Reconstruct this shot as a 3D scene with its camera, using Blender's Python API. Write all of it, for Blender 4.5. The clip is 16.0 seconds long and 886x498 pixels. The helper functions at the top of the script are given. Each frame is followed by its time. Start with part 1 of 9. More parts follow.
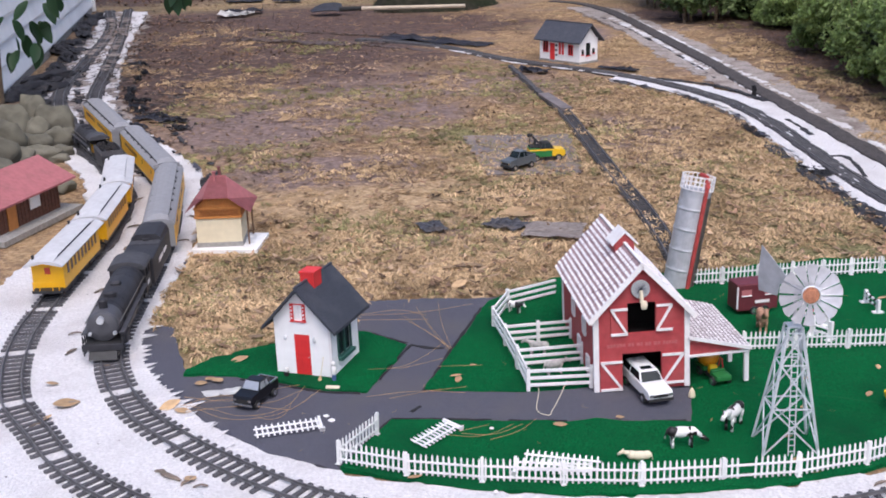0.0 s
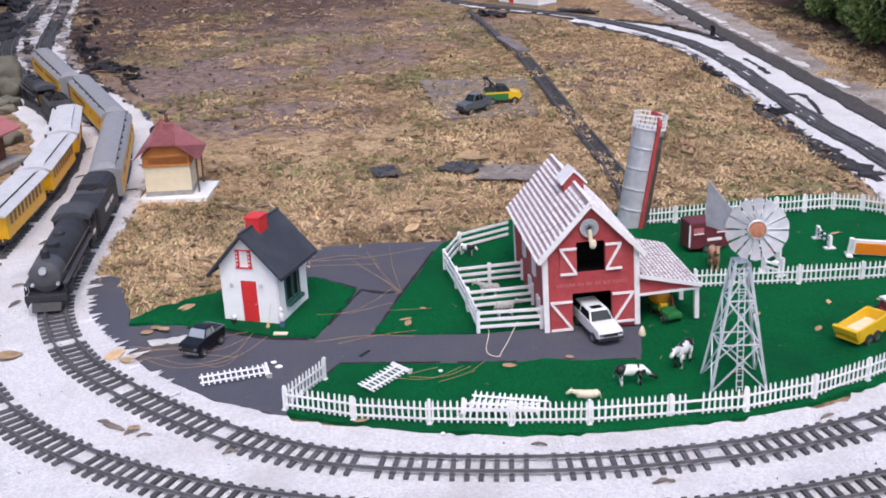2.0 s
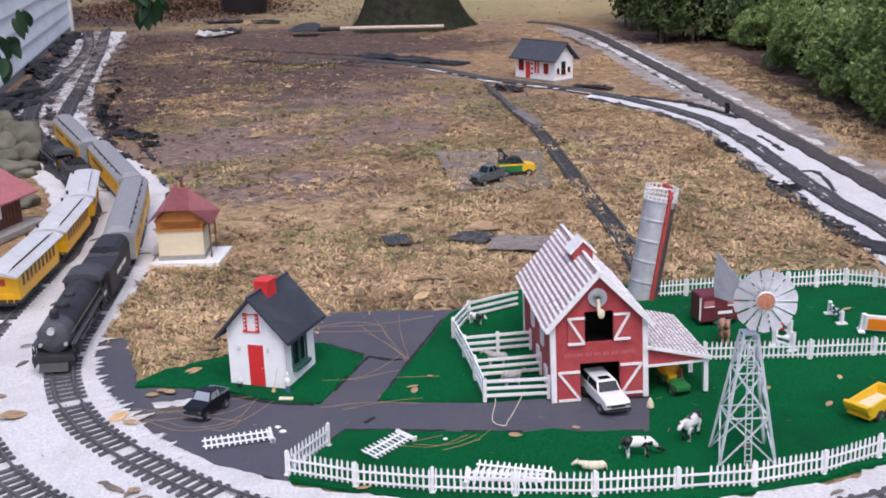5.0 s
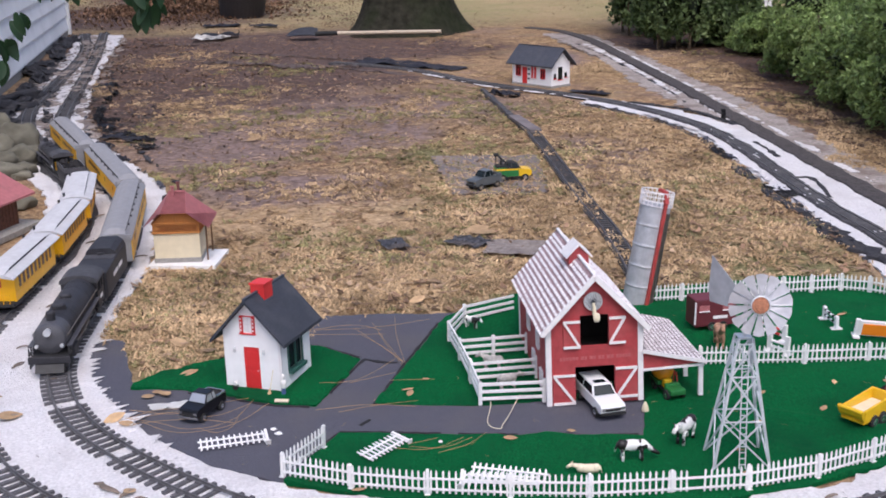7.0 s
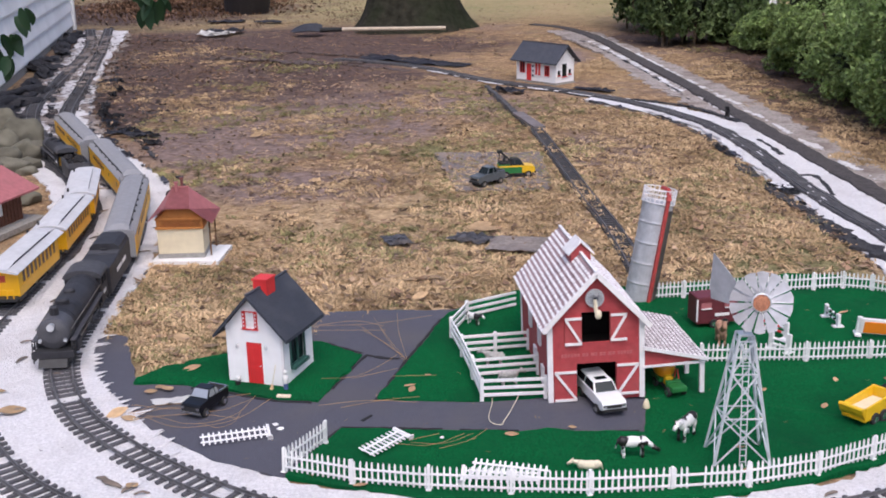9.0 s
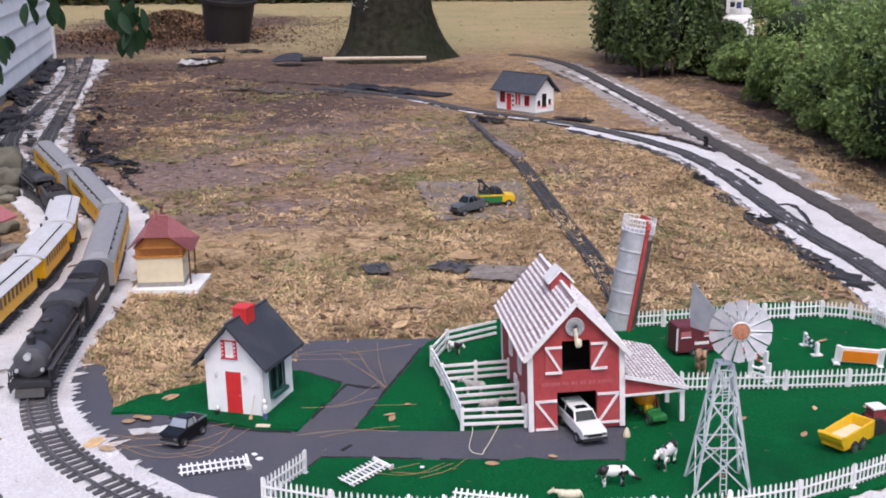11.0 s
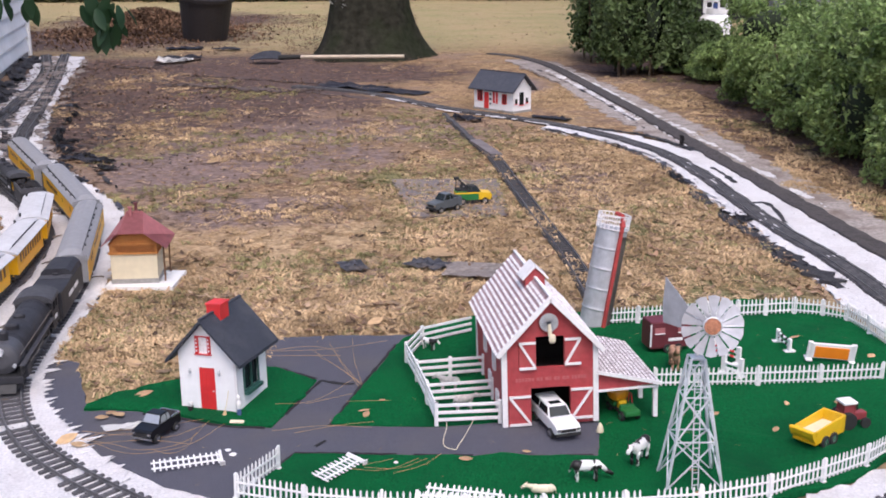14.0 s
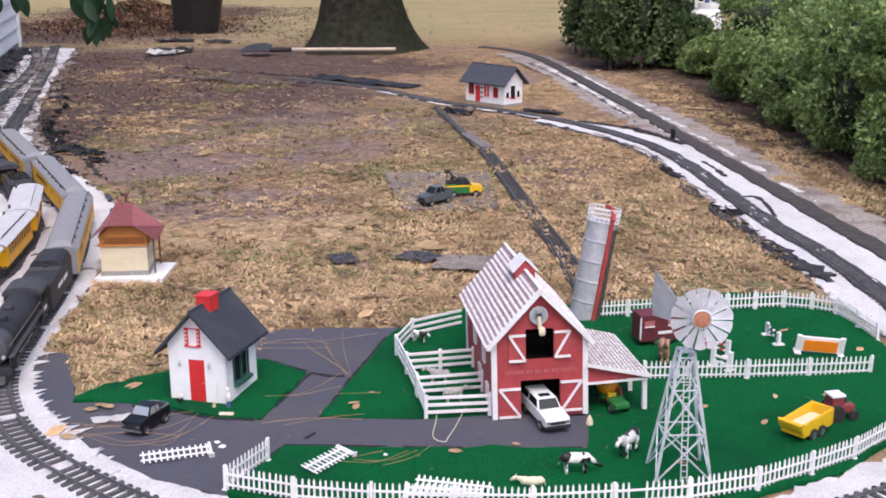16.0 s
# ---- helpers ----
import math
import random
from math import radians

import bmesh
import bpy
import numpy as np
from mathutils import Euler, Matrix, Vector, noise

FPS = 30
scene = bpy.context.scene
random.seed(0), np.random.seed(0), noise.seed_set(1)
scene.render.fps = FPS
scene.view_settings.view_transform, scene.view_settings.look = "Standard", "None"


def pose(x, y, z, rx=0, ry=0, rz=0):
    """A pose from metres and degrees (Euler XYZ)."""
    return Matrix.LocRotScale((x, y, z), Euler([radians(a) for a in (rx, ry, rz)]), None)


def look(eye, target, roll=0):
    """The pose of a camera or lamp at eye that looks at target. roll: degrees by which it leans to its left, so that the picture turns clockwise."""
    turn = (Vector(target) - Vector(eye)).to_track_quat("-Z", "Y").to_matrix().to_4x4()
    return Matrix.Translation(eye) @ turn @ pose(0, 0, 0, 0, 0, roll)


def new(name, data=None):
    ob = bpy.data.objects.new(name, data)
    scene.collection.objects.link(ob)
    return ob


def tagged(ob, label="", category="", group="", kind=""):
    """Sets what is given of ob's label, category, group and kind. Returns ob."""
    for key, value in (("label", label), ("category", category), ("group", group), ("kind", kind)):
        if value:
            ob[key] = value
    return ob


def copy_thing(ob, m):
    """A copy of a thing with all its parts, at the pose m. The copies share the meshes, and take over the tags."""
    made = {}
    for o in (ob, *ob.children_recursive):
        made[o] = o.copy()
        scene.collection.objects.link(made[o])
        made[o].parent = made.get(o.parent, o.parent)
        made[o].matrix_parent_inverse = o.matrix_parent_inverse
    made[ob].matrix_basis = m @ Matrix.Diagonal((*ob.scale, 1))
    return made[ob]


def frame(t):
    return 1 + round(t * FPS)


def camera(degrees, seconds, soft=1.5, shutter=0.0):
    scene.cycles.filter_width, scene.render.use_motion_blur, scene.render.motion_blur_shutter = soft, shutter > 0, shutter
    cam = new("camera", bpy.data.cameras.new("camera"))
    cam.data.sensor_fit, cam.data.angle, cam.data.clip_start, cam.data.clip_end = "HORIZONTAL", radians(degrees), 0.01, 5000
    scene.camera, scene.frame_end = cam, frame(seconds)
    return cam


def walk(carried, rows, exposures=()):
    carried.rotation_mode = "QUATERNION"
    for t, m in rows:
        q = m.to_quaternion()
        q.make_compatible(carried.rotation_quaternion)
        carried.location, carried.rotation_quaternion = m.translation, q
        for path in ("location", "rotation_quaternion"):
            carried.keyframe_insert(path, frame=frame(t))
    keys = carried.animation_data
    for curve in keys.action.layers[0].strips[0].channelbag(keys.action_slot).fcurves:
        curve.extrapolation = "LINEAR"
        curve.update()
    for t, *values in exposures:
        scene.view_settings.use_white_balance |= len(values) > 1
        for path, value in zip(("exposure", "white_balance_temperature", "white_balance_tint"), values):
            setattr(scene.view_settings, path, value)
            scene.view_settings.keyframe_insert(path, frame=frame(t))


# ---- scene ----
cam = camera(42.85, 16.0, soft=1.8)
PATH = [
    (0, (-0.0254, -0.1170, 1.1050), (-0.0626, 1.7850, 0.4875), -1.61),
    (0.5, (0.0086, -0.1158, 1.0964), (-0.0381, 1.7739, 0.4430), -1.85),
    (1, (0.0297, -0.1001, 1.0912), (-0.0391, 1.7812, 0.4159), -2.54),
    (1.5, (0.0314, -0.0951, 1.0768), (0.0094, 1.7848, 0.3944), -2.19),
    (2, (0.0243, -0.0891, 1.0743), (0.0377, 1.7836, 0.3721), -2.18),
    (2.5, (0.0230, -0.0910, 1.0723), (0.0648, 1.7890, 0.3913), -2.04),
    (3, (0.0343, -0.0916, 1.0697), (0.0696, 1.7920, 0.3982), -2.08),
    (3.5, (0.0329, -0.0969, 1.0657), (0.0639, 1.7981, 0.4269), -1.59),
    (4, (0.0400, -0.0908, 1.0636), (0.0481, 1.8149, 0.4568), -1.47),
    (4.5, (0.0428, -0.0910, 1.0603), (0.0317, 1.8212, 0.4745), -1.48),
    (7, (0.0426, -0.0995, 1.0555), (0.0373, 1.8181, 0.4873), -1.05),
    (7.5, (0.0437, -0.0992, 1.0517), (0.0384, 1.8175, 0.4802), -1.02),
    (8, (0.0475, -0.1039, 1.0561), (0.0339, 1.8114, 0.4805), -0.92),
    (10.5, (0.0468, -0.1058, 1.0571), (0.0445, 1.8174, 0.5083), -0.81),
    (11, (0.0473, -0.1057, 1.0561), (0.0699, 1.8240, 0.5313), -0.59),
    (11.5, (0.0466, -0.1035, 1.0540), (0.0861, 1.8296, 0.5427), -0.42),
    (12, (0.0507, -0.1076, 1.0539), (0.0899, 1.8267, 0.5470), -0.26),
    (12.5, (0.0557, -0.1078, 1.0546), (0.1094, 1.8280, 0.5550), -0.17),
    (13, (0.0574, -0.1093, 1.0515), (0.1099, 1.8251, 0.5461), -0.24),
    (13.5, (0.0566, -0.1095, 1.0499), (0.1148, 1.8215, 0.5324), -0.32),
    (14, (0.0572, -0.1105, 1.0487), (0.1171, 1.8182, 0.5228), -0.23),
    (14.5, (0.0592, -0.1088, 1.0479), (0.1212, 1.8191, 0.5195), -0.29),
    (15, (0.0594, -0.1125, 1.0469), (0.1255, 1.8147, 0.5164), -0.15),
    (15.5, (0.0596, -0.1116, 1.0456), (0.1323, 1.8138, 0.5092), -0.09),
    (16, (0.0600, -0.1110, 1.0462), (0.1350, 1.8141, 0.5094), 0.04),
]
walk(cam, [(t, look(eye, at, roll)) for t, eye, at, roll in PATH],
     exposures=[(0, 0.46, 6120, 16), (4.5, 0.36, 6080, 16), (8, 0.36, 6180, 17), (10.5, 0.38, 6230, 17), (13, 0.51, 6260, 18), (16, 0.53, 6260, 18)])

# ---- world and light: an overcast afternoon ----
world = bpy.data.worlds.new("overcast_sky")
scene.world = world
world.use_nodes = True
wn = world.node_tree.nodes
sky = wn.new("ShaderNodeTexSky")
sky.sky_type = "NISHITA"
sky.sun_disc = False
sky.sun_elevation = radians(61)
sky.sun_rotation = radians(170)
sky.dust_density = 4.0
sky.air_density = 1.0
sky.ozone_density = 1.0
world.node_tree.links.new(sky.outputs[0], wn["Background"].inputs[0])
wn["Background"].inputs[1].default_value = 0.15
sun = new("sun", bpy.data.lights.new("sun", "SUN"))
sun.data.energy = 1.3
sun.data.angle = radians(45)
sun.data.color = (1.0, 0.96, 0.9)
sun.matrix_world = look((0.4, -2.4, 4.4), (0, 0, 0))

# ---- small helpers ----
rnd = random.Random(7)


def material(name, color, rough=0.8, metal=0.0, vary=0.15, scale=40.0, bump=0.0, bump_scale=None, color2=None, stain=0.0,
             stain_scale=3.0, stain_color=(0.1, 0.08, 0.06), per_object=0.0, coat=0.0, spec=0.5, coords="Object", island=0.0):
    """A surface with fine grain, broad stains and a little relief."""
    m = bpy.data.materials.new(name)
    m.use_nodes = True
    nt = m.node_tree
    n, l = nt.nodes, nt.links
    b = n["Principled BSDF"]
    b.inputs["Roughness"].default_value = rough
    b.inputs["Metallic"].default_value = metal
    b.inputs["Coat Weight"].default_value = coat
    b.inputs["Specular IOR Level"].default_value = spec
    tc = n.new("ShaderNodeTexCoord")
    no = n.new("ShaderNodeTexNoise")
    no.inputs["Scale"].default_value = scale
    no.inputs["Detail"].default_value = 5
    l.new(tc.outputs[coords], no.inputs["Vector"])
    mix = n.new("ShaderNodeMix")
    mix.data_type = "RGBA"
    lo = tuple(c * (1 - vary) for c in color)
    hi = color2 or tuple(min(1, c * (1 + vary)) for c in color)
    mix.inputs[6].default_value = (*lo, 1)
    mix.inputs[7].default_value = (*hi, 1)
    ramp = n.new("ShaderNodeValToRGB")
    ramp.color_ramp.elements[0].position, ramp.color_ramp.elements[1].position = 0.3, 0.7
    l.new(no.outputs["Fac"], ramp.inputs[0])
    l.new(ramp.outputs[0], mix.inputs[0])
    out = mix.outputs[2]
    if stain:
        n2 = n.new("ShaderNodeTexNoise")
        n2.inputs["Scale"].default_value = stain_scale
        n2.inputs["Detail"].default_value = 6
        l.new(tc.outputs[coords], n2.inputs["Vector"])
        r2 = n.new("ShaderNodeValToRGB")
        r2.color_ramp.elements[0].position, r2.color_ramp.elements[1].position = 0.48, 0.72
        r2.color_ramp.elements[1].color = (stain, stain, stain, 1)
        l.new(n2.outputs["Fac"], r2.inputs[0])
        mx = n.new("ShaderNodeMix")
        mx.data_type = "RGBA"
        mx.inputs[7].default_value = (*stain_color, 1)
        l.new(r2.outputs[0], mx.inputs[0])
        l.new(out, mx.inputs[6])
        out = mx.outputs[2]
    if per_object or island:
        src = n.new("ShaderNodeObjectInfo").outputs["Random"] if per_object else n.new("ShaderNodeNewGeometry").outputs["Random Per Island"]
        amount = per_object or island
        mr = n.new("ShaderNodeMapRange")
        mr.inputs[3].default_value, mr.inputs[4].default_value = 1 - amount, 1 + amount
        l.new(src, mr.inputs[0])
        hs = n.new("ShaderNodeHueSaturation")
        l.new(mr.outputs[0], hs.inputs["Value"])
        l.new(out, hs.inputs["Color"])
        out = hs.outputs[0]
    l.new(out, b.inputs["Base Color"])
    if bump:
        nb = n.new("ShaderNodeTexNoise")
        nb.inputs["Scale"].default_value = bump_scale or scale * 3
        nb.inputs["Detail"].default_value = 4
        l.new(tc.outputs[coords], nb.inputs["Vector"])
        bp = n.new("ShaderNodeBump")
        bp.inputs["Strength"].default_value = bump
        bp.inputs["Distance"].default_value = 0.01
        l.new(nb.outputs["Fac"], bp.inputs["Height"])
        l.new(bp.outputs[0], b.inputs["Normal"])
    return m


def mesh_of(bm, name, mat, smooth=False):
    me = bpy.data.meshes.new(name)
    bmesh.ops.recalc_face_normals(bm, faces=bm.faces)
    bm.to_mesh(me)
    bm.free()
    for mm in (mat if isinstance(mat, (list, tuple)) else [mat]):
        me.materials.append(mm)
    if smooth:
        me.polygons.foreach_set("use_smooth", [True] * len(me.polygons))
    return me


def part(name, bm, mat, parent=None, label="", smooth=False):
    ob = new(name, mesh_of(bm, name, mat, smooth))
    if parent is not None:
        ob.parent = parent
    if label:
        tagged(ob, label)
    return ob


def thing(name, m, label, category, group="", kind=""):
    ob = new(name)
    ob.empty_display_size = 0.02
    ob.matrix_world = m
    return tagged(ob, label, category, group, kind)


def box(bm, x0, x1, y0, y1, z0, z1, m=None, bevel=0.0):
    vs = [bm.verts.new((x, y, z)) for x in (x0, x1) for y in (y0, y1) for z in (z0, z1)]
    fs = [(0, 1, 3, 2), (4, 6, 7, 5), (0, 4, 5, 1), (2, 3, 7, 6), (0, 2, 6, 4), (1, 5, 7, 3)]
    faces = [bm.faces.new([vs[i] for i in f]) for f in fs]
    if bevel:
        edges = list({e for f in faces for e in f.edges})
        r = bmesh.ops.bevel(bm, geom=edges, offset=bevel, segments=2, affect="EDGES", profile=0.6)
        vs = list({v for f in r["faces"] for v in f.verts} | {v for v in vs if v.is_valid})
    if m is not None:
        bmesh.ops.transform(bm, matrix=m, verts=[v for v in vs if v.is_valid])
    return vs


def boxes(*specs, bevel=0.0):
    bm = bmesh.new()
    for s in specs:
        box(bm, *s[:6], m=s[6] if len(s) > 6 else None, bevel=bevel)
    return bm


def bar(bm, a, b, w, h=None, up=(0, 0, 1)):
    """A straight bar from a to b."""
    a, b = Vector(a), Vector(b)
    d = b - a
    f = d.normalized()
    s = f.cross(Vector(up))
    s = s.normalized() if s.length > 1e-4 else Vector((1, 0, 0))
    u = s.cross(f)
    m = Matrix((s, f, u)).transposed().to_4x4()
    m.translation = a
    h = h or w
    box(bm, -w / 2, w / 2, 0, d.length, -h / 2, h / 2, m)


def cyl(bm, a, b, r0, r1=None, n=12, caps=True):
    a, b = Vector(a), Vector(b)
    r1 = r0 if r1 is None else r1
    q = (b - a).to_track_quat("Z", "Y").to_matrix()
    rings = [[bm.verts.new(c + q @ Vector((r * math.cos(2 * math.pi * k / n), r * math.sin(2 * math.pi * k / n), 0))) for k in range(n)]
             for c, r in ((a, r0), (b, r1))]
    for k in range(n):
        bm.faces.new((rings[0][k], rings[0][(k + 1) % n], rings[1][(k + 1) % n], rings[1][k]))
    if caps:
        bm.faces.new(rings[0][::-1])
        bm.faces.new(rings[1])


def lathe(bm, profile, n=20, m=None, cap=True):
    """A body of revolution round z from (radius, height) pairs."""
    rings = [[bm.verts.new((r * math.cos(2 * math.pi * k / n), r * math.sin(2 * math.pi * k / n), z)) for k in range(n)] for r, z in profile]
    for a, b in zip(rings, rings[1:]):
        for k in range(n):
            bm.faces.new((a[k], a[(k + 1) % n], b[(k + 1) % n], b[k]))
    if cap:
        bm.faces.new(rings[0][::-1])
        bm.faces.new(rings[-1])
    if m is not None:
        bmesh.ops.transform(bm, matrix=m, verts=[v for r in rings for v in r])


def blob(bm, centre, size, seed=0, sub=2, rough=0.25, m=None):
    """A lumpy rounded body."""
    r = bmesh.ops.create_icosphere(bm, subdivisions=sub, radius=1.0)
    off = Vector((seed * 3.1, seed * 1.7, seed * 0.9))
    for v in r["verts"]:
        v.co *= 1 + rough * noise.noise(v.co * 1.6 + off)
        v.co = Vector(centre) + Vector((v.co.x * size[0], v.co.y * size[1], v.co.z * size[2]))
    if m is not None:
        bmesh.ops.transform(bm, matrix=m, verts=r["verts"])


def extrude_profile(bm, profile, y0, y1, m=None):
    """A closed (x, z) outline drawn out along y."""
    rings = [[bm.verts.new((x, y, z)) for x, z in profile] for y in (y0, y1)]
    k = len(profile)
    for i in range(k):
        bm.faces.new((rings[0][i], rings[0][(i + 1) % k], rings[1][(i + 1) % k], rings[1][i]))
    bm.faces.new(rings[0][::-1])
    bm.faces.new(rings[1])
    if m is not None:
        bmesh.ops.transform(bm, matrix=m, verts=rings[0] + rings[1])


def smooth_line(pts, step):
    """Even points along a smooth curve through pts, as (x, y, heading, distance)."""
    p = [Vector((*q, 0)) for q in pts]
    p = [2 * p[0] - p[1]] + p + [2 * p[-1] - p[-2]]
    fine = []
    for a, b, c, d in zip(p, p[1:], p[2:], p[3:]):
        for k in range(24):
            t = k / 24
            fine.append(0.5 * (2 * b + (c - a) * t + (2 * a - 5 * b + 4 * c - d) * t * t + (3 * b - a - 3 * c + d) * t ** 3))
    fine.append(p[-2])
    # soften the bends
    for _ in range(10):
        fine = [fine[0]] + [(a + 2 * b + c) / 4 for a, b, c in zip(fine, fine[1:], fine[2:])] + [fine[-1]]
    out, s, want = [], 0.0, 0.0
    for a, b in zip(fine, fine[1:]):
        d = (b - a).length
        while want <= s + d and d > 1e-9:
            q = a.lerp(b, (want - s) / d)
            out.append((q.x, q.y, math.atan2(b.y - a.y, b.x - a.x), want))
            want += step
        s += d
    return out


def ragged(pts, amp, step=0.012, seed=0):
    """The outline pts with torn, uneven edges."""
    r = random.Random(seed)
    out = []
    for k in range(len(pts)):
        a, b = Vector(pts[k]), Vector(pts[(k + 1) % len(pts)])
        d = b - a
        count = max(1, int(d.length / step))
        nrm = Vector((-d.y, d.x)).normalized() if d.length > 0 else Vector((0, 0))
        for j in range(count):
            q = a + d * (j / count)
            w = amp * (noise.noise(Vector((q.x * 9 + seed, q.y * 9, seed))) + 0.5 * noise.noise(Vector((q.x * 40, q.y * 40, seed))) + r.uniform(-0.35, 0.35))
            out.append(q + nrm * w)
    return out


def sheet(bm, outline, z0, z1):
    """A flat piece of that outline, with a thickness."""
    vs = [bm.verts.new((p[0], p[1], z1)) for p in outline]
    es = [bm.edges.new((vs[k], vs[(k + 1) % len(vs)])) for k in range(len(vs))]
    bmesh.ops.triangle_fill(bm, use_beauty=True, use_dissolve=False, edges=es)
    low = [bm.verts.new((p[0], p[1], z0)) for p in outline]
    for k in range(len(vs)):
        j = (k + 1) % len(vs)
        bm.faces.new((vs[k], vs[j], low[j], low[k]))


def ribbon(bm, line, w_left, w_right, z, amp=0.0, seed=0, drop=0.0):
    """A strip along a line of (x, y, heading, s)."""
    prev = None
    for x, y, h, s in line:
        nx, ny = -math.sin(h), math.cos(h)
        a = w_left + amp * (noise.noise(Vector((s * 7, seed, 0))) + 0.6 * noise.noise(Vector((s * 31, seed, 3))))
        b = w_right + amp * (noise.noise(Vector((s * 7, seed, 9))) + 0.6 * noise.noise(Vector((s * 31, seed, 5))))
        row = [bm.verts.new((x + nx * q, y + ny * q, zz)) for q, zz in ((a, z - drop), (a - 0.008, z), (-b + 0.008, z), (-b, z - drop))]
        if prev:
            for i in range(3):
                bm.faces.new((prev[i], prev[i + 1], row[i + 1], row[i]))
        prev = row

# ---- materials ----
M_WHITE = material("white_plastic", (0.78, 0.78, 0.77), 0.45, vary=0.05, scale=60, stain=0.25, stain_scale=14, stain_color=(0.5, 0.47, 0.4))
M_FELT = material("roofing_felt", (0.056, 0.06, 0.083), 0.95, vary=0.3, scale=900, bump=0.5, bump_scale=1500, stain=0.5, stain_scale=9, stain_color=(0.085, 0.08, 0.08))
M_FELTBLACK = material("black_felt", (0.024, 0.024, 0.029), 0.9, vary=0.35, scale=80, bump=0.6, bump_scale=160, stain=0.5, stain_scale=10, stain_color=(0.07, 0.062, 0.058))
M_GRAVEL = material("white_sand", (0.7, 0.685, 0.69), 0.95, vary=0.15, scale=160, bump=0.9, bump_scale=200, stain=0.65, stain_scale=5, stain_color=(0.5, 0.47, 0.46))
# the turf's broad patches paint its uneven sheen as well as dirt
M_TURF = material("artificial_grass", (0.004, 0.172, 0.05), 0.95, vary=0.5, scale=330, bump=1.0, bump_scale=700, stain=0.85, stain_scale=3.6, stain_color=(0.006, 0.105, 0.038), spec=0.08)
M_TIE = material("black_plastic_tie", (0.08, 0.078, 0.085), 0.75, vary=0.3, scale=120, per_object=0.25)
M_RAIL = material("weathered_rail", (0.15, 0.146, 0.15), 0.55, metal=0.45, vary=0.3, scale=60)
M_BARN = material("barn_red", (0.36, 0.045, 0.05), 0.7, vary=0.14, scale=70, stain=0.3, stain_scale=16, stain_color=(0.42, 0.12, 0.11))
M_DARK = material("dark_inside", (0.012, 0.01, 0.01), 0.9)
M_HOUSEWHITE = material("house_white", (0.84, 0.84, 0.84), 0.6, vary=0.04, scale=40)
M_RED = material("bright_red", (0.62, 0.03, 0.03), 0.5, vary=0.08)
M_ROOFGREY = material("slate_roof", (0.045, 0.05, 0.066), 0.7, vary=0.2, scale=90, bump=0.3, stain=0.3, stain_scale=18, stain_color=(0.09, 0.09, 0.1))
M_GALV = material("galvanised_metal", (0.58, 0.6, 0.62), 0.45, metal=0.45, vary=0.15, scale=50, stain=0.3, stain_scale=20, stain_color=(0.3, 0.3, 0.3))
M_YELLOW = material("coach_yellow", (0.84, 0.44, 0.006), 0.42, vary=0.06, scale=30, stain=0.15, stain_scale=20, stain_color=(0.6, 0.27, 0.01))
M_GREYROOF = material("coach_grey", (0.24, 0.24, 0.25), 0.6, vary=0.07, scale=40, stain=0.18, stain_scale=13, stain_color=(0.27, 0.26, 0.25))
M_BLACK = material("loco_black", (0.026, 0.026, 0.031), 0.6, spec=0.35, vary=0.25, scale=50, stain=0.4, stain_scale=9, stain_color=(0.07, 0.068, 0.07))
M_SIDING = material("white_siding", (0.88, 0.89, 0.9), 0.5, vary=0.04, scale=6, stain=0.25, stain_scale=1.6, stain_color=(0.55, 0.56, 0.54))
M_BARK = material("bark", (0.026, 0.025, 0.018), 0.95, vary=0.5, scale=16, bump=1.0, bump_scale=22, stain=0.8, stain_scale=2.2, stain_color=(0.018, 0.027, 0.011), spec=0.1)
M_VANE = material("dull_sheet_metal", (0.46, 0.47, 0.5), 0.5, metal=0.25, vary=0.12, scale=60, stain=0.3, stain_scale=22, stain_color=(0.24, 0.24, 0.25))
M_TOWER = material("pale_lattice", (0.54, 0.58, 0.6), 0.5, metal=0.1, vary=0.1, scale=60)
M_ROADFELT = material("road_felt", (0.082, 0.083, 0.108), 0.95, vary=0.3, scale=600, bump=0.5, bump_scale=1500, stain=0.75, stain_scale=6, stain_color=(0.105, 0.098, 0.105))

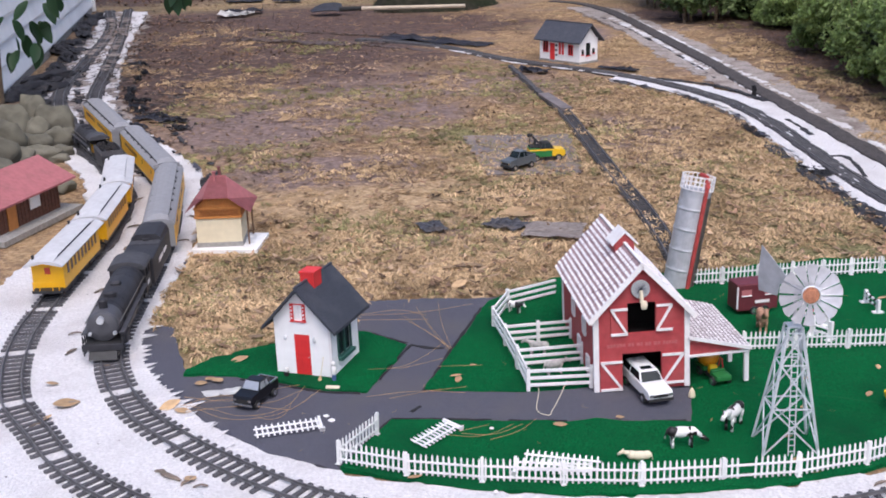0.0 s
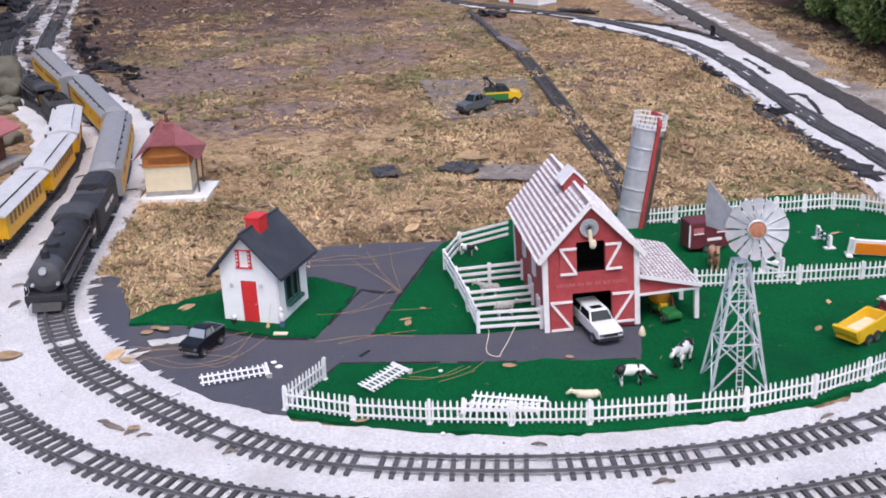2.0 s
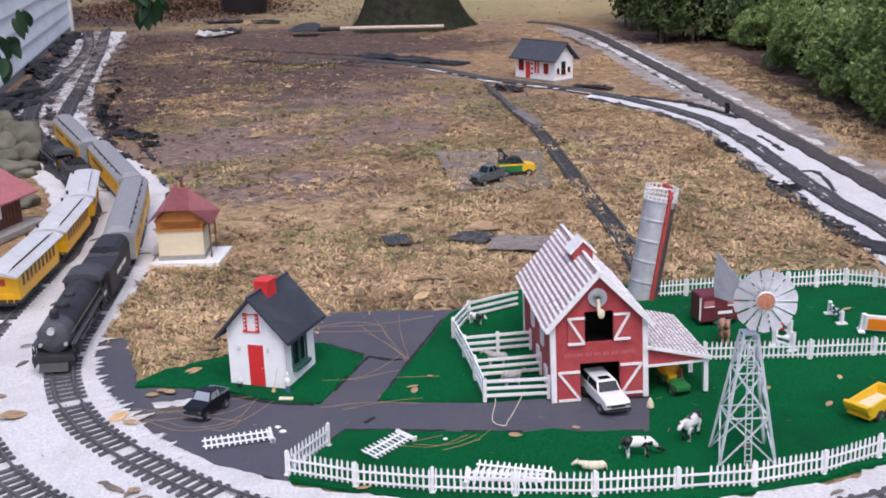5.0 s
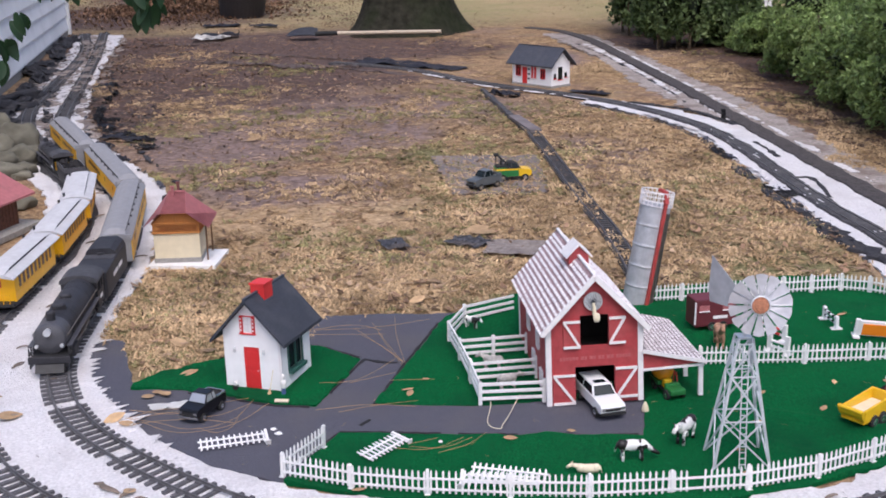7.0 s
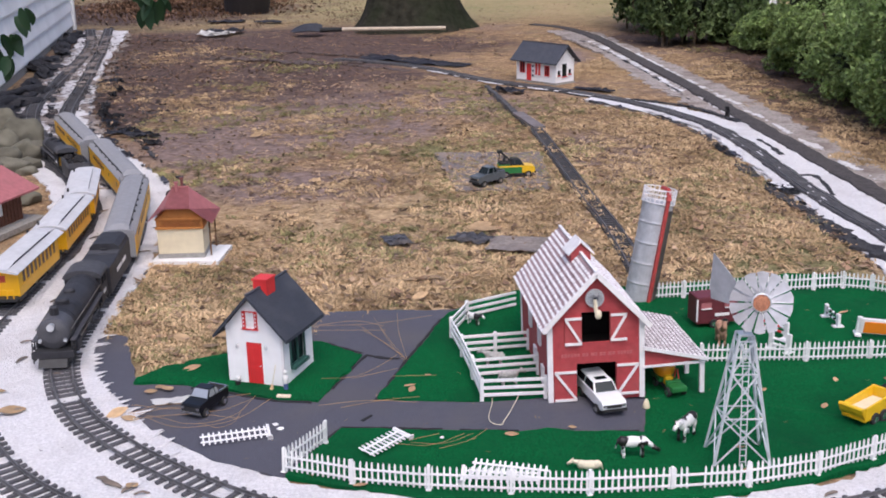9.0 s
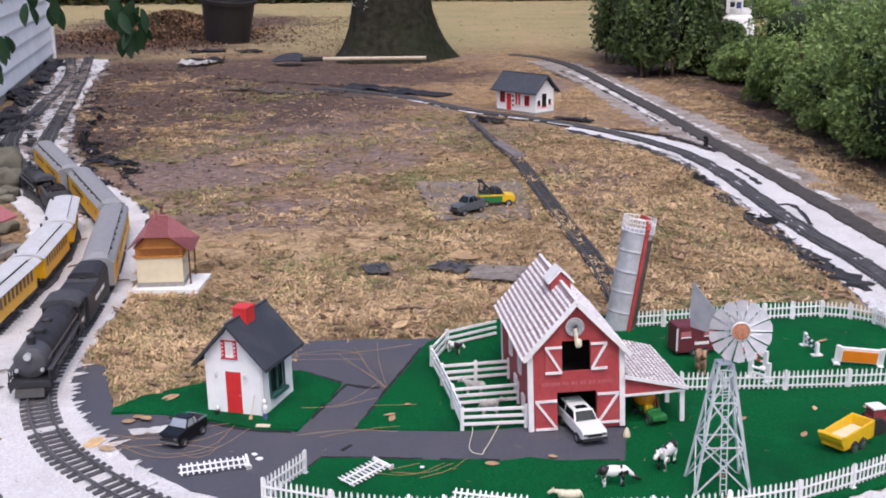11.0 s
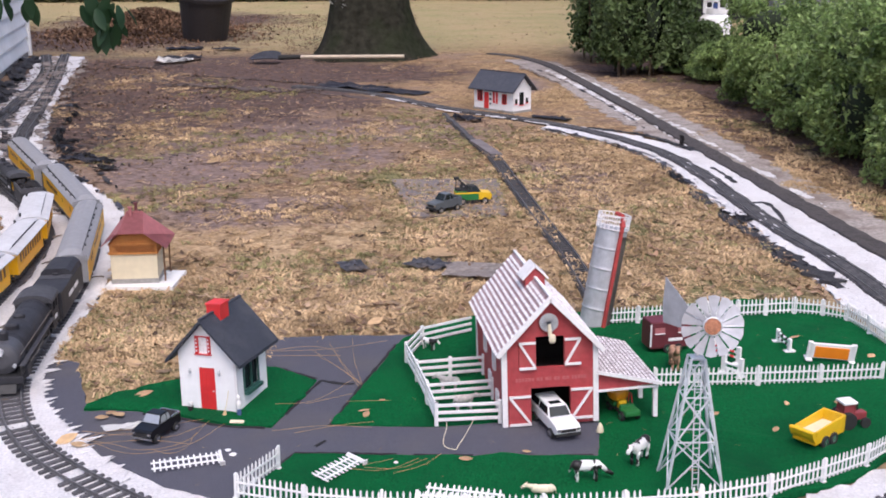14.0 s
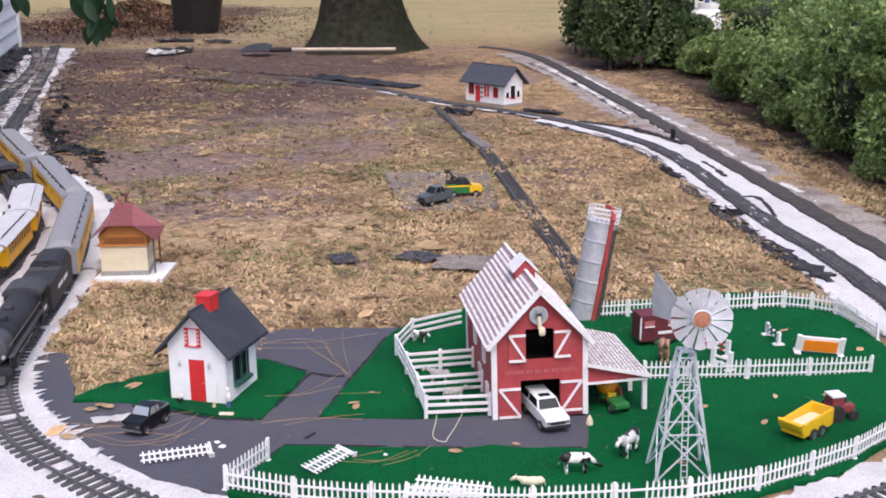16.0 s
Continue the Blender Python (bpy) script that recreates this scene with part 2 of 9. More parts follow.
# ---- ground: dry lawn with bare earth ----
def ground_material():
    m = bpy.data.materials.new("dry_lawn")
    m.use_nodes = True
    n, l = m.node_tree.nodes, m.node_tree.links
    b = n["Principled BSDF"]
    b.inputs["Roughness"].default_value = 0.95
    b.inputs["Specular IOR Level"].default_value = 0.15
    tc = n.new("ShaderNodeTexCoord")

    def tex(scale, detail=6, rough=0.6):
        t = n.new("ShaderNodeTexNoise")
        t.inputs["Scale"].default_value, t.inputs["Detail"].default_value, t.inputs["Roughness"].default_value = scale, detail, rough
        l.new(tc.outputs["Object"], t.inputs["Vector"])
        return t.outputs["Fac"]

    def ramp(src, p0, p1, c0=0.0, c1=1.0):
        r = n.new("ShaderNodeValToRGB")
        r.color_ramp.elements[0].position, r.color_ramp.elements[1].position = p0, p1
        r.color_ramp.elements[0].color, r.color_ramp.elements[1].color = (c0, c0, c0, 1), (c1, c1, c1, 1)
        l.new(src, r.inputs[0])
        return r.outputs[0]

    def mix(f, a, c):
        x = n.new("ShaderNodeMix")
        x.data_type = "RGBA"
        l.new(f, x.inputs[0])
        for s, v in ((6, a), (7, c)):
            if isinstance(v, tuple):
                x.inputs[s].default_value = (*v, 1)
            else:
                l.new(v, x.inputs[s])
        return x.outputs[2]

    def zone(cx, cy, rx, ry, ragged_by, soft=0.5):
        """A patch of its own ground with a ragged rim."""
        d = n.new("ShaderNodeVectorMath")
        d.operation = "SUBTRACT"
        d.inputs[1].default_value = (cx, cy, 0)
        l.new(tc.outputs["Object"], d.inputs[0])
        e = n.new("ShaderNodeVectorMath")
        e.operation = "MULTIPLY"
        e.inputs[1].default_value = (1 / rx, 1 / ry, 0)
        l.new(d.outputs[0], e.inputs[0])
        f = n.new("ShaderNodeVectorMath")
        f.operation = "LENGTH"
        l.new(e.outputs[0], f.inputs[0])
        g = n.new("ShaderNodeMath")
        g.operation = "MULTIPLY_ADD"
        g.inputs[1].default_value = ragged_by
        l.new(ROUGHNESS, g.inputs[0])
        l.new(f.outputs["Value"], g.inputs[2])
        h = n.new("ShaderNodeMapRange")
        h.inputs[1].default_value, h.inputs[2].default_value = 1 + ragged_by * 0.5 + soft / 2, 1 + ragged_by * 0.5 - soft / 2
        l.new(g.outputs[0], h.inputs[0])
        return h.outputs[0]

    ROUGHNESS = tex(2.6, 9, 0.72)
    grass = mix(ramp(tex(55), 0.35, 0.65), (0.265, 0.164, 0.088), (0.57, 0.385, 0.21))
    grass = mix(ramp(tex(26, 8, 0.7), 0.46, 0.62, 0, 0.85), grass, (0.14, 0.09, 0.055))
    grass = mix(ramp(tex(33, 8, 0.7), 0.53, 0.66, 0, 0.8), grass, (0.65, 0.475, 0.28))
    grass = mix(ramp(tex(160), 0.45, 0.75, 0, 0.7), grass, (0.075, 0.05, 0.035))
    grass = mix(ramp(tex(7, 8, 0.7), 0.48, 0.64, 0, 0.8), grass, (0.13, 0.074, 0.045))
    grass = mix(ramp(tex(3.1, 7, 0.7), 0.53, 0.68, 0, 0.55), grass, (0.27, 0.225, 0.11))
    pale = mix(ramp(tex(48, 8, 0.7), 0.36, 0.66), (0.29, 0.192, 0.1), (0.71, 0.525, 0.32))
    pale = mix(ramp(tex(19, 8, 0.7), 0.52, 0.68, 0, 0.75), pale, (0.2, 0.125, 0.075))

    def weaker(f, k):
        w = n.new("ShaderNodeMath")
        w.operation = "MULTIPLY"
        w.inputs[1].default_value = k
        l.new(f, w.inputs[0])
        return w.outputs[0]

    earth = mix(ramp(tex(30), 0.35, 0.7), (0.17, 0.12, 0.105), (0.33, 0.245, 0.215))
    earth = mix(ramp(tex(9, 8, 0.7), 0.5, 0.66, 0, 0.6), earth, (0.1, 0.075, 0.068))
    dark_earth_or_shade = mix(ramp(tex(22, 8, 0.7), 0.35, 0.65), (0.05, 0.035, 0.033), (0.16, 0.11, 0.095))
    dark_earth_or_shade = mix(ramp(tex(8, 7, 0.7), 0.52, 0.68, 0, 0.7), dark_earth_or_shade, (0.2, 0.11, 0.065))
    # bare patches near the track, greener lawn far away
    sep = n.new("ShaderNodeSeparateXYZ")
    l.new(tc.outputs["Object"], sep.inputs[0])
    bare = ramp(tex(1.3, 8, 0.68), 0.51, 0.63, 0, 0.65)
    col = mix(bare, grass, earth)
    col = mix(weaker(zone(0.15, 3.2, 1.35, 1.25, 1.2, 0.7), 0.85), col, pale)
    for z in ((-1.05, 5.25, 0.5, 0.55), (-0.42, 5.55, 0.4, 0.42), (-0.75, 6.3, 0.75, 0.7), (0.78, 4.7, 0.22, 0.75), (0.85, 8.6, 0.25, 0.7), (-0.35, 6.4, 0.8, 0.5), (-0.6, 4.4, 0.45, 0.3), (0.15, 3.5, 0.35, 0.14)):
        col = mix(zone(*z, 2.2), col, earth)
    # the last two zones paint the shade under hedge and bushes over brown ground
    for z in ((-1.4, 7.9, 1.3, 1.5), (-1.9, 9.9, 1.6, 1.3), (-0.6, 9.4, 1.2, 0.8), (-2.0, 6.8, 0.6, 1.5), (2.42, 6.0, 0.6, 4.4), (2.2, 9.5, 0.8, 0.9)):
        col = mix(zone(*z, 2.0), col, dark_earth_or_shade)
    tuft = mix(ramp(tex(60, 8, 0.7), 0.4, 0.65), (0.1, 0.1, 0.04), (0.36, 0.31, 0.16))
    for z in ((-0.72, 2.85, 0.22, 0.4), (1.05, 3.3, 0.3, 0.3), (0.85, 3.9, 0.2, 0.4), (0.1, 4.0, 0.2, 0.15), (-0.03, 4.9, 0.12, 0.3)):
        col = mix(zone(*z, 2.0), col, tuft)
    green = mix(ramp(tex(1.2, 6, 0.65), 0.35, 0.7), (0.4, 0.3, 0.165), (0.26, 0.25, 0.11))
    green = mix(ramp(tex(14, 8, 0.75), 0.5, 0.7, 0, 0.6), green, (0.16, 0.115, 0.07))
    green = mix(ramp(tex(45, 8, 0.7), 0.45, 0.75, 0, 0.6), green, (0.4, 0.32, 0.19))
    far = n.new("ShaderNodeMapRange")
    far.inputs[1].default_value, far.inputs[2].default_value = 10.6, 12.6
    wob = n.new("ShaderNodeMath")
    wob.operation = "MULTIPLY_ADD"
    wob.inputs[1].default_value = 3.0
    l.new(tex(0.8), wob.inputs[0])
    l.new(sep.outputs[1], wob.inputs[2])
    sub = n.new("ShaderNodeMath")
    sub.operation = "SUBTRACT"
    sub.inputs[1].default_value = 1.5
    l.new(wob.outputs[0], sub.inputs[0])
    l.new(sub.outputs[0], far.inputs[0])
    col = mix(far.outputs[0], col, green)
    for z in ((-3.6, 13.2, 1.9, 1.8), (-3.2, 16.2, 1.6, 1.6)):
        col = mix(zone(*z, 1.8), col, dark_earth_or_shade)
    l.new(col, b.inputs["Base Color"])
    bp = n.new("ShaderNodeBump")
    bp.inputs["Strength"].default_value, bp.inputs["Distance"].default_value = 0.9, 0.012
    l.new(tex(110), bp.inputs["Height"])
    l.new(bp.outputs[0], b.inputs["Normal"])
    return m


M_GROUND = ground_material()


def ground_height(x, y):
    """The yard is a little uneven."""
    near = min(1.0, max(0.0, (y - 4.0) / 3.0))
    return -0.004 + near * 0.02 * noise.noise(Vector((x * 0.7, y * 0.7, 0))) - 0.004 * near


def make_ground():
    bm = bmesh.new()
    xs = [-60, -30, -15, -8] + [-5 + 0.25 * k for k in range(41)] + [8, 15, 30, 60]
    ys = [-40, -15, -6, -3, -1] + [0.25 * k for k in range(0, 61)] + [18, 22, 30, 50, 120]
    rows = [[bm.verts.new((x, y, ground_height(x, y))) for x in xs] for y in ys]
    for a, b in zip(rows, rows[1:]):
        for k in range(len(xs) - 1):
            bm.faces.new((a[k], a[k + 1], b[k + 1], b[k]))
    tagged(part("ground", bm, M_GROUND, smooth=True), "dry tan lawn with bare earth and dead leaves", "ground", kind="structure")


make_ground()

# ---- lines of the tracks ----
M_TIEFAR = material("dusty_ties", (0.058, 0.055, 0.057), 0.85, vary=0.3, scale=60)
LINE_A = [(-3.25, 11.05), (-2.76, 9.1), (-2.31, 7.157), (-2.06, 6.07), (-1.72, 5.14), (-1.38, 4.555), (-1.15, 4.03), (-1.045, 3.62), (-0.98, 3.15),
          (-0.946, 2.74), (-0.915, 2.491), (-0.846, 2.297), (-0.755, 2.141), (-0.64, 2.012), (-0.528, 1.909), (-0.392, 1.804), (-0.248, 1.722),
          (-0.101, 1.676), (0.12, 1.647), (0.33, 1.642), (0.546, 1.664), (0.702, 1.703), (0.881, 1.764), (1.08, 1.87), (1.27, 2.06), (1.42, 2.34), (1.49, 2.7)]
LINE_B = [(-3.42, 11.0), (-2.937, 9.393), (-2.6, 7.7), (-2.42, 6.7), (-2.25, 6.05), (-1.99, 5.43), (-1.714, 4.843), (-1.5, 4.46), (-1.33, 4.06), (-1.245, 3.655),
          (-1.212, 3.264), (-1.2, 2.88), (-1.17, 2.56), (-1.075, 2.24), (-0.946, 2.05), (-0.845, 1.913), (-0.71, 1.787), (-0.515, 1.661), (-0.27, 1.56), (0.05, 1.495), (0.45, 1.485),
          (0.85, 1.565), (1.2, 1.7), (1.48, 2.0), (1.65, 2.4), (1.71, 2.8)]
LINE_C = [(1.71, 2.75), (1.722, 3.2), (1.7, 3.64), (1.672, 4.1), (1.645, 4.6), (1.622, 5.0), (1.588, 5.58), (1.562, 6.05), (1.53, 6.73), (1.48, 7.43), (1.43, 8.11), (1.37, 8.97), (1.29, 9.79), (1.13, 10.45), (0.85, 10.86)]
LINE_D = [(1.49, 2.66), (1.5, 3.1), (1.49, 3.52), (1.45, 3.88), (1.43, 4.3), (1.425, 4.7), (1.408, 5.1), (1.37, 5.44), (1.3, 5.72), (1.2, 5.99), (1.08, 6.24), (0.91, 6.5), (0.66, 6.81),
          (0.36, 7.12), (0.1, 7.5), (-0.12, 7.85), (-0.45, 8.18), (-0.8, 8.42)]
LINE_E = [(0.425, 5.86), (0.48, 5.483), (0.505, 5.144), (0.543, 4.514), (0.575, 3.986), (0.6, 3.663), (0.612, 3.3), (0.612, 2.98)]

# white sand bed: one sheet on the near side, narrow beds on the far side
bm = bmesh.new()
inner = [(-3.011, 10.858), (-2.44, 8.064), (-2.02, 6.381), (-1.79, 5.643), (-1.56, 5.234), (-1.32, 4.803), (-1.11, 4.42), (-1.0, 4.0), (-0.92, 3.5), (-0.89, 3.2), (-0.886, 2.874), (-0.858, 2.62),
         (-0.766, 2.396), (-0.638, 2.17), (-0.557, 2.082), (-0.376, 1.918), (-0.28, 1.868), (-0.189, 1.828), (0.069, 1.777), (0.277, 1.762), (0.492, 1.778), (0.657, 1.804), (0.773, 1.832),
         (0.938, 1.92), (1.15, 2.05), (1.3, 2.3), (1.36, 2.7), (1.35, 3.1), (1.36, 3.55), (1.345, 3.955), (1.325, 4.25), (1.31, 4.7), (1.305, 5.073), (1.23, 5.55), (1.11, 5.86), (0.97, 6.1), (0.82, 6.36)]
outer = [(0.95, 6.56), (1.15, 6.3), (1.3, 6.1), (1.42, 5.86), (1.5, 5.6), (1.53, 5.7), (1.5, 6.4), (1.47, 7.0), (1.5, 7.2), (1.55, 6.6), (1.6, 5.9), (1.64, 5.1), (1.665, 4.4), (1.72, 3.6), (1.9, 2.9), (1.8, 2.2), (1.55, 1.75), (1.2, 1.4), (0.8, 1.2), (0.3, 1.1), (-0.3, 1.15), (-0.75, 1.4), (-1.05, 1.75), (-1.25, 2.1),
         (-1.38, 2.6), (-1.4, 3.1), (-1.37, 3.5), (-1.42, 3.9), (-1.55, 4.3), (-1.8, 4.75), (-2.1, 5.3), (-2.38, 6.1), (-2.55, 6.9), (-2.8, 8.2), (-3.1, 9.5), (-3.45, 10.9)]
sheet(bm, ragged(inner + outer, 0.022, 0.016, 3), -0.01, 0.003)
tagged(part("sand_bed", bm, M_GRAVEL), "white sand bed with torn uneven edges under the tracks", "sand", kind="structure")

M_DIRT = material("grey_dirt", (0.29, 0.245, 0.215), 0.95, vary=0.35, scale=45, bump=0.6, bump_scale=120, stain=0.95, stain_scale=5, stain_color=(0.13, 0.095, 0.085))
M_SOIL = material("sandy_soil", (0.33, 0.29, 0.265), 0.95, vary=0.4, scale=60, bump=0.8, bump_scale=120, stain=1.0, stain_scale=7, stain_color=(0.16, 0.12, 0.1))
bm = bmesh.new()
sheet(bm, ragged([(1.6, 3.3), (1.55, 5.2), (1.42, 6.1), (1.3, 6.9), (1.24, 7.7), (1.2, 8.7), (1.08, 9.6), (0.95, 10.3), (1.1, 10.6), (1.4, 10.0), (1.55, 8.6), (1.69, 7.3), (1.79, 6.2), (1.85, 5.0), (1.9, 4.2), (1.95, 3.3)], 0.055, 0.03, 31), -0.012, -0.0005)
tagged(part("sandy_verge", bm, M_SOIL), "greyish sandy soil beside the far track", "soil", kind="structure")


def torn_felt():
    """Black felt that peeps out from under the sand."""
    bm = bmesh.new()
    line = inner[2:]
    for k in range(110):
        i = rnd.randrange(len(line) - 1)
        a, b = Vector(line[i]), Vector(line[i + 1])
        q = a.lerp(b, rnd.random())
        near_front = q.y < 2.1 and -0.4 < q.x < 1.2
        if near_front:
            continue
        d = (b - a).normalized()
        nrm = Vector((-d.y, d.x))
        size = rnd.uniform(0.012, 0.035) if q.y < 3.2 else rnd.uniform(0.018, 0.05)
        t = rnd.uniform(-0.6, 0.4)
        pts = [q + d * size * 1.4 * rnd.uniform(.7, 1.3) + nrm * size * 0.3 * rnd.uniform(-1, 1), q + nrm * size * rnd.uniform(-0.6, .6), q - d * size * 1.4 * rnd.uniform(.7, 1.3) + nrm * size * t, q - nrm * size * 0.7]
        h = rnd.uniform(0.0015, 0.0028)
        top = [bm.verts.new((p.x, p.y, h + rnd.choice((0, 0, 0.006, 0.015)) * (q.y > 3.4))) for p in pts]
        bm.faces.new(top)
    return bm


tagged(part("felt_scraps", torn_felt(), M_FELT), "torn black roofing felt along the sand bed edge", "roofing felt", kind="stuff")

# torn edge of the white bed: pointed teeth over the felt in the bend
def torn_teeth():
    bm = bmesh.new()
    r = random.Random(12)
    pts = smooth_line([(-0.885, 2.70), (-0.87, 2.6), (-0.82, 2.42), (-0.712, 2.232), (-0.6, 2.085), (-0.5, 1.975)], 0.003)
    k = 0
    while k < len(pts) - 12:
        n = r.randrange(3, 11)
        x0, y0, h0, _ = pts[k]
        x1, y1 = pts[min(k + n, len(pts) - 1)][:2]
        big = 1.0 if y0 > 2.15 else 0.45
        reach = big * r.choice((0.006, 0.009, 0.012, 0.018, 0.03, 0.045)) * r.uniform(0.7, 1.3)
        nx, ny = -math.sin(h0), math.cos(h0)
        tx, ty = (x0 * 0.3 + x1 * 0.7) + nx * reach, (y0 * 0.3 + y1 * 0.7) + ny * reach
        back = [(x0 - nx * 0.05, y0 - ny * 0.05), (x1 - nx * 0.05, y1 - ny * 0.05)]
        top = [bm.verts.new((x, y, z)) for x, y, z in ((x0, y0, 0.0068), (tx, ty, 0.0075 + r.uniform(0, 0.004)), (x1, y1, 0.0068), (*back[1], 0.0036), (*back[0], 0.0036))]
        low = [bm.verts.new(v.co - Vector((0, 0, 0.0012))) for v in top]
        bm.faces.new(top)
        for i in range(5):
            bm.faces.new((top[i], top[(i + 1) % 5], low[(i + 1) % 5], low[i]))
        k += n - 1
    return bm


tagged(part("torn_cloth", torn_teeth(), M_GRAVEL), "torn white cloth edge lying over the black felt", "cloth", kind="stuff")

# felt sheet, lawns and drive of the toy farm
def wavy(bm):
    """The mats do not lie flat: their rims lift here and there."""
    for v in bm.verts:
        if v.co.z > 0:
            v.co.z += 0.014 * max(0, noise.noise(Vector((v.co.x * 11, v.co.y * 11, 3)))) + 0.002 * noise.noise(v.co * 60)


bm = bmesh.new()
sheet(bm, ragged([(-0.9, 2.62), (-0.835, 2.66), (-0.8, 2.652), (-0.746, 2.49), (-0.692, 2.36), (-0.45, 2.40), (-0.331, 2.744), (-0.301, 2.822), (0.06, 2.83), (0.3, 2.45), (0.52, 2.3), (0.5, 1.95), (0.3, 1.9), (-0.1, 1.86), (-0.285, 1.875), (-0.433, 1.95), (-0.6, 2.1), (-0.72, 2.26), (-0.84, 2.42)], 0.008, 0.02, 5), -0.006, 0.0042)
tagged(part("felt_road", bm, M_ROADFELT), "dark grey roofing felt laid as road and yard", "road", kind="structure")
bm = bmesh.new()
sheet(bm, ragged([(-0.121, 2.234), (-0.03, 2.56), (0.04, 2.80), (0.228, 2.971), (0.644, 3.0), (1.072, 3.09), (1.217, 3.07), (1.319, 2.95), (1.33, 2.7), (1.3, 2.35), (1.15, 2.1), (0.945, 1.925), (0.72, 1.822), (0.547, 1.78), (0.383, 1.758), (0.173, 1.757),
                 (-0.037, 1.79), (-0.145, 1.824), (-0.28, 1.873), (-0.225, 2.01), (-0.191, 2.087), (0.143, 2.061), (0.45, 2.049), (0.487, 2.264), (0.113, 2.212), (-0.077, 2.226)], 0.004, 0.02, 6), -0.002, 0.0065)
wavy(bm)
tagged(part("farm_lawn", bm, M_TURF), "bright green artificial grass mat of the toy farm", "lawn", kind="structure")
bm = bmesh.new()
sheet(bm, ragged([(-0.70, 2.335), (-0.655, 2.44), (-0.509, 2.52), (-0.29, 2.59), (-0.171, 2.497), (-0.254, 2.227), (-0.33, 2.235), (-0.468, 2.289), (-0.57, 2.325)], 0.01, 0.02, 8), -0.002, 0.0075)
wavy(bm)
tagged(part("house_lawn", bm, M_TURF), "green artificial grass mat under the white house", "lawn", kind="structure")
bm = bmesh.new()
sheet(bm, ragged([(-0.02, 4.94), (0.07, 4.22), (0.45, 4.2), (0.46, 4.93)], 0.02, 0.03, 9), -0.004, 0.004)
M_FELTDUST = material("dusty_felt", (0.15, 0.128, 0.125), 0.95, vary=0.3, scale=60, stain=0.9, stain_scale=5, stain_color=(0.27, 0.21, 0.165))
tagged(part("felt_square", bm, M_FELTDUST), "dusty grey square of roofing felt on the lawn", "felt square")


# ---- tracks ----
def tie_mesh():
    bm = bmesh.new()
    box(bm, -0.0045, 0.0045, -0.043, 0.043, 0, 0.009)
    for s in (-1, 1):
        for t in (-1, 1):
            box(bm, -0.004, 0.004, s * 0.0238 + t * 0.005 - 0.002, s * 0.0238 + t * 0.005 + 0.002, 0.009, 0.0115)
    return mesh_of(bm, "tie", M_TIE)


TIE = tie_mesh()
RAIL_Z = 0.0125


def railway(name, line, label, near=lambda x, y: True, base=0.006, felt=0.0, sink=0.0, cover=0.0, covered=lambda x, y: True, bare=False, tie=0.043, bed=None):
    root = thing(name, Matrix(), label, "railway track", "railway tracks", kind="structure")
    pts = smooth_line(line, 0.026)
    if felt:
        bm = bmesh.new()
        ribbon(bm, [q for q in pts if covered(q[0], q[1])], felt, felt, base - sink + 0.005 + cover, 0.014, len(name), 0.02)
        part("felt_bed", bm, bed or M_FELTBED, root, "dark felt strip under the track")
    if bare:
        return root, [], 0
    rails = bmesh.new()
    far = bmesh.new()
    z = base - sink + 0.004
    for side in (-1, 1):
        prev = None
        for x, y, h, s in pts:
            row = []
            for o, q in ((-0.0024, 0.009), (-0.001, 0.0105), (-0.001, 0.0135), (-0.0014, 0.0145), (-0.0014, 0.0165), (0.0014, 0.0165), (0.0014, 0.0145), (0.001, 0.0135), (0.001, 0.0105), (0.0024, 0.009)):
                d = side * 0.0238 + o
                row.append(rails.verts.new((x - math.sin(h) * d, y + math.cos(h) * d, z + q)))
            if prev:
                for i in range(9):
                    rails.faces.new((prev[i], prev[i + 1], row[i + 1], row[i]))
            prev = row
    part("rails", rails, M_RAIL, root)
    count = 0
    spots = []
    for x, y, h, s in pts:
        jig = rnd.uniform(-0.03, 0.03)
        # no tie right at the joint of two track sections
        if near(x, y) and round(s / 0.026) % 12 == 5:
            continue
        if near(x, y) and count < 300:
            count += 1
            spots.append((x, y, h + jig))
        else:
            box(far, -0.0045, 0.0045, -tie, tie, 0, 0.009, pose(x, y, z, 0, 0, math.degrees(h + jig)))
    if far.verts:
        tagged(part("far_ties", far, M_TIEFAR, root), kind="stuff")
    return root, spots, z


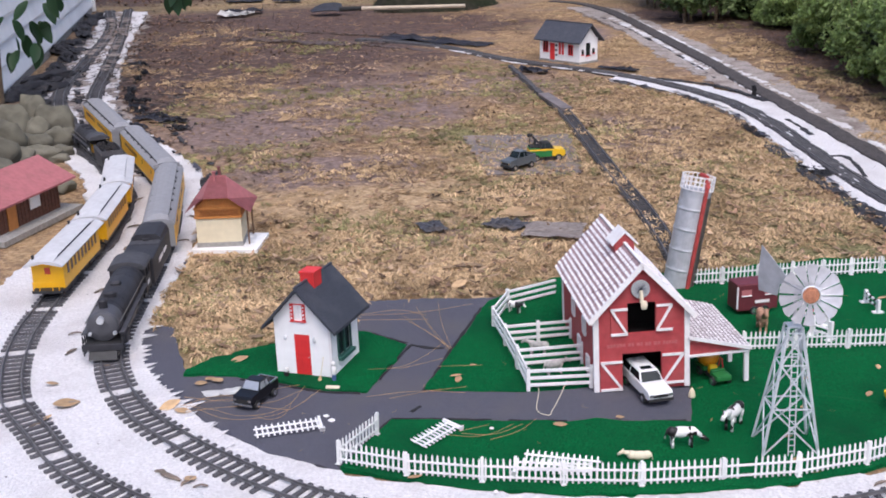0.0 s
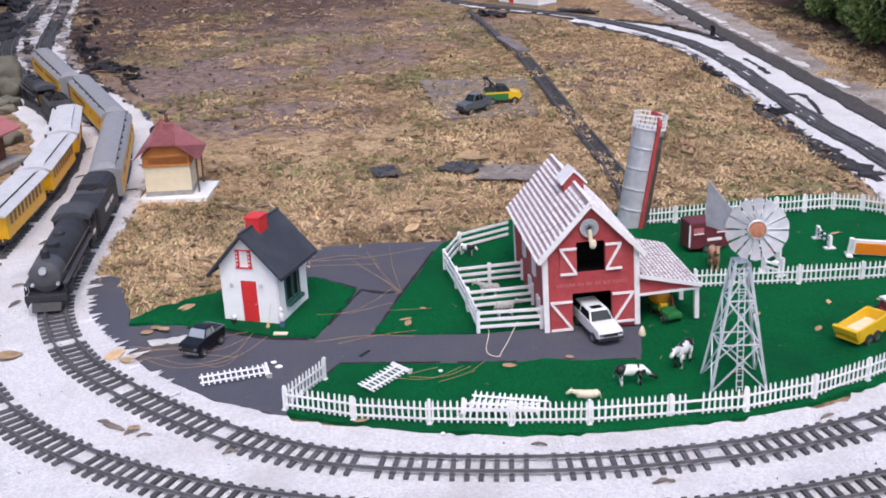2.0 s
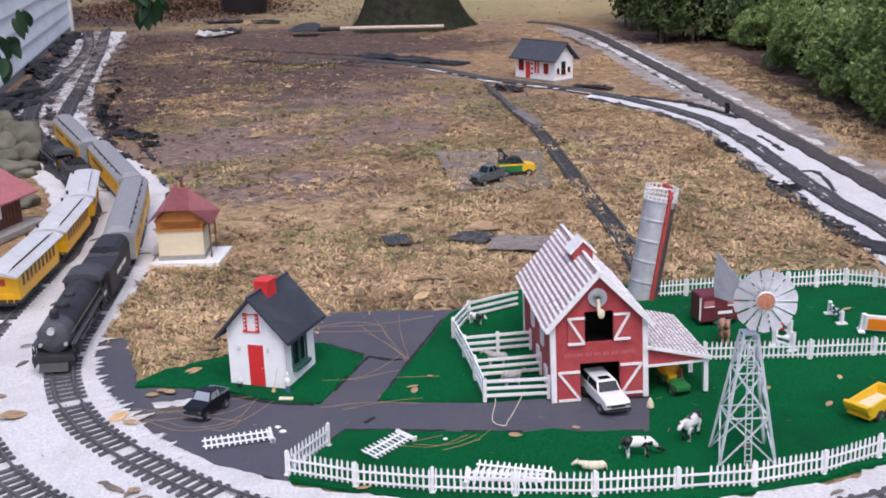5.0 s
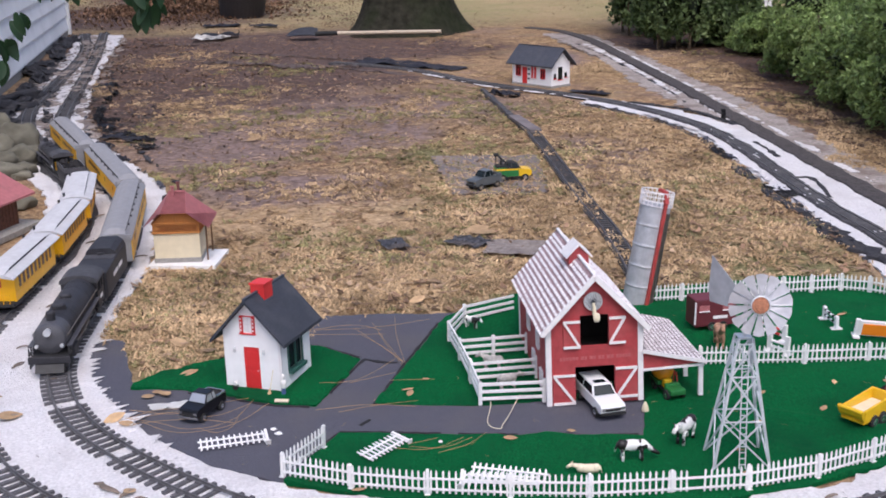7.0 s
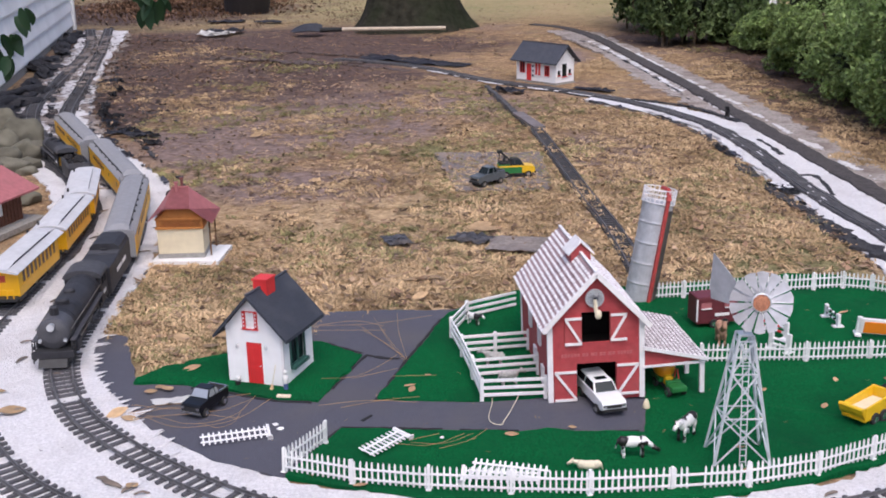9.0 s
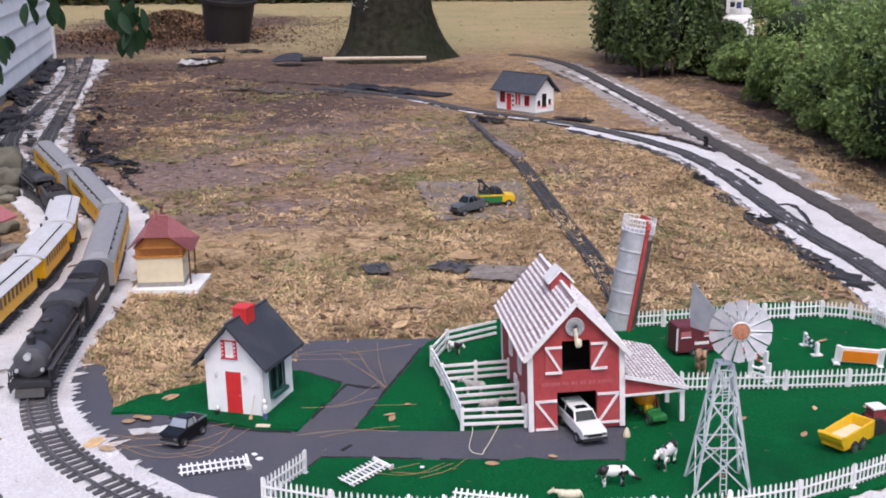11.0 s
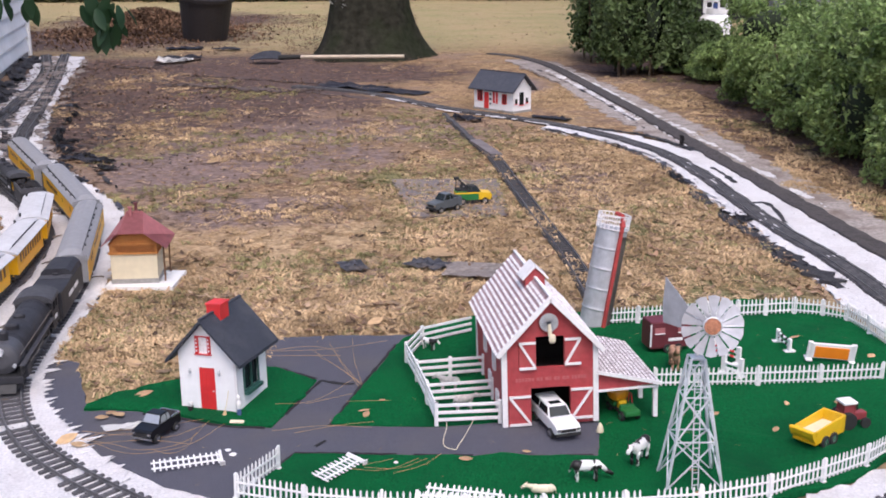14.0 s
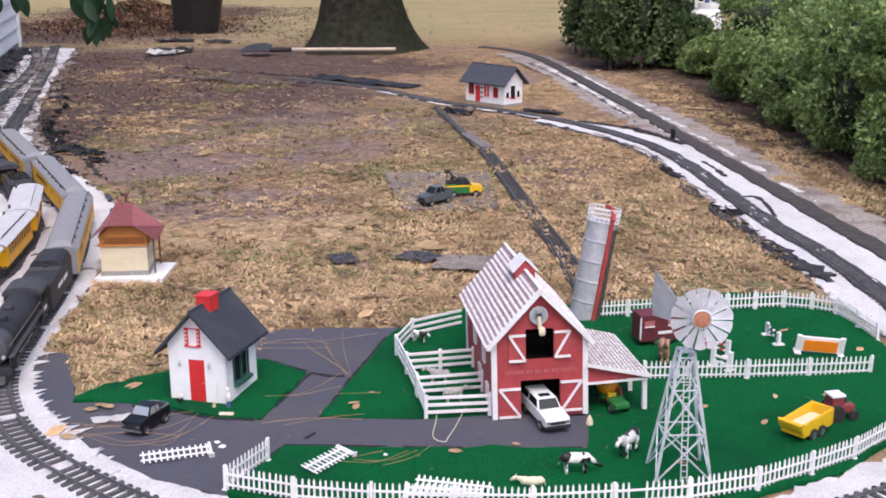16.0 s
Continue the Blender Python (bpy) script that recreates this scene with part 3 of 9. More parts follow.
M_FELTBROWN = material("brown_felt", (0.053, 0.046, 0.045), 0.9, vary=0.35, scale=50, bump=0.6, bump_scale=160, stain=0.5, stain_scale=16, stain_color=(0.085, 0.074, 0.069))
M_FELTBED = material("gritty_felt", (0.058, 0.056, 0.06), 0.9, vary=0.45, scale=70, bump=0.8, bump_scale=130, stain=0.7, stain_scale=14, stain_color=(0.14, 0.13, 0.13))
TRACKS = [
    railway("railway_inner", LINE_A, "dark garden railway track on white sand", lambda x, y: y < 4.2 and x < 0.98, 0.004, 0.05, 0.008, 0.0075, lambda x, y: y > 4.5 and x < 0),
    railway("railway_outer", LINE_B, "dark outer garden railway track on white sand", lambda x, y: y < 4.2 and x < -0.5, 0.004, 0.054, 0.008, 0.0075, lambda x, y: y > 3.3 and x < 0),
    railway("felt_strip", LINE_C, "flat dark brown felt strip beside the hedge", felt=0.051, bare=True, bed=M_FELTBROWN),
    railway("railway_buried", LINE_D, "track buried in dusty felt across the lawn", lambda x, y: False, -0.0065, 0.046, 0.0, 0.0125),
    railway("railway_siding", LINE_E, "half-buried siding track across the dry lawn", lambda x, y: False, 0.002, 0.031, 0.002, 0.0, tie=0.035, bed=M_FELTBROWN),
    railway("felt_strip", [(0.29, 6.95), (0.35, 6.45), (0.413, 5.94), (0.43, 5.8)], "narrow dusty felt strip leading to the siding", felt=0.021, bare=True),
]

# ---- the red barn ----
M_TRIM = material("white_trim", (0.76, 0.74, 0.74), 0.6, vary=0.06, scale=80, stain=0.2, stain_scale=30, stain_color=(0.55, 0.4, 0.38))
M_SHINGLE = material("snowy_shingles", (0.4, 0.23, 0.235), 0.85, vary=0.22, scale=140, bump=0.5, bump_scale=300, per_object=0.1, color2=(0.44, 0.325, 0.34))
M_SNOWLINE = material("shingle_white_edge", (0.86, 0.83, 0.83), 0.8, vary=0.12, scale=150, stain=0.75, stain_scale=75, stain_color=(0.52, 0.36, 0.37))
M_SNOWDULL = material("shingle_dull_edge", (0.74, 0.7, 0.7), 0.8, vary=0.15, scale=150, stain=0.9, stain_scale=60, stain_color=(0.34, 0.25, 0.26))
M_CREAM = material("cream_plastic", (0.72, 0.64, 0.47), 0.6, vary=0.06)
M_FADED = material("faded_lettering", (0.4, 0.1, 0.1), 0.7, vary=0.15, scale=200)


def wall_with_holes(bm, w, top, holes, t, y=0.0):
    """A wall in the xz plane: columns between cuts, top(x) its height, holes as (x0, x1, z0, z1)."""
    cuts = sorted({0.0, w, w / 2, *[h[0] for h in holes], *[h[1] for h in holes]})
    for a, b in zip(cuts, cuts[1:]):
        mid = (a + b) / 2
        spans, low = [], 0.0
        for h in sorted((h for h in holes if h[0] <= mid <= h[1]), key=lambda h: h[2]):
            if h[2] > low + 1e-5:
                spans.append((low, low, h[2], h[2]))
            low = h[3]
        spans.append((low, low, top(a), top(b)))
        for za0, zb0, za1, zb1 in spans:
            pts = [(a, za0), (b, zb0), (b, zb1), (a, za1)]
            f = [bm.verts.new((x, y, z)) for x, z in pts]
            g = [bm.verts.new((x, y + t, z)) for x, z in pts]
            bm.faces.new(f)
            bm.faces.new(g[::-1])
            for k in range(4):
                bm.faces.new((f[k], f[(k + 1) % 4], g[(k + 1) % 4], g[k]))


def shingle_mesh(width, height, body, edge=None):
    """One shingle: x along the row, y up the slope, lower edge thicker; edge: a pale strip on it."""
    bm = bmesh.new()
    a, t0, t1 = width / 2 - 0.0004, 0.0028, 0.0006
    top = [bm.verts.new(p) for p in ((-a, -0.0008, t0), (a, -0.0008, t0), (a, height, t1), (-a, height, t1))]
    low = [bm.verts.new(p) for p in ((-a, -0.0008, 0), (a, -0.0008, 0), (a, height, 0), (-a, height, 0))]
    bm.faces.new(top)
    for k in range(4):
        bm.faces.new((top[k], low[k], low[(k + 1) % 4], top[(k + 1) % 4]))
    if edge:
        k = height * 0.33
        q = [bm.verts.new(p) for p in ((-a + 0.001, -0.001, t0 + 0.0006), (a - 0.001, -0.001, t0 + 0.0006), (a - 0.001, k, t0 * 0.75), (-a + 0.001, k, t0 * 0.75))]
        f = bm.faces.new(q)
        f.material_index = 1
    return mesh_of(bm, "shingle", [body, edge] if edge else body)


def shingle_slope(parent, x0, z0, x1, z1, y0, y1, courses, seed, body, edge=None, width=0.02, joined=False):
    """Rows of shingles from the eave (x0, z0) up to the ridge (x1, z1)."""
    r = random.Random(seed)
    s = 1 if x1 > x0 else -1
    d = Vector((x1 - x0, 0, z1 - z0))
    ln = d.length
    d.normalize()
    row = Vector((0, -s, 0))
    up = row.cross(d)
    step = ln / courses
    kinds = [shingle_mesh(width * k, step * 1.2, body, edge) for k in (0.85, 1.0, 1.15)]
    whole = bmesh.new()
    for c in range(courses):
        y = y0 - (r.random() * 0.5 * width if c % 2 else 0)
        while y < y1 - 0.3 * width:
            i = r.randrange(3)
            wd = width * (0.85, 1.0, 1.15)[i]
            o = Vector((x0, 0, z0)) + d * (c * step - r.uniform(0, 0.001)) + up * r.uniform(0, 0.0008)
            yc = min(max(y + wd / 2, y0 + wd / 2), y1 - wd / 2)
            if c == courses - 1:
                o -= d * step * 0.2
            m = Matrix((row, d, up)).transposed().to_4x4()
            m.translation = (o.x, yc, o.z)
            y += wd
            if joined:
                n0 = len(whole.verts)
                whole.from_mesh(kinds[i])
                whole.verts.ensure_lookup_table()
                bmesh.ops.transform(whole, matrix=m, verts=whole.verts[n0:])
            else:
                ob = new("shingle", kinds[i])
                ob.parent = parent
                ob.matrix_basis = m
    if joined:
        ob = part("shingles", whole, [body, edge] if edge else body, parent)
        tagged(ob, kind="stuff")


def build_barn():
    w, L, ze, za, o = 0.211, 0.4455, 0.170, 0.2955, 0.014
    root = thing("barn", pose(0.264, 2.205, 0.004, -2.7, -1.44, 4.4), "red toy barn with white trim and frosted shingle roof", "barn")
    rise = (za - ze) / (w / 2 + o)
    top = lambda x: ze + rise * (o + min(x, w - x)) - 0.006
    bm = bmesh.new()
    wall_with_holes(bm, w, top, [(0.062, 0.15, 0.0, 0.087), (0.074, 0.137, 0.135, 0.205)], 0.006)
    part("front_wall", bm, M_BARN, root)
    bm = bmesh.new()
    wall_with_holes(bm, w, top, [], 0.006, L - 0.006 - 0.014)
    part("back_wall", bm, M_BARN, root)
    for name, x in (("side_wall", 0.0), ("side_wall", w - 0.006)):
        part(name, boxes((x, x + 0.006, 0.006, L - 0.02, 0, top(0.0))), M_BARN, root)
    # near-black loft floor and added screen give the openings their inner shade
    part("loft_floor", boxes((0.006, w - 0.006, 0.006, L - 0.02, 0.11, 0.114)), M_DARK, root)
    part("dark_screen", boxes((0.0065, w - 0.0065, 0.12, 0.123, 0.001, 0.16)), M_DARK, root)
    # roof
    for s in (0, 1):
        slab = bmesh.new()
        x0, x1 = (-o, w / 2) if s == 0 else (w + o, w / 2)
        prof = [(x0, ze), (x1, za), (x1, za - 0.006), (x0, ze - 0.006)]
        extrude_profile(slab, prof, -0.014, L)
        roof = part("roof_slope", slab, M_TRIM, root)
        shingle_slope(roof, x0, ze, x1, za, -0.013, L, 13, 21 + s, M_SHINGLE, M_SNOWLINE, 0.021, s == 1)
    bm = bmesh.new()
    bar(bm, (w / 2, -0.014, za + 0.003), (w / 2, L, za + 0.003), 0.007, 0.004)
    part("ridge_cap", bm, M_TRIM, root)
    for s in (0, 1):
        bm = bmesh.new()
        bar(bm, (-o if s == 0 else w + o, -0.015, ze - 0.001), (w / 2, -0.015, za - 0.001), 0.005, 0.011)
        part("barge_board", bm, M_TRIM, root)
    for x in (-0.003, w - 0.009):
        part("corner_board", boxes((x, x + 0.012, -0.003, 0.008, 0, top(0.004)), bevel=0.0006), M_TRIM, root)
    part("corner_board", boxes((-0.003, 0.004, L - 0.03, L - 0.018, 0, top(0.0))), M_TRIM, root)

    # doors with Z braces
    def brace(x0, x1, z0, z1, flip, name):
        part(name, boxes((x0, x1, -0.004, 0.0005, z0, z1)), M_BARN, root)
        bm = bmesh.new()
        for z in (z0 + 0.003, z1 - 0.003):
            bar(bm, (x0, -0.0055, z), (x1, -0.0055, z), 0.003, 0.0055)
        a, b = ((x0 + 0.002, z1), (x1 - 0.002, z0)) if not flip else ((x1 - 0.002, z1), (x0 + 0.002, z0))
        bar(bm, (a[0], -0.0055, a[1] - 0.004), (b[0], -0.0055, b[1] + 0.004), 0.003, 0.0055)
        part("z_brace", bm, M_TRIM, root)

    brace(0.036, 0.0735, 0.132, 0.196, False, "loft_door")
    brace(0.1375, 0.174, 0.137, 0.2, True, "loft_door")
    brace(0.012, 0.061, 0.002, 0.073, False, "barn_door")
    brace(0.151, 0.2, 0.01, 0.083, True, "barn_door")
    # fan disc and feed scoop under the gable
    bm = bmesh.new()
    cyl(bm, (w / 2 - 0.003, -0.005, 0.238), (w / 2 - 0.003, -0.009, 0.238), 0.021, 0.0205, 22)
    disc = part("fan_disc", bm, M_GALV, root, "round grey fan disc")
    bm = bmesh.new()
    for k in range(10):
        a = math.pi * k / 10
        bar(bm, (w / 2 - 0.003 - 0.019 * math.cos(a), -0.0098, 0.238 - 0.019 * math.sin(a)), (w / 2 - 0.003 + 0.019 * math.cos(a), -0.0098, 0.238 + 0.019 * math.sin(a)), 0.0008)
    part("spokes", bm, M_ROOFGREY, disc)
    bm = bmesh.new()
    blob(bm, (w / 2 + 0.003, -0.013, 0.203), (0.008, 0.006, 0.011), 3)
    cyl(bm, (w / 2 - 0.003, -0.011, 0.236), (w / 2 - 0.001, -0.012, 0.208), 0.0035, 0.005, 8)
    part("scoop", bm, M_CREAM, root, "small cream hanging scoop")
    # faded line of lettering, not readable
    bm = bmesh.new()
    x = 0.028
    r = random.Random(4)
    while x < 0.18:
        k = r.uniform(0.004, 0.008)
        box(bm, x, x + k, -0.0006, 0.0, 0.103 + r.uniform(0, 0.001), 0.111)
        x += k + r.choice((0.0015, 0.0015, 0.006))
    part("lettering", bm, M_FADED, root, "faded unreadable line of lettering")
    # side windows
    for y, z in ((0.06, 0.02), (0.1, 0.1), (0.17, 0.03), (0.24, 0.1)):
        win = part("window", boxes((-0.002, 0.0, y, y + 0.03, z, z + 0.04)), M_DARK, root)
        bm = bmesh.new()
        for a, b in (((y, z), (y, z + 0.04)), ((y + 0.03, z), (y + 0.03, z + 0.04)), ((y, z), (y + 0.03, z)), ((y, z + 0.04), (y + 0.03, z + 0.04)), ((y + 0.015, z), (y + 0.015, z + 0.04))):
            bar(bm, (-0.003, a[0], a[1]), (-0.003, b[0], b[1]), 0.005, 0.003)
        part("window_frame", bm, M_TRIM, win)
    # cupola
    cy0, cy1, cz = 0.165, 0.225, za - 0.006
    cup = part("cupola", boxes((w / 2 - 0.023, w / 2 + 0.023, cy0, cy1, za - 0.03, cz + 0.008)), M_BARN, root)
    bm = bmesh.new()
    extrude_profile(bm, [(w / 2 - 0.023, cz + 0.008), (w / 2 + 0.023, cz + 0.008), (w / 2, cz + 0.03)], cy0, cy1)
    part("cupola_gable", bm, M_BARN, cup)
    for s in (-1, 1):
        bm = bmesh.new()
        extrude_profile(bm, [(w / 2 + s * 0.03, cz + 0.003), (w / 2, cz + 0.033), (w / 2, cz + 0.037), (w / 2 + s * 0.031, cz + 0.0065)], cy0 - 0.007, cy1 + 0.005)
        part("cupola_roof", bm, M_TRIM, cup)
    # lean-to
    sd, zl, zr, sl = 0.139, 0.118, 0.084, 0.30
    bm = bmesh.new()
    extrude_profile(bm, [(w, zl), (w + sd, zr), (w + sd, zr - 0.005), (w, zl - 0.006)], -0.008, sl)
    lean = part("lean_to_roof", bm, M_TRIM, root)
    shingle_slope(lean, w + sd, zr, w + 0.001, zl, -0.007, sl, 13, 31, material("grey_shingles", (0.25, 0.215, 0.22), 0.85, vary=0.3, scale=140, bump=0.5, bump_scale=300), M_SNOWDULL, 0.017, True)
    bm = bmesh.new()
    extrude_profile(bm, [(w + 0.001, zl - 0.006), (w + sd - 0.008, zr - 0.006), (w + 0.001, zr - 0.012)], 0.0, 0.005)
    part("lean_to_gable", bm, M_BARN, root)
    bm = bmesh.new()
    bar(bm, (w, -0.01, zl - 0.001), (w + sd + 0.003, -0.01, zr - 0.001), 0.004, 0.008)
    bar(bm, (w, -0.004, zr - 0.013), (w + sd, -0.004, zr - 0.009), 0.004, 0.005)
    part("lean_to_trim", bm, M_TRIM, root)
    for x, y in ((w + sd - 0.01, 0.0), (w + sd - 0.01, 0.12), (w + sd - 0.01, sl - 0.02)):
        part("post", boxes((x, x + 0.01, y, y + 0.01, 0.0, zr - 0.006 + (0.002))), M_TRIM, root)
    part("lean_to_back", boxes((w, w + sd, sl - 0.012, sl - 0.006, 0, zr - 0.008)), M_BARN, root)


build_barn()


# ---- the white house ----
M_GLASSDARK = material("dark_window", (0.008, 0.014, 0.016), 0.25, vary=0.2, spec=0.35)
M_GREENFRAME = material("green_frame", (0.03, 0.1, 0.08), 0.5)


M_HOUSEROOF = material("gritty_roof", (0.031, 0.037, 0.052), 0.8, vary=0.35, scale=260, bump=0.5, bump_scale=420, stain=0.5, stain_scale=14, stain_color=(0.075, 0.078, 0.09))


def build_house():
    w, L, ze, zr, o, f, lr = 0.1435, 0.1565, 0.1255, 0.2256, 0.0224, 0.0233, 0.1833
    root = thing("house", pose(-0.474, 2.3417, 0.003, -1.4, -1.4, -18.3), "white toy house with red door, red chimney and slate roof", "house")
    rise = (zr - ze) / (w / 2 + o)
    top = lambda x: ze + rise * (o + min(x, w - x)) - 0.008
    bm = bmesh.new()
    wall_with_holes(bm, w, top, [(0.05, 0.09, 0.0, 0.106), (0.052, 0.078, 0.142, 0.178)], 0.006)
    part("front_wall", bm, M_HOUSEWHITE, root)
    bm = bmesh.new()
    wall_with_holes(bm, w, top, [], 0.006, L - 0.006)
    part("back_wall", bm, M_HOUSEWHITE, root)
    part("side_wall", boxes((0, 0.006, 0.006, L - 0.006, 0, top(0))), M_HOUSEWHITE, root)
    m = Matrix.Translation((w, 0.006, 0)) @ pose(0, 0, 0, 0, 0, 90)
    bm = bmesh.new()
    wall_with_holes(bm, L - 0.012, lambda x: top(0), [(0.03, 0.105, 0.042, 0.115)], 0.006)
    bmesh.ops.transform(bm, matrix=m, verts=bm.verts)
    part("side_wall", bm, M_HOUSEWHITE, root)
    bm = boxes((0.0505, 0.0895, 0.001, 0.004, 0.0, 0.1055))
    for z in (0.012, 0.058):
        box(bm, 0.056, 0.067, 0.0, 0.0012, z, z + 0.036)
        box(bm, 0.073, 0.084, 0.0, 0.0012, z, z + 0.036)
    door = part("door", bm, M_RED, root)
    bm = bmesh.new()
    cyl(bm, (0.085, 0.001, 0.05), (0.085, -0.003, 0.05), 0.0013, n=8)
    part("door_knob", bm, M_GALV, door)
    # attic window with red shutters
    win = part("window", boxes((0.053, 0.077, 0.003, 0.005, 0.143, 0.177)), M_HOUSEWHITE, root)
    bm = bmesh.new()
    for a, b in (((0.065, 0.143), (0.065, 0.177)), ((0.053, 0.16), (0.077, 0.16))):
        bar(bm, (a[0], 0.002, a[1]), (b[0], 0.002, b[1]), 0.0012)
    part("window_bars", bm, M_TRIM, win)
    for x in (0.046, 0.0765):
        bm = boxes((x, x + 0.008, -0.0025, 0.0, 0.14, 0.18))
        for k in range(7):
            box(bm, x + 0.001, x + 0.007, -0.0034, -0.0025, 0.143 + k * 0.005, 0.146 + k * 0.005)
        part("shutter", bm, M_RED, win)
        bm = bmesh.new()
        for k in range(4):
            box(bm, x + 0.0025, x + 0.0055, -0.0042, -0.003, 0.145 + k * 0.009, 0.149 + k * 0.009)
        part("shutter_cutout", bm, M_HOUSEWHITE, win)
    part("window_sill", boxes((0.044, 0.086, -0.004, 0.0, 0.137, 0.1395)), M_RED, win)
    part("window_head", boxes((0.046, 0.0845, -0.003, 0.0, 0.1795, 0.1815)), M_RED, win)
    # wall lamps
    for x in (0.03, 0.104):
        bm = bmesh.new()
        lathe(bm, [(0.0015, 0), (0.004, 0.003), (0.003, 0.009), (0.001, 0.012)], 8, Matrix.Translation((x, -0.006, 0.092)))
        bar(bm, (x, 0.0, 0.102), (x, -0.006, 0.103), 0.0015)
        part("wall_lamp", bm, M_GALV, root)
    # shop window on the side
    m = Matrix.Translation((w, 0.006, 0)) @ pose(0, 0, 0, 0, 0, 90)
    bm = boxes((0.031, 0.104, 0.003, 0.004, 0.043, 0.114, m))
    win = part("window", bm, M_GLASSDARK, root)
    bm = bmesh.new()
    for a, b in (((0.03, 0.042), (0.03, 0.115)), ((0.105, 0.042), (0.105, 0.115)), ((0.03, 0.115), (0.105, 0.115)), ((0.03, 0.042), (0.105, 0.042)), ((0.0675, 0.042), (0.0675, 0.115))):
        bar(bm, m @ Vector((a[0], -0.001, a[1])), m @ Vector((b[0], -0.001, b[1])), 0.004)
    part("window_frame", bm, M_GREENFRAME, win)
    bm = boxes((0.028, 0.107, -0.012, -0.001, 0.034, 0.042, m))
    part("flower_box", bm, M_GREENFRAME, win)
    part("corner_board", boxes((w - 0.004, w + 0.002, -0.002, 0.004, 0, top(0))), M_TRIM, root)
    # roof
    for s in (0, 1):
        x0 = -o if s == 0 else w + o
        bm = bmesh.new()
        extrude_profile(bm, [(x0, ze), (w / 2, zr), (w / 2, zr - 0.008), (x0, ze - 0.008)], -f, lr)
        part("roof_slope", bm, M_HOUSEROOF, root, "plain slate-blue felt roof slope")
    bm = bmesh.new()
    bar(bm, (w / 2, -f, zr + 0.001), (w / 2, lr, zr + 0.001), 0.006, 0.004)
    part("ridge_cap", bm, M_ROOFGREY, root)
    chim = part("chimney", boxes((0.055, 0.09, 0.045, 0.088, 0.185, 0.243), bevel=0.0012), M_RED, root, "bright red square chimney")
    part("chimney_top", boxes((0.053, 0.092, 0.043, 0.09, 0.241, 0.2455)), M_RED, chim)


build_house()


# ---- picket fences ----
def picket_mesh():
    bm = bmesh.new()
    extrude_profile(bm, [(-0.0019, 0), (0.0019, 0), (0.0019, 0.042), (0, 0.0465), (-0.0019, 0.042)], -0.001, 0.001)
    return mesh_of(bm, "picket", M_WHITE)


def post_mesh(h=0.0495):
    bm = boxes((-0.0028, 0.0028, -0.0028, 0.0028, 0, h))
    lathe(bm, [(0.0042, h), (0.0042, h + 0.0012), (0.001, h + 0.0036)], 4, pose(0, 0, 0, 0, 0, 45))
    box(bm, -0.0055, 0.0055, -0.005, 0.005, 0, 0.002)
    return mesh_of(bm, "post", M_WHITE)


PICKET, POST = picket_mesh(), post_mesh()


def picket_fence(a, b, z=0.006, ends=(True, False), m=None, label="white plastic picket fence panel standing on the green mat", skip=()):
    """One panel from a to b; or lying, with its own pose m."""
    a, b = Vector((*a, 0)), Vector((*b, 0))
    ln = (b - a).length
    if m is None:
        m = pose(a.x, a.y, z, rnd.uniform(-4, 4), 0, math.degrees(math.atan2(b.y - a.y, b.x - a.x)))
    root = thing("picket_fence", m, label, "fence", "picket fence panels")
    for zz in (0.0125, 0.034):
        bm = boxes((0, ln, -0.0028, -0.001, zz - 0.0022, zz + 0.0022))
        part("rail", bm, M_WHITE, root)
    n = max(2, round(ln / 0.0117))
    for k in range(n):
        if k in skip:
            continue
        p = new("picket", PICKET)
        p.parent = root
        p.matrix_basis = pose((k + 0.5) * ln / n, 0, 0.004, 0, rnd.uniform(-2, 2), 0)
    for k, e in enumerate(ends):
        if e:
            p = new("post", POST)
            p.parent = root
            p.matrix_basis = pose(k * ln, 0, 0)
    return root


FRONT = [(-0.285, 1.893), (-0.147, 1.842), (0.0, 1.812), (0.155, 1.794), (0.302, 1.785), (0.457, 1.795), (0.605, 1.81), (0.749, 1.851), (0.877, 1.915), (0.99, 1.98), (1.1, 2.07)]
for k, (p, q) in enumerate(zip(FRONT, FRONT[1:])):
    picket_fence(p, q, ends=(True, k == len(FRONT) - 2), skip=(3, 4) if k == 5 else ())
picket_fence((-0.285, 1.893), (-0.216, 2.016), ends=(False, True))
BACK = [(0.6, 2.88), (0.70, 2.895), (0.806, 2.912), (0.906, 2.925), (0.996, 2.935), (1.08, 2.945), (1.167, 2.955), (1.24, 2.93), (1.295, 2.89), (1.315, 2.78), (1.325, 2.67)]
for k, (p, q) in enumerate(zip(BACK, BACK[1:])):
    picket_fence(p, q, ends=(True, k == len(BACK) - 2))
MID = [(0.645, 2.418), (0.77, 2.42), (0.898, 2.42), (1.052, 2.426), (1.209, 2.435)]
for k, (p, q) in enumerate(zip(MID, MID[1:])):
    picket_fence(p, q, ends=(True, k == len(MID) - 2))
FALLEN = "fallen white picket fence panel lying flat"
picket_fence((0, 0), (0.142, 0), ends=(False, True), m=pose(-0.47, 1.998, 0.01, -84, 0, 16), label=FALLEN)
picket_fence((0, 0), (0.115, 0), ends=(False, True), m=pose(-0.11, 1.934, 0.013, -84, 0, 51), label=FALLEN)
picket_fence((0, 0), (0.15, 0), ends=(True, False), m=pose(0.062, 1.828, 0.013, -80, 0, -6), label=FALLEN)
picket_fence((0, 0), (0.15, 0), ends=(False, False), m=pose(0.078, 1.842, 0.021, -76, 2, -11), label=FALLEN)


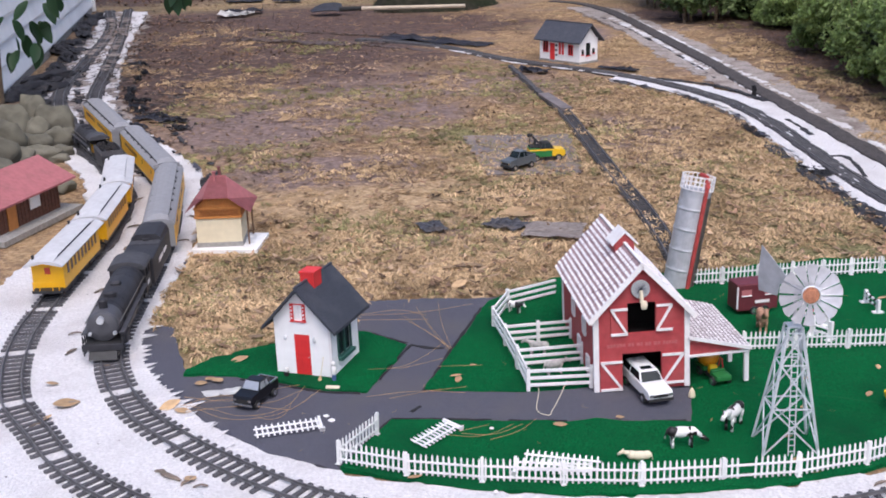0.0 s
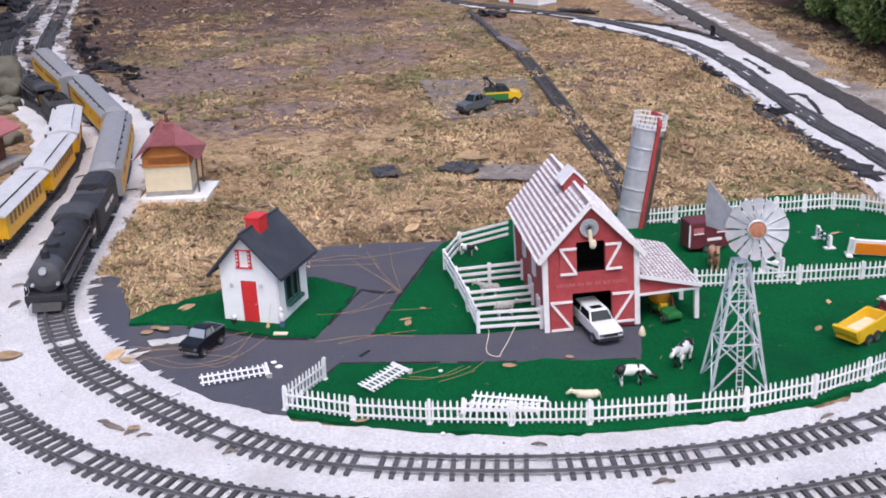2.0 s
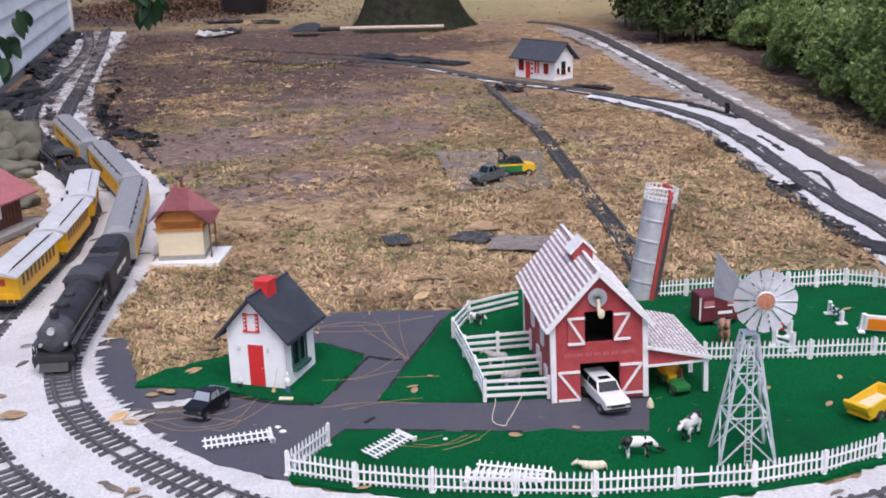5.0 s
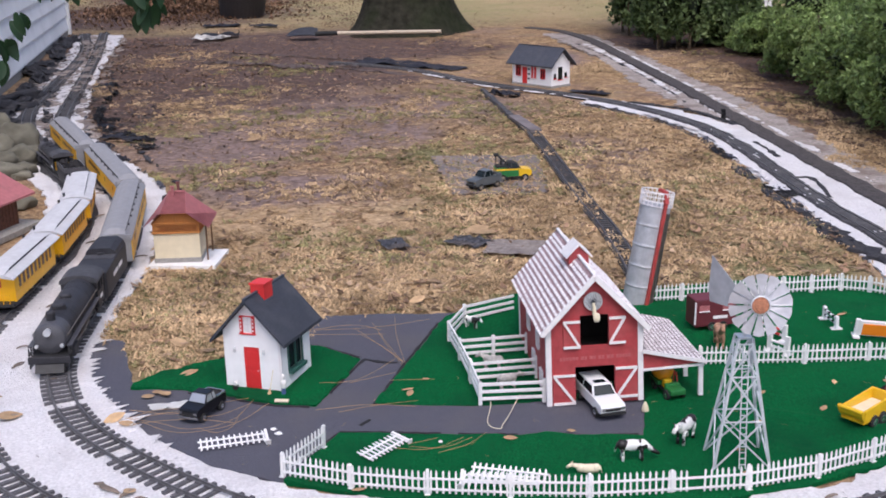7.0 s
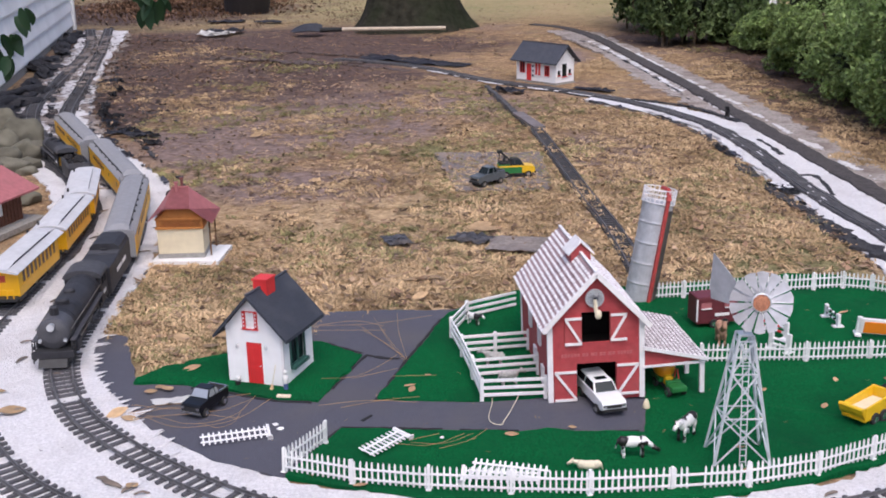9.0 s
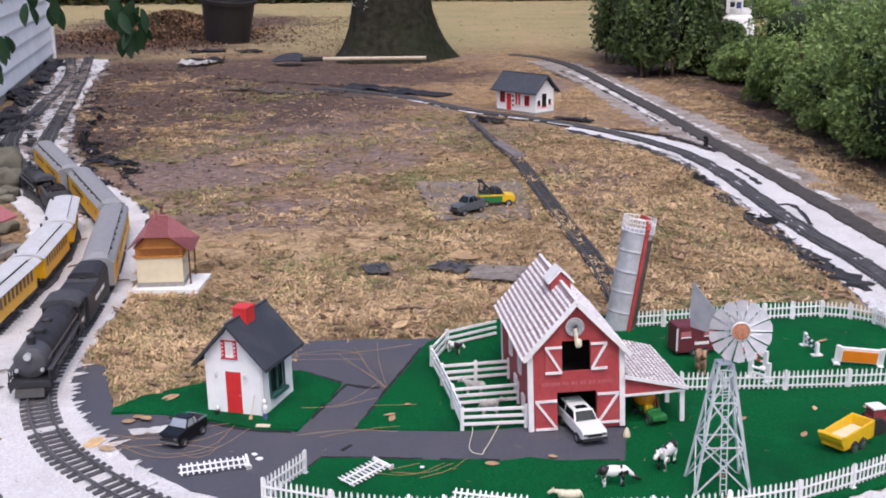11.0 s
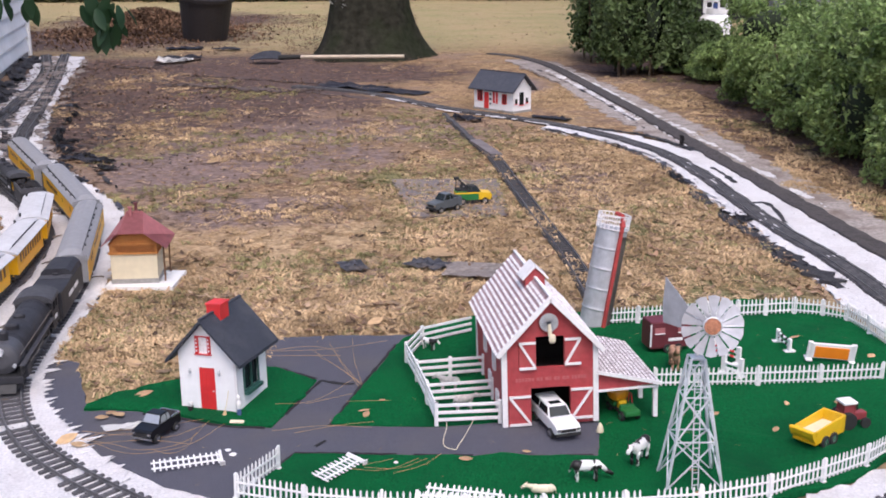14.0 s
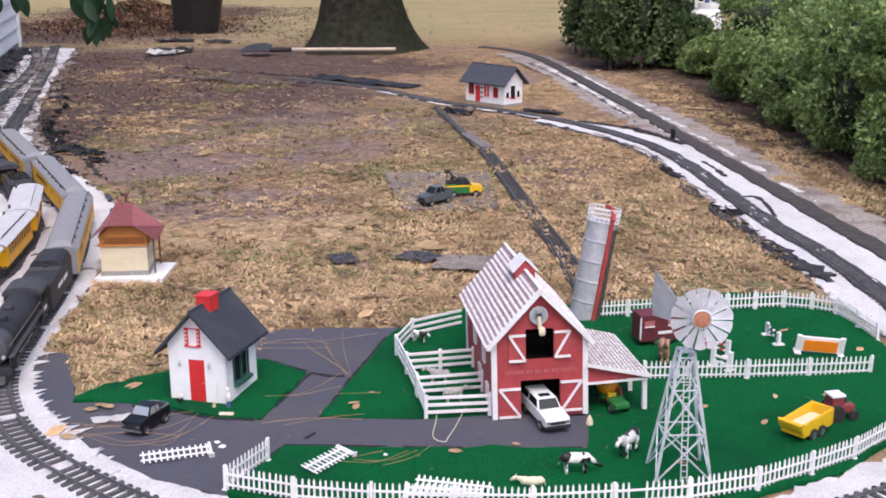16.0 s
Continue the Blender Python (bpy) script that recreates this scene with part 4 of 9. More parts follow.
# ---- ranch fence of the pen ----
def ranch_fence(a, b, z=0.006, far_post=True):
    a, b = Vector((*a, 0)), Vector((*b, 0))
    ln = (b - a).length
    root = thing("ranch_fence", Matrix.Translation((a.x, a.y, z)) @ pose(0, 0, 0, 0, 0, math.degrees(math.atan2(b.y - a.y, b.x - a.x))), "white three-rail ranch fence section round the pen", "fence", "ranch fence sections")
    for zz in (0.014, 0.031, 0.048):
        part("rail", boxes((0, ln, -0.002, 0.002, zz - 0.0035, zz + 0.0035), bevel=0.0006), M_WHITE, root)
    n = max(1, round(ln / 0.11))
    for k in range(n + (1 if far_post else 0)):
        x = k * ln / n
        part("post", boxes((x - 0.004, x + 0.004, -0.004, 0.004, 0, 0.056), bevel=0.0006), M_WHITE, root)


PEN = [(0.113, 2.215), (0.094, 2.35), (0.072, 2.48), (0.047, 2.61), (0.089, 2.735), (0.225, 2.82)]
ranch_fence((0.113, 2.215), (0.256, 2.225))
for p, q in zip(PEN, PEN[1:]):
    ranch_fence(p, q, far_post=False)
ranch_fence((0.096, 2.335), (0.25, 2.36))
ranch_fence((0.072, 2.485), (0.238, 2.515))


# ---- windmill ----
def build_windmill():
    root = thing("windmill", pose(0.613, 1.934, 0.006, 0, 0, 0), "galvanised toy windmill on a lattice tower", "windmill")
    b, deep, t, h = 0.055, 0.041, 0.0135, 0.262
    corner = lambda k, z: Vector((((-1, 1, 1, -1)[k]) * (b + (t - b) * z / h), ((-1, -1, 1, 1)[k]) * (deep + (t - deep) * z / h), z))
    for k in range(4):
        bm = bmesh.new()
        bar(bm, corner(k, 0), corner(k, h), 0.0044)
        part("leg", bm, M_TOWER, root)
    levels = [0.0, 0.095, 0.185, 0.25]
    for k in range(4):
        j = (k + 1) % 4
        for z0, z1 in zip(levels, levels[1:]):
            bm = bmesh.new()
            bar(bm, corner(k, z0), corner(j, z1), 0.0027)
            bar(bm, corner(j, z0), corner(k, z1), 0.0027)
            part("cross_brace", bm, M_TOWER, root)
            bm = bmesh.new()
            bar(bm, corner(k, z1), corner(j, z1), 0.0026)
            part("girt", bm, M_TOWER, root)
    bm = bmesh.new()
    for s in (-1, 1):
        bar(bm, (s * 0.006, -deep - 0.003, 0.0), (s * 0.006, -t - 0.004, 0.245), 0.002)
    z = 0.01
    while z < 0.24:
        y = -(deep + (t - deep) * z / h) - 0.003
        bar(bm, (-0.006, y, z), (0.006, y, z), 0.0016)
        z += 0.0125
    part("ladder", bm, M_TOWER, root)
    part("top_plate", boxes((-0.0135, 0.0135, -0.0135, 0.0135, h - 0.001, h + 0.0015)), M_TOWER, root)
    bm = bmesh.new()
    cyl(bm, (0, 0, h), (0, 0, 0.34), 0.004, n=8)
    part("mast", bm, M_GALV, root)
    # wheel facing the viewer's side
    wheel = Matrix.Translation((0.02, -0.026, 0.333)) @ pose(0, 0, 0, 80, 0, -4)
    bm = bmesh.new()
    cyl(bm, (0.0, 0.03, 0.333), (0.02, -0.024, 0.333), 0.006, n=10)
    part("gearbox", bm, M_GALV, root)
    for k in range(14):
        bm = bmesh.new()
        a0, a1 = 2 * math.pi * k / 14, 2 * math.pi * (k + 0.86) / 14
        am = (a0 + a1) / 2
        pts = [(0.018, a0), (0.059, a0), (0.0605, am), (0.059, a1), (0.018, a1)]
        up = [Vector((r * math.cos(a), r * math.sin(a), 0.0035 * (0.5 - (a - a0) / (a1 - a0)))) for r, a in pts]
        top = [bm.verts.new(p + Vector((0, 0, 0.0004))) for p in up]
        low = [bm.verts.new(p - Vector((0, 0, 0.0004))) for p in up]
        bm.faces.new(top)
        bm.faces.new(low[::-1])
        for i in range(5):
            bm.faces.new((top[i], top[(i + 1) % 5], low[(i + 1) % 5], low[i]))
        bmesh.ops.transform(bm, matrix=wheel, verts=bm.verts)
        part("blade", bm, M_VANE, root)
    bm = bmesh.new()
    lathe(bm, [(0.0185, 0.0), (0.0185, 0.003), (0.0165, 0.004), (0.0165, 0.002)], 24, wheel, cap=False)
    part("hub_ring", bm, M_GALV, root)
    bm = bmesh.new()
    lathe(bm, [(0.0165, 0.0), (0.0155, 0.003), (0.011, 0.0035), (0.010, 0.005), (0.001, 0.0055)], 24, wheel)
    part("hub", bm, material("rusty_hub", (0.36, 0.15, 0.08), 0.7, vary=0.3, scale=200), root, "rust-brown round hub")
    bm = bmesh.new()
    vane = Matrix.Translation((0, 0.03, 0.333)) @ pose(0, 0, 0, 0, 0, 122)
    for pts in ([(0.0, -0.002), (0.03, -0.006), (0.036, -0.032), (0.084, -0.034), (0.088, -0.004), (0.083, 0.062), (0.045, 0.036), (0.0, 0.004)],):
        f = [bm.verts.new((x, -0.0006, z)) for x, z in pts]
        g = [bm.verts.new((x, 0.0006, z)) for x, z in pts]
        bm.faces.new(f)
        bm.faces.new(g[::-1])
        for i in range(len(pts)):
            bm.faces.new((f[i], f[(i + 1) % len(pts)], g[(i + 1) % len(pts)], g[i]))
    bmesh.ops.transform(bm, matrix=vane, verts=bm.verts)
    part("tail_vane", bm, M_VANE, root)


build_windmill()


# ---- silo ----
def build_silo():
    root = thing("silo", pose(0.576, 2.90, -0.004, -4, 9.5, 0), "leaning grey metal silo with a red chute", "silo")
    bm = bmesh.new()
    prof = [(0.043, 0.0)]
    z = 0.0
    while z < 0.255:
        prof += [(0.043, z + 0.002), (0.0424, z + 0.006), (0.0424, z + 0.052), (0.0436, z + 0.055), (0.0436, z + 0.057)]
        z += 0.058
    lathe(bm, prof, 32)
    part("barrel", bm, M_VANE, root, smooth=False)
    for z in (0.057, 0.115, 0.173, 0.231):
        bm = bmesh.new()
        lathe(bm, [(0.0436, z), (0.0442, z + 0.0006), (0.0442, z + 0.002), (0.0436, z + 0.0026)], 32, cap=False)
        part("hoop", bm, M_GALV, root)
    bm = bmesh.new()
    for k in range(22):
        a = 2 * math.pi * k / 22
        bar(bm, (0.045 * math.cos(a), 0.045 * math.sin(a), 0.285), (0.045 * math.cos(a), 0.045 * math.sin(a), 0.325), 0.0022)
    cage = part("cage", bm, M_TRIM, root, "white open cage round the top")
    for z in (0.287, 0.299, 0.311, 0.325):
        bm = bmesh.new()
        for k in range(22):
            a, b = 2 * math.pi * k / 22, 2 * math.pi * (k + 1) / 22
            bar(bm, (0.045 * math.cos(a), 0.045 * math.sin(a), z), (0.045 * math.cos(b), 0.045 * math.sin(b), z), 0.0024)
        part("cage_hoop", bm, M_TRIM, cage)
    bm = bmesh.new()
    a = radians(-68)
    d = Vector((math.cos(a), math.sin(a), 0))
    bar(bm, d * 0.047, d * 0.047 + Vector((0, 0, 0.3)), 0.009, 0.007, up=d)
    bar(bm, d * 0.049 + Vector((0, 0, 0.298)), d * 0.036 + Vector((0, 0, 0.328)), 0.012, 0.009, up=d)
    bar(bm, d * 0.036 + Vector((0, 0, 0.328)), d * 0.008 + Vector((0, 0, 0.33)), 0.011, 0.009)
    # thin grey-brown strip round part of the barrel, beside the chute
    dull_arc = bmesh.new()
    prev = None
    for k in range(9):
        q = radians(-62 + 5 * k)
        row = [dull_arc.verts.new((0.0448 * math.cos(q), 0.0448 * math.sin(q), z)) for z in (0.001, 0.27)]
        if prev:
            dull_arc.faces.new((prev[0], row[0], row[1], prev[1]))
        prev = row
    bmesh.ops.solidify(dull_arc, geom=dull_arc.faces[:], thickness=0.0008)
    part("dull_strip", dull_arc, material("dull_strip", (0.17, 0.15, 0.135), 0.7, vary=0.25, scale=40), root, "dull grey-brown strip down the barrel beside the chute")
    part("chute", bm, material("faded_red", (0.4, 0.05, 0.045), 0.6, vary=0.2, scale=60), root, "red chute up the side")


build_silo()

# ---- trains ----
M_WINDOW = material("coach_window", (0.10, 0.035, 0.025), 0.35, vary=0.35, scale=120)
M_BOGIE = material("bogie_black", (0.02, 0.02, 0.021), 0.6, vary=0.3)
M_WHEEL = material("wheel_steel", (0.2, 0.19, 0.18), 0.4, metal=0.7)
M_REDLINE = material("red_stripe", (0.5, 0.06, 0.03), 0.5)
M_SMOKEBOX = material("smokebox_grey", (0.065, 0.065, 0.073), 0.5, vary=0.15, scale=40)
M_DECK = material("tender_deck", (0.05, 0.05, 0.056), 0.7, vary=0.25, scale=60)
M_OLDROOF = material("old_white_roof", (0.5, 0.5, 0.51), 0.6, vary=0.08, scale=40, stain=0.3, stain_scale=12, stain_color=(0.38, 0.37, 0.36))
M_LETTER = material("white_lettering", (0.7, 0.7, 0.7), 0.5)
TRACK_A, TRACK_B = smooth_line(LINE_A, 0.004), smooth_line(LINE_B, 0.004)


def on_track(line, s, half, reverse=False):
    """The pose of a vehicle whose bogies stand at s - half and s + half along the track."""
    a = line[min(len(line) - 1, max(0, round((s - half) / 0.004)))]
    b = line[min(len(line) - 1, max(0, round((s + half) / 0.004)))]
    if reverse:
        a, b = b, a
    return pose((a[0] + b[0]) / 2, (a[1] + b[1]) / 2, RAIL_Z + 0.001, 0, 0, math.degrees(math.atan2(b[1] - a[1], b[0] - a[0])))


def bogie(parent, x, wheels=2, r=0.0135, gap=0.05):
    bm = bmesh.new()
    span = gap * (wheels - 1) / 2
    for s in (-1, 1):
        box(bm, x - span - 0.017, x + span + 0.017, s * 0.033 - 0.003, s * 0.033 + 0.003, 0.008, 0.02)
    box(bm, x - 0.012, x + 0.012, -0.033, 0.033, 0.012, 0.024)
    b = part("bogie", bm, M_BOGIE, parent)
    for k in range(wheels):
        for s in (-1, 1):
            bm = bmesh.new()
            cyl(bm, (x - span + gap * k, s * 0.021, r), (x - span + gap * k, s * 0.0262, r), r, n=16)
            cyl(bm, (x - span + gap * k, s * 0.0195, r), (x - span + gap * k, s * 0.021, r), r + 0.0016, n=16)
            part("wheel", bm, M_WHEEL, b)


def long_coach(m, layout):
    L, W = 0.755, 0.098
    root = thing("passenger_coach", m, "long yellow model passenger coach with a grey roof", "train coach", "long yellow coaches")
    hw = W / 2
    z0, z1 = 0.018, 0.089
    part("underframe", boxes((-L / 2 + 0.01, L / 2 - 0.01, -0.034, 0.034, 0.012, 0.02)), M_BOGIE, root)
    bm = boxes((-0.1, -0.02, -0.03, 0.03, 0.004, 0.014), (0.03, 0.11, -0.028, 0.028, 0.005, 0.014), (0.0, 0.02, -0.036, -0.02, 0.006, 0.014))
    part("battery_box", bm, M_BOGIE, root)
    for s in (-1, 1):
        bm = boxes((-L / 2, L / 2, s * hw - 0.0012, s * hw + 0.0012, z0, z1))
        side = part("side", bm, M_YELLOW, root)
        xs = []
        for x0, n, gap, wd in layout:
            xs += [(x0 + gap * k, wd) for k in range(n)]
        for x, wd in xs:
            bm = boxes((x - wd / 2, x + wd / 2, s * (hw + 0.0013) - 0.0006, s * (hw + 0.0013) + 0.0006, 0.056, 0.072), bevel=0.0004)
            part("window", bm, M_WINDOW, side)
        bm = boxes((-L / 2, L / 2, s * (hw + 0.0008) - 0.001, s * (hw + 0.0008) + 0.001, z1 - 0.0025, z1))
        part("stripe", bm, M_REDLINE, side)
        bm = boxes((-L / 2, L / 2, s * (hw + 0.0008) - 0.001, s * (hw + 0.0008) + 0.001, z0, z0 + 0.004))
        part("sill", bm, M_GREYROOF, side)
    for s in (-1, 1):
        x = s * L / 2
        bm = boxes((x - 0.0015, x + 0.0015, -hw, -0.014, z0, z1 + 0.015), (x - 0.0015, x + 0.0015, 0.014, hw, z0, z1 + 0.015), (x - 0.0015, x + 0.0015, -0.014, 0.014, 0.083, z1 + 0.02))
        end = part("end_wall", bm, M_GREYROOF, root)
        part("end_door", boxes((x - 0.004 * s - 0.001, x - 0.004 * s + 0.001, -0.014, 0.014, z0, 0.083)), M_WINDOW, end)
        bm = bmesh.new()
        for y in (-0.015, 0.015):
            bar(bm, (x + s * 0.003, y, z0), (x + s * 0.003, y, 0.084), 0.004)
        bar(bm, (x + s * 0.003, -0.015, 0.085), (x + s * 0.003, 0.015, 0.085), 0.004)
        part("diaphragm", bm, M_BOGIE, end)
        part("coupler", boxes((x - 0.004, x + 0.022 * s if s > 0 else x + 0.004, -0.004, 0.004, 0.012, 0.019)) if s > 0 else boxes((x - 0.022, x + 0.004, -0.004, 0.004, 0.012, 0.019)), M_BOGIE, root)
    # clerestory roof, rounded down at the ends
    bm = bmesh.new()
    n = 28
    rows = []
    for k in range(n + 1):
        x = -L / 2 - 0.004 + (L + 0.008) * k / n
        e = min(1.0, (min(k, n - k) / n * L) / 0.045)
        e = math.sqrt(max(0.0, 1 - (1 - e) ** 2))
        prof = [(hw + 0.003, z1 - 0.001), (hw + 0.003, z1 + 0.002), (hw * 0.86, z1 + 0.011), (hw * 0.64, z1 + 0.017 * (0.6 + 0.4 * e)), (hw * 0.62, z1 + 0.017 + 0.0085 * e), (hw * 0.68, z1 + 0.018 + 0.009 * e), (hw * 0.35, z1 + 0.0205 + 0.0125 * e), (0, z1 + 0.021 + 0.014 * e)]
        rows.append([bm.verts.new((x, y, z)) for y, z in prof] + [bm.verts.new((x, -y, z)) for y, z in prof[-2::-1]])
    for a, b in zip(rows, rows[1:]):
        for i in range(len(a) - 1):
            bm.faces.new((a[i], a[i + 1], b[i + 1], b[i]))
    bm.faces.new(rows[0])
    bm.faces.new(rows[-1][::-1])
    roof = part("roof", bm, M_GREYROOF, root, "grey clerestory roof")
    for k, x in enumerate((-0.27, -0.17, -0.12, -0.02, 0.06, 0.14, 0.25)):
        for s in (-1, 1):
            bm = boxes((x - 0.007, x + 0.007, s * hw * 0.7 - 0.003, s * hw * 0.7 + 0.003, z1 + 0.013, z1 + 0.0195), bevel=0.001)
            part("roof_vent", bm, M_DECK, roof)
    # dark strips paint the shadow line along the clerestory sides
    for s in (-1, 1):
        bm = boxes((-L / 2 + 0.05, L / 2 - 0.05, s * hw * 0.635 - 0.0012, s * hw * 0.635 + 0.0012, z1 + 0.0172, z1 + 0.0238))
        part("clerestory_shadow", bm, M_DECK, roof)
    for x in (-0.25, 0.25):
        bogie(root, x, 3, gap=0.034)
    return root


LAYOUTS = ([(-0.26, 12, 0.0235, 0.0145), (0.13, 1, 0.02, 0.014), (0.31, 1, 0, 0.012)],
           [(-0.3, 2, 0.03, 0.012), (-0.2, 3, 0.045, 0.026), (-0.04, 4, 0.045, 0.026), (0.2, 3, 0.03, 0.013)],
           [(-0.29, 10, 0.024, 0.014), (0.02, 10, 0.026, 0.014)])
for s, lay in zip((7.76, 6.965, 6.17), (LAYOUTS[1], LAYOUTS[0], LAYOUTS[2])):
    long_coach(on_track(TRACK_A, s, 0.25), lay)


def build_tender(m):
    root = thing("tender", m, "black model steam locomotive tender with white lettering", "tender")
    L, hw = 0.315, 0.048
    body = boxes((-L / 2, L / 2, -hw, hw, 0.02, 0.098), bevel=0.005)
    part("tank", body, M_BLACK, root)
    part("deck", boxes((-L / 2 + 0.004, 0.02, -hw + 0.004, hw - 0.004, 0.0975, 0.1)), M_DECK, root)
    bm = bmesh.new()
    extrude_profile(bm, [(-hw + 0.003, 0.098), (hw - 0.003, 0.098), (hw - 0.006, 0.108), (0.028, 0.118), (-0.028, 0.118), (-hw + 0.006, 0.108)], -L / 2 + 0.005, -0.02, pose(0, 0, 0, 0, 0, -90))
    bmesh.ops.transform(bm, matrix=pose(0, 0, 0), verts=bm.verts)
    part("oil_bunker", bm, M_BLACK, root)
    bm = bmesh.new()
    cyl(bm, (-0.02, 0, 0.1), (-0.02, 0, 0.106), 0.011, n=14)
    part("hatch", bm, M_BLACK, root)
    bm = bmesh.new()
    bar(bm, (-L / 2 + 0.02, -0.03, 0.103), (-L / 2 + 0.02, 0.03, 0.103), 0.002)
    bar(bm, (-L / 2 + 0.035, -0.03, 0.103), (-L / 2 + 0.035, 0.03, 0.103), 0.002)
    part("handrail", bm, M_BOGIE, root)
    for s in (-1, 1):
        bm = bmesh.new()
        x = -0.075
        for k in range(12):
            if k != 5:
                box(bm, x, x + 0.0085, s * (hw + 0.0004) - 0.0005, s * (hw + 0.0004) + 0.0005, 0.055, 0.067)
            x += 0.0115
        part("lettering", bm, M_LETTER, root, "row of white bars in place of lettering")
    part("rear_plate", boxes((-L / 2 - 0.0008, -L / 2, -0.012, 0.012, 0.06, 0.07)), M_LETTER, root)
    part("coupler", boxes((-L / 2 - 0.02, -L / 2 + 0.004, -0.004, 0.004, 0.012, 0.019)), M_BOGIE, root)
    for x in (-0.095, 0.095):
        bogie(root, x, 3, gap=0.036)


build_tender(on_track(TRACK_A, 8.345, 0.095))


def build_engine(m, scale=1.0, name="steam_locomotive", label="dark grey model steam locomotive with an open cab"):
    root = thing(name, m @ Matrix.Scale(scale, 4), label, "locomotive")
    part("frame", boxes((-0.24, 0.25, -0.03, 0.03, 0.018, 0.034)), M_BOGIE, root)
    bm = bmesh.new()
    prof = [(0.03, -0.13), (0.043, -0.13), (0.043, 0.02), (0.039, 0.12), (0.039, 0.175)]
    lathe(bm, prof, 28, Matrix.Translation((0, 0, 0.077)) @ pose(0, 0, 0, 0, 90, 0))
    boiler = part("boiler", bm, M_BLACK, root, smooth=False)
    bm = bmesh.new()
    lathe(bm, [(0.0395, 0.17), (0.0395, 0.225), (0.036, 0.232), (0.02, 0.238), (0.004, 0.24)], 28, Matrix.Translation((0, 0, 0.077)) @ pose(0, 0, 0, 0, 90, 0))
    part("smokebox", bm, M_SMOKEBOX, root, "pale grey smokebox front")
    bm = bmesh.new()
    cyl(bm, (0.236, 0, 0.1), (0.25, 0, 0.1), 0.008, 0.009, 14)
    part("headlight", bm, M_GALV, root)
    for x, r, h in ((0.195, 0.011, 0.138), (0.11, 0.017, 0.129), (0.03, 0.015, 0.128)):
        bm = bmesh.new()
        lathe(bm, [(r * 1.15, 0.105), (r, 0.115), (r, h - 0.004), (r * 0.7, h)], 18, Matrix.Translation((x, 0, 0)))
        part("chimney" if x > 0.19 else "dome", bm, M_BLACK, root)
    for k in range(6):
        bm = bmesh.new()
        x = -0.1 + 0.05 * k
        lathe(bm, [(0.0436 - 0.0006 * k, x), (0.0442 - 0.0006 * k, x + 0.001), (0.0442 - 0.0006 * k, x + 0.003), (0.0436 - 0.0006 * k, x + 0.004)], 24, Matrix.Translation((0, 0, 0.077)) @ pose(0, 0, 0, 0, 90, 0), cap=False)
        part("boiler_band", bm, M_BLACK, boiler)
    for s in (-1, 1):
        part("running_board", boxes((-0.13, 0.235, s * 0.046 - 0.006, s * 0.046 + 0.006, 0.06, 0.063)), M_SMOKEBOX, root)
        bm = bmesh.new()
        bar(bm, (-0.12, s * 0.046, 0.085), (0.22, s * 0.042, 0.085), 0.0022)
        part("handrail", bm, M_WHEEL, root)
        part("cylinder", boxes((0.16, 0.205, s * 0.042 - 0.009, s * 0.042 + 0.009, 0.02, 0.048), bevel=0.004), M_BLACK, root)
        for k in range(4):
            bm = bmesh.new()
            x = 0.125 - 0.062 * k
            cyl(bm, (x, s * 0.021, 0.027), (x, s * 0.028, 0.027), 0.027, n=22)
            part("driving_wheel", bm, M_BOGIE, root)
        bm = bmesh.new()
        bar(bm, (0.125, s * 0.031, 0.02), (-0.061, s * 0.031, 0.02), 0.003, 0.006)
        bar(bm, (0.17, s * 0.034, 0.03), (0.0, s * 0.034, 0.021), 0.003, 0.005)
        part("coupling_rod", bm, M_WHEEL, root)
    # cab with side windows and a roof
    for s in (-1, 1):
        bm = boxes((-0.205, -0.125, s * 0.047 - 0.001, s * 0.047 + 0.001, 0.034, 0.075), (-0.205, -0.195, s * 0.047 - 0.001, s * 0.047 + 0.001, 0.075, 0.11), (-0.135, -0.125, s * 0.047 - 0.001, s * 0.047 + 0.001, 0.075, 0.11), (-0.172, -0.166, s * 0.047 - 0.001, s * 0.047 + 0.001, 0.075, 0.11), (-0.205, -0.125, s * 0.047 - 0.001, s * 0.047 + 0.001, 0.1, 0.11))
        part("cab_side", bm, M_BLACK, root)
        part("cab_plate", boxes((-0.18, -0.15, s * 0.0485 - 0.0006, s * 0.0485 + 0.0006, 0.05, 0.06)), M_LETTER, root)
    part("cab_front", boxes((-0.13, -0.126, -0.047, 0.047, 0.034, 0.11)), M_BLACK, root)
    part("cab_interior", boxes((-0.19, -0.135, -0.03, 0.03, 0.034, 0.07)), M_YELLOW, root, "yellow cab interior")
    bm = bmesh.new()
    arch = [(0.051 * math.cos(a), 0.108 + 0.02 * math.sin(a)) for a in [math.pi * k / 10 for k in range(11)]]
    extrude_profile(bm, arch + [(-0.051, 0.105), (0.051, 0.105)], -0.215, -0.118, None)
    bmesh.ops.transform(bm, matrix=pose(0, 0, 0, 0, 0, -90), verts=bm.verts)
    part("cab_roof", bm, M_DECK, root)
    bm = bmesh.new()
    extrude_profile(bm, [(0.252, 0.026), (0.268, 0.005), (0.24, 0.005), (0.24, 0.026)], -0.034, 0.034)
    part("pilot", bm, M_BOGIE, root)
    part("pilot_deck", boxes((0.205, 0.252, -0.044, 0.044, 0.036, 0.04)), M_BOGIE, root)
    part("pilot_beam", boxes((0.248, 0.256, -0.05, 0.05, 0.024, 0.041), bevel=0.0015), M_BLACK, root)
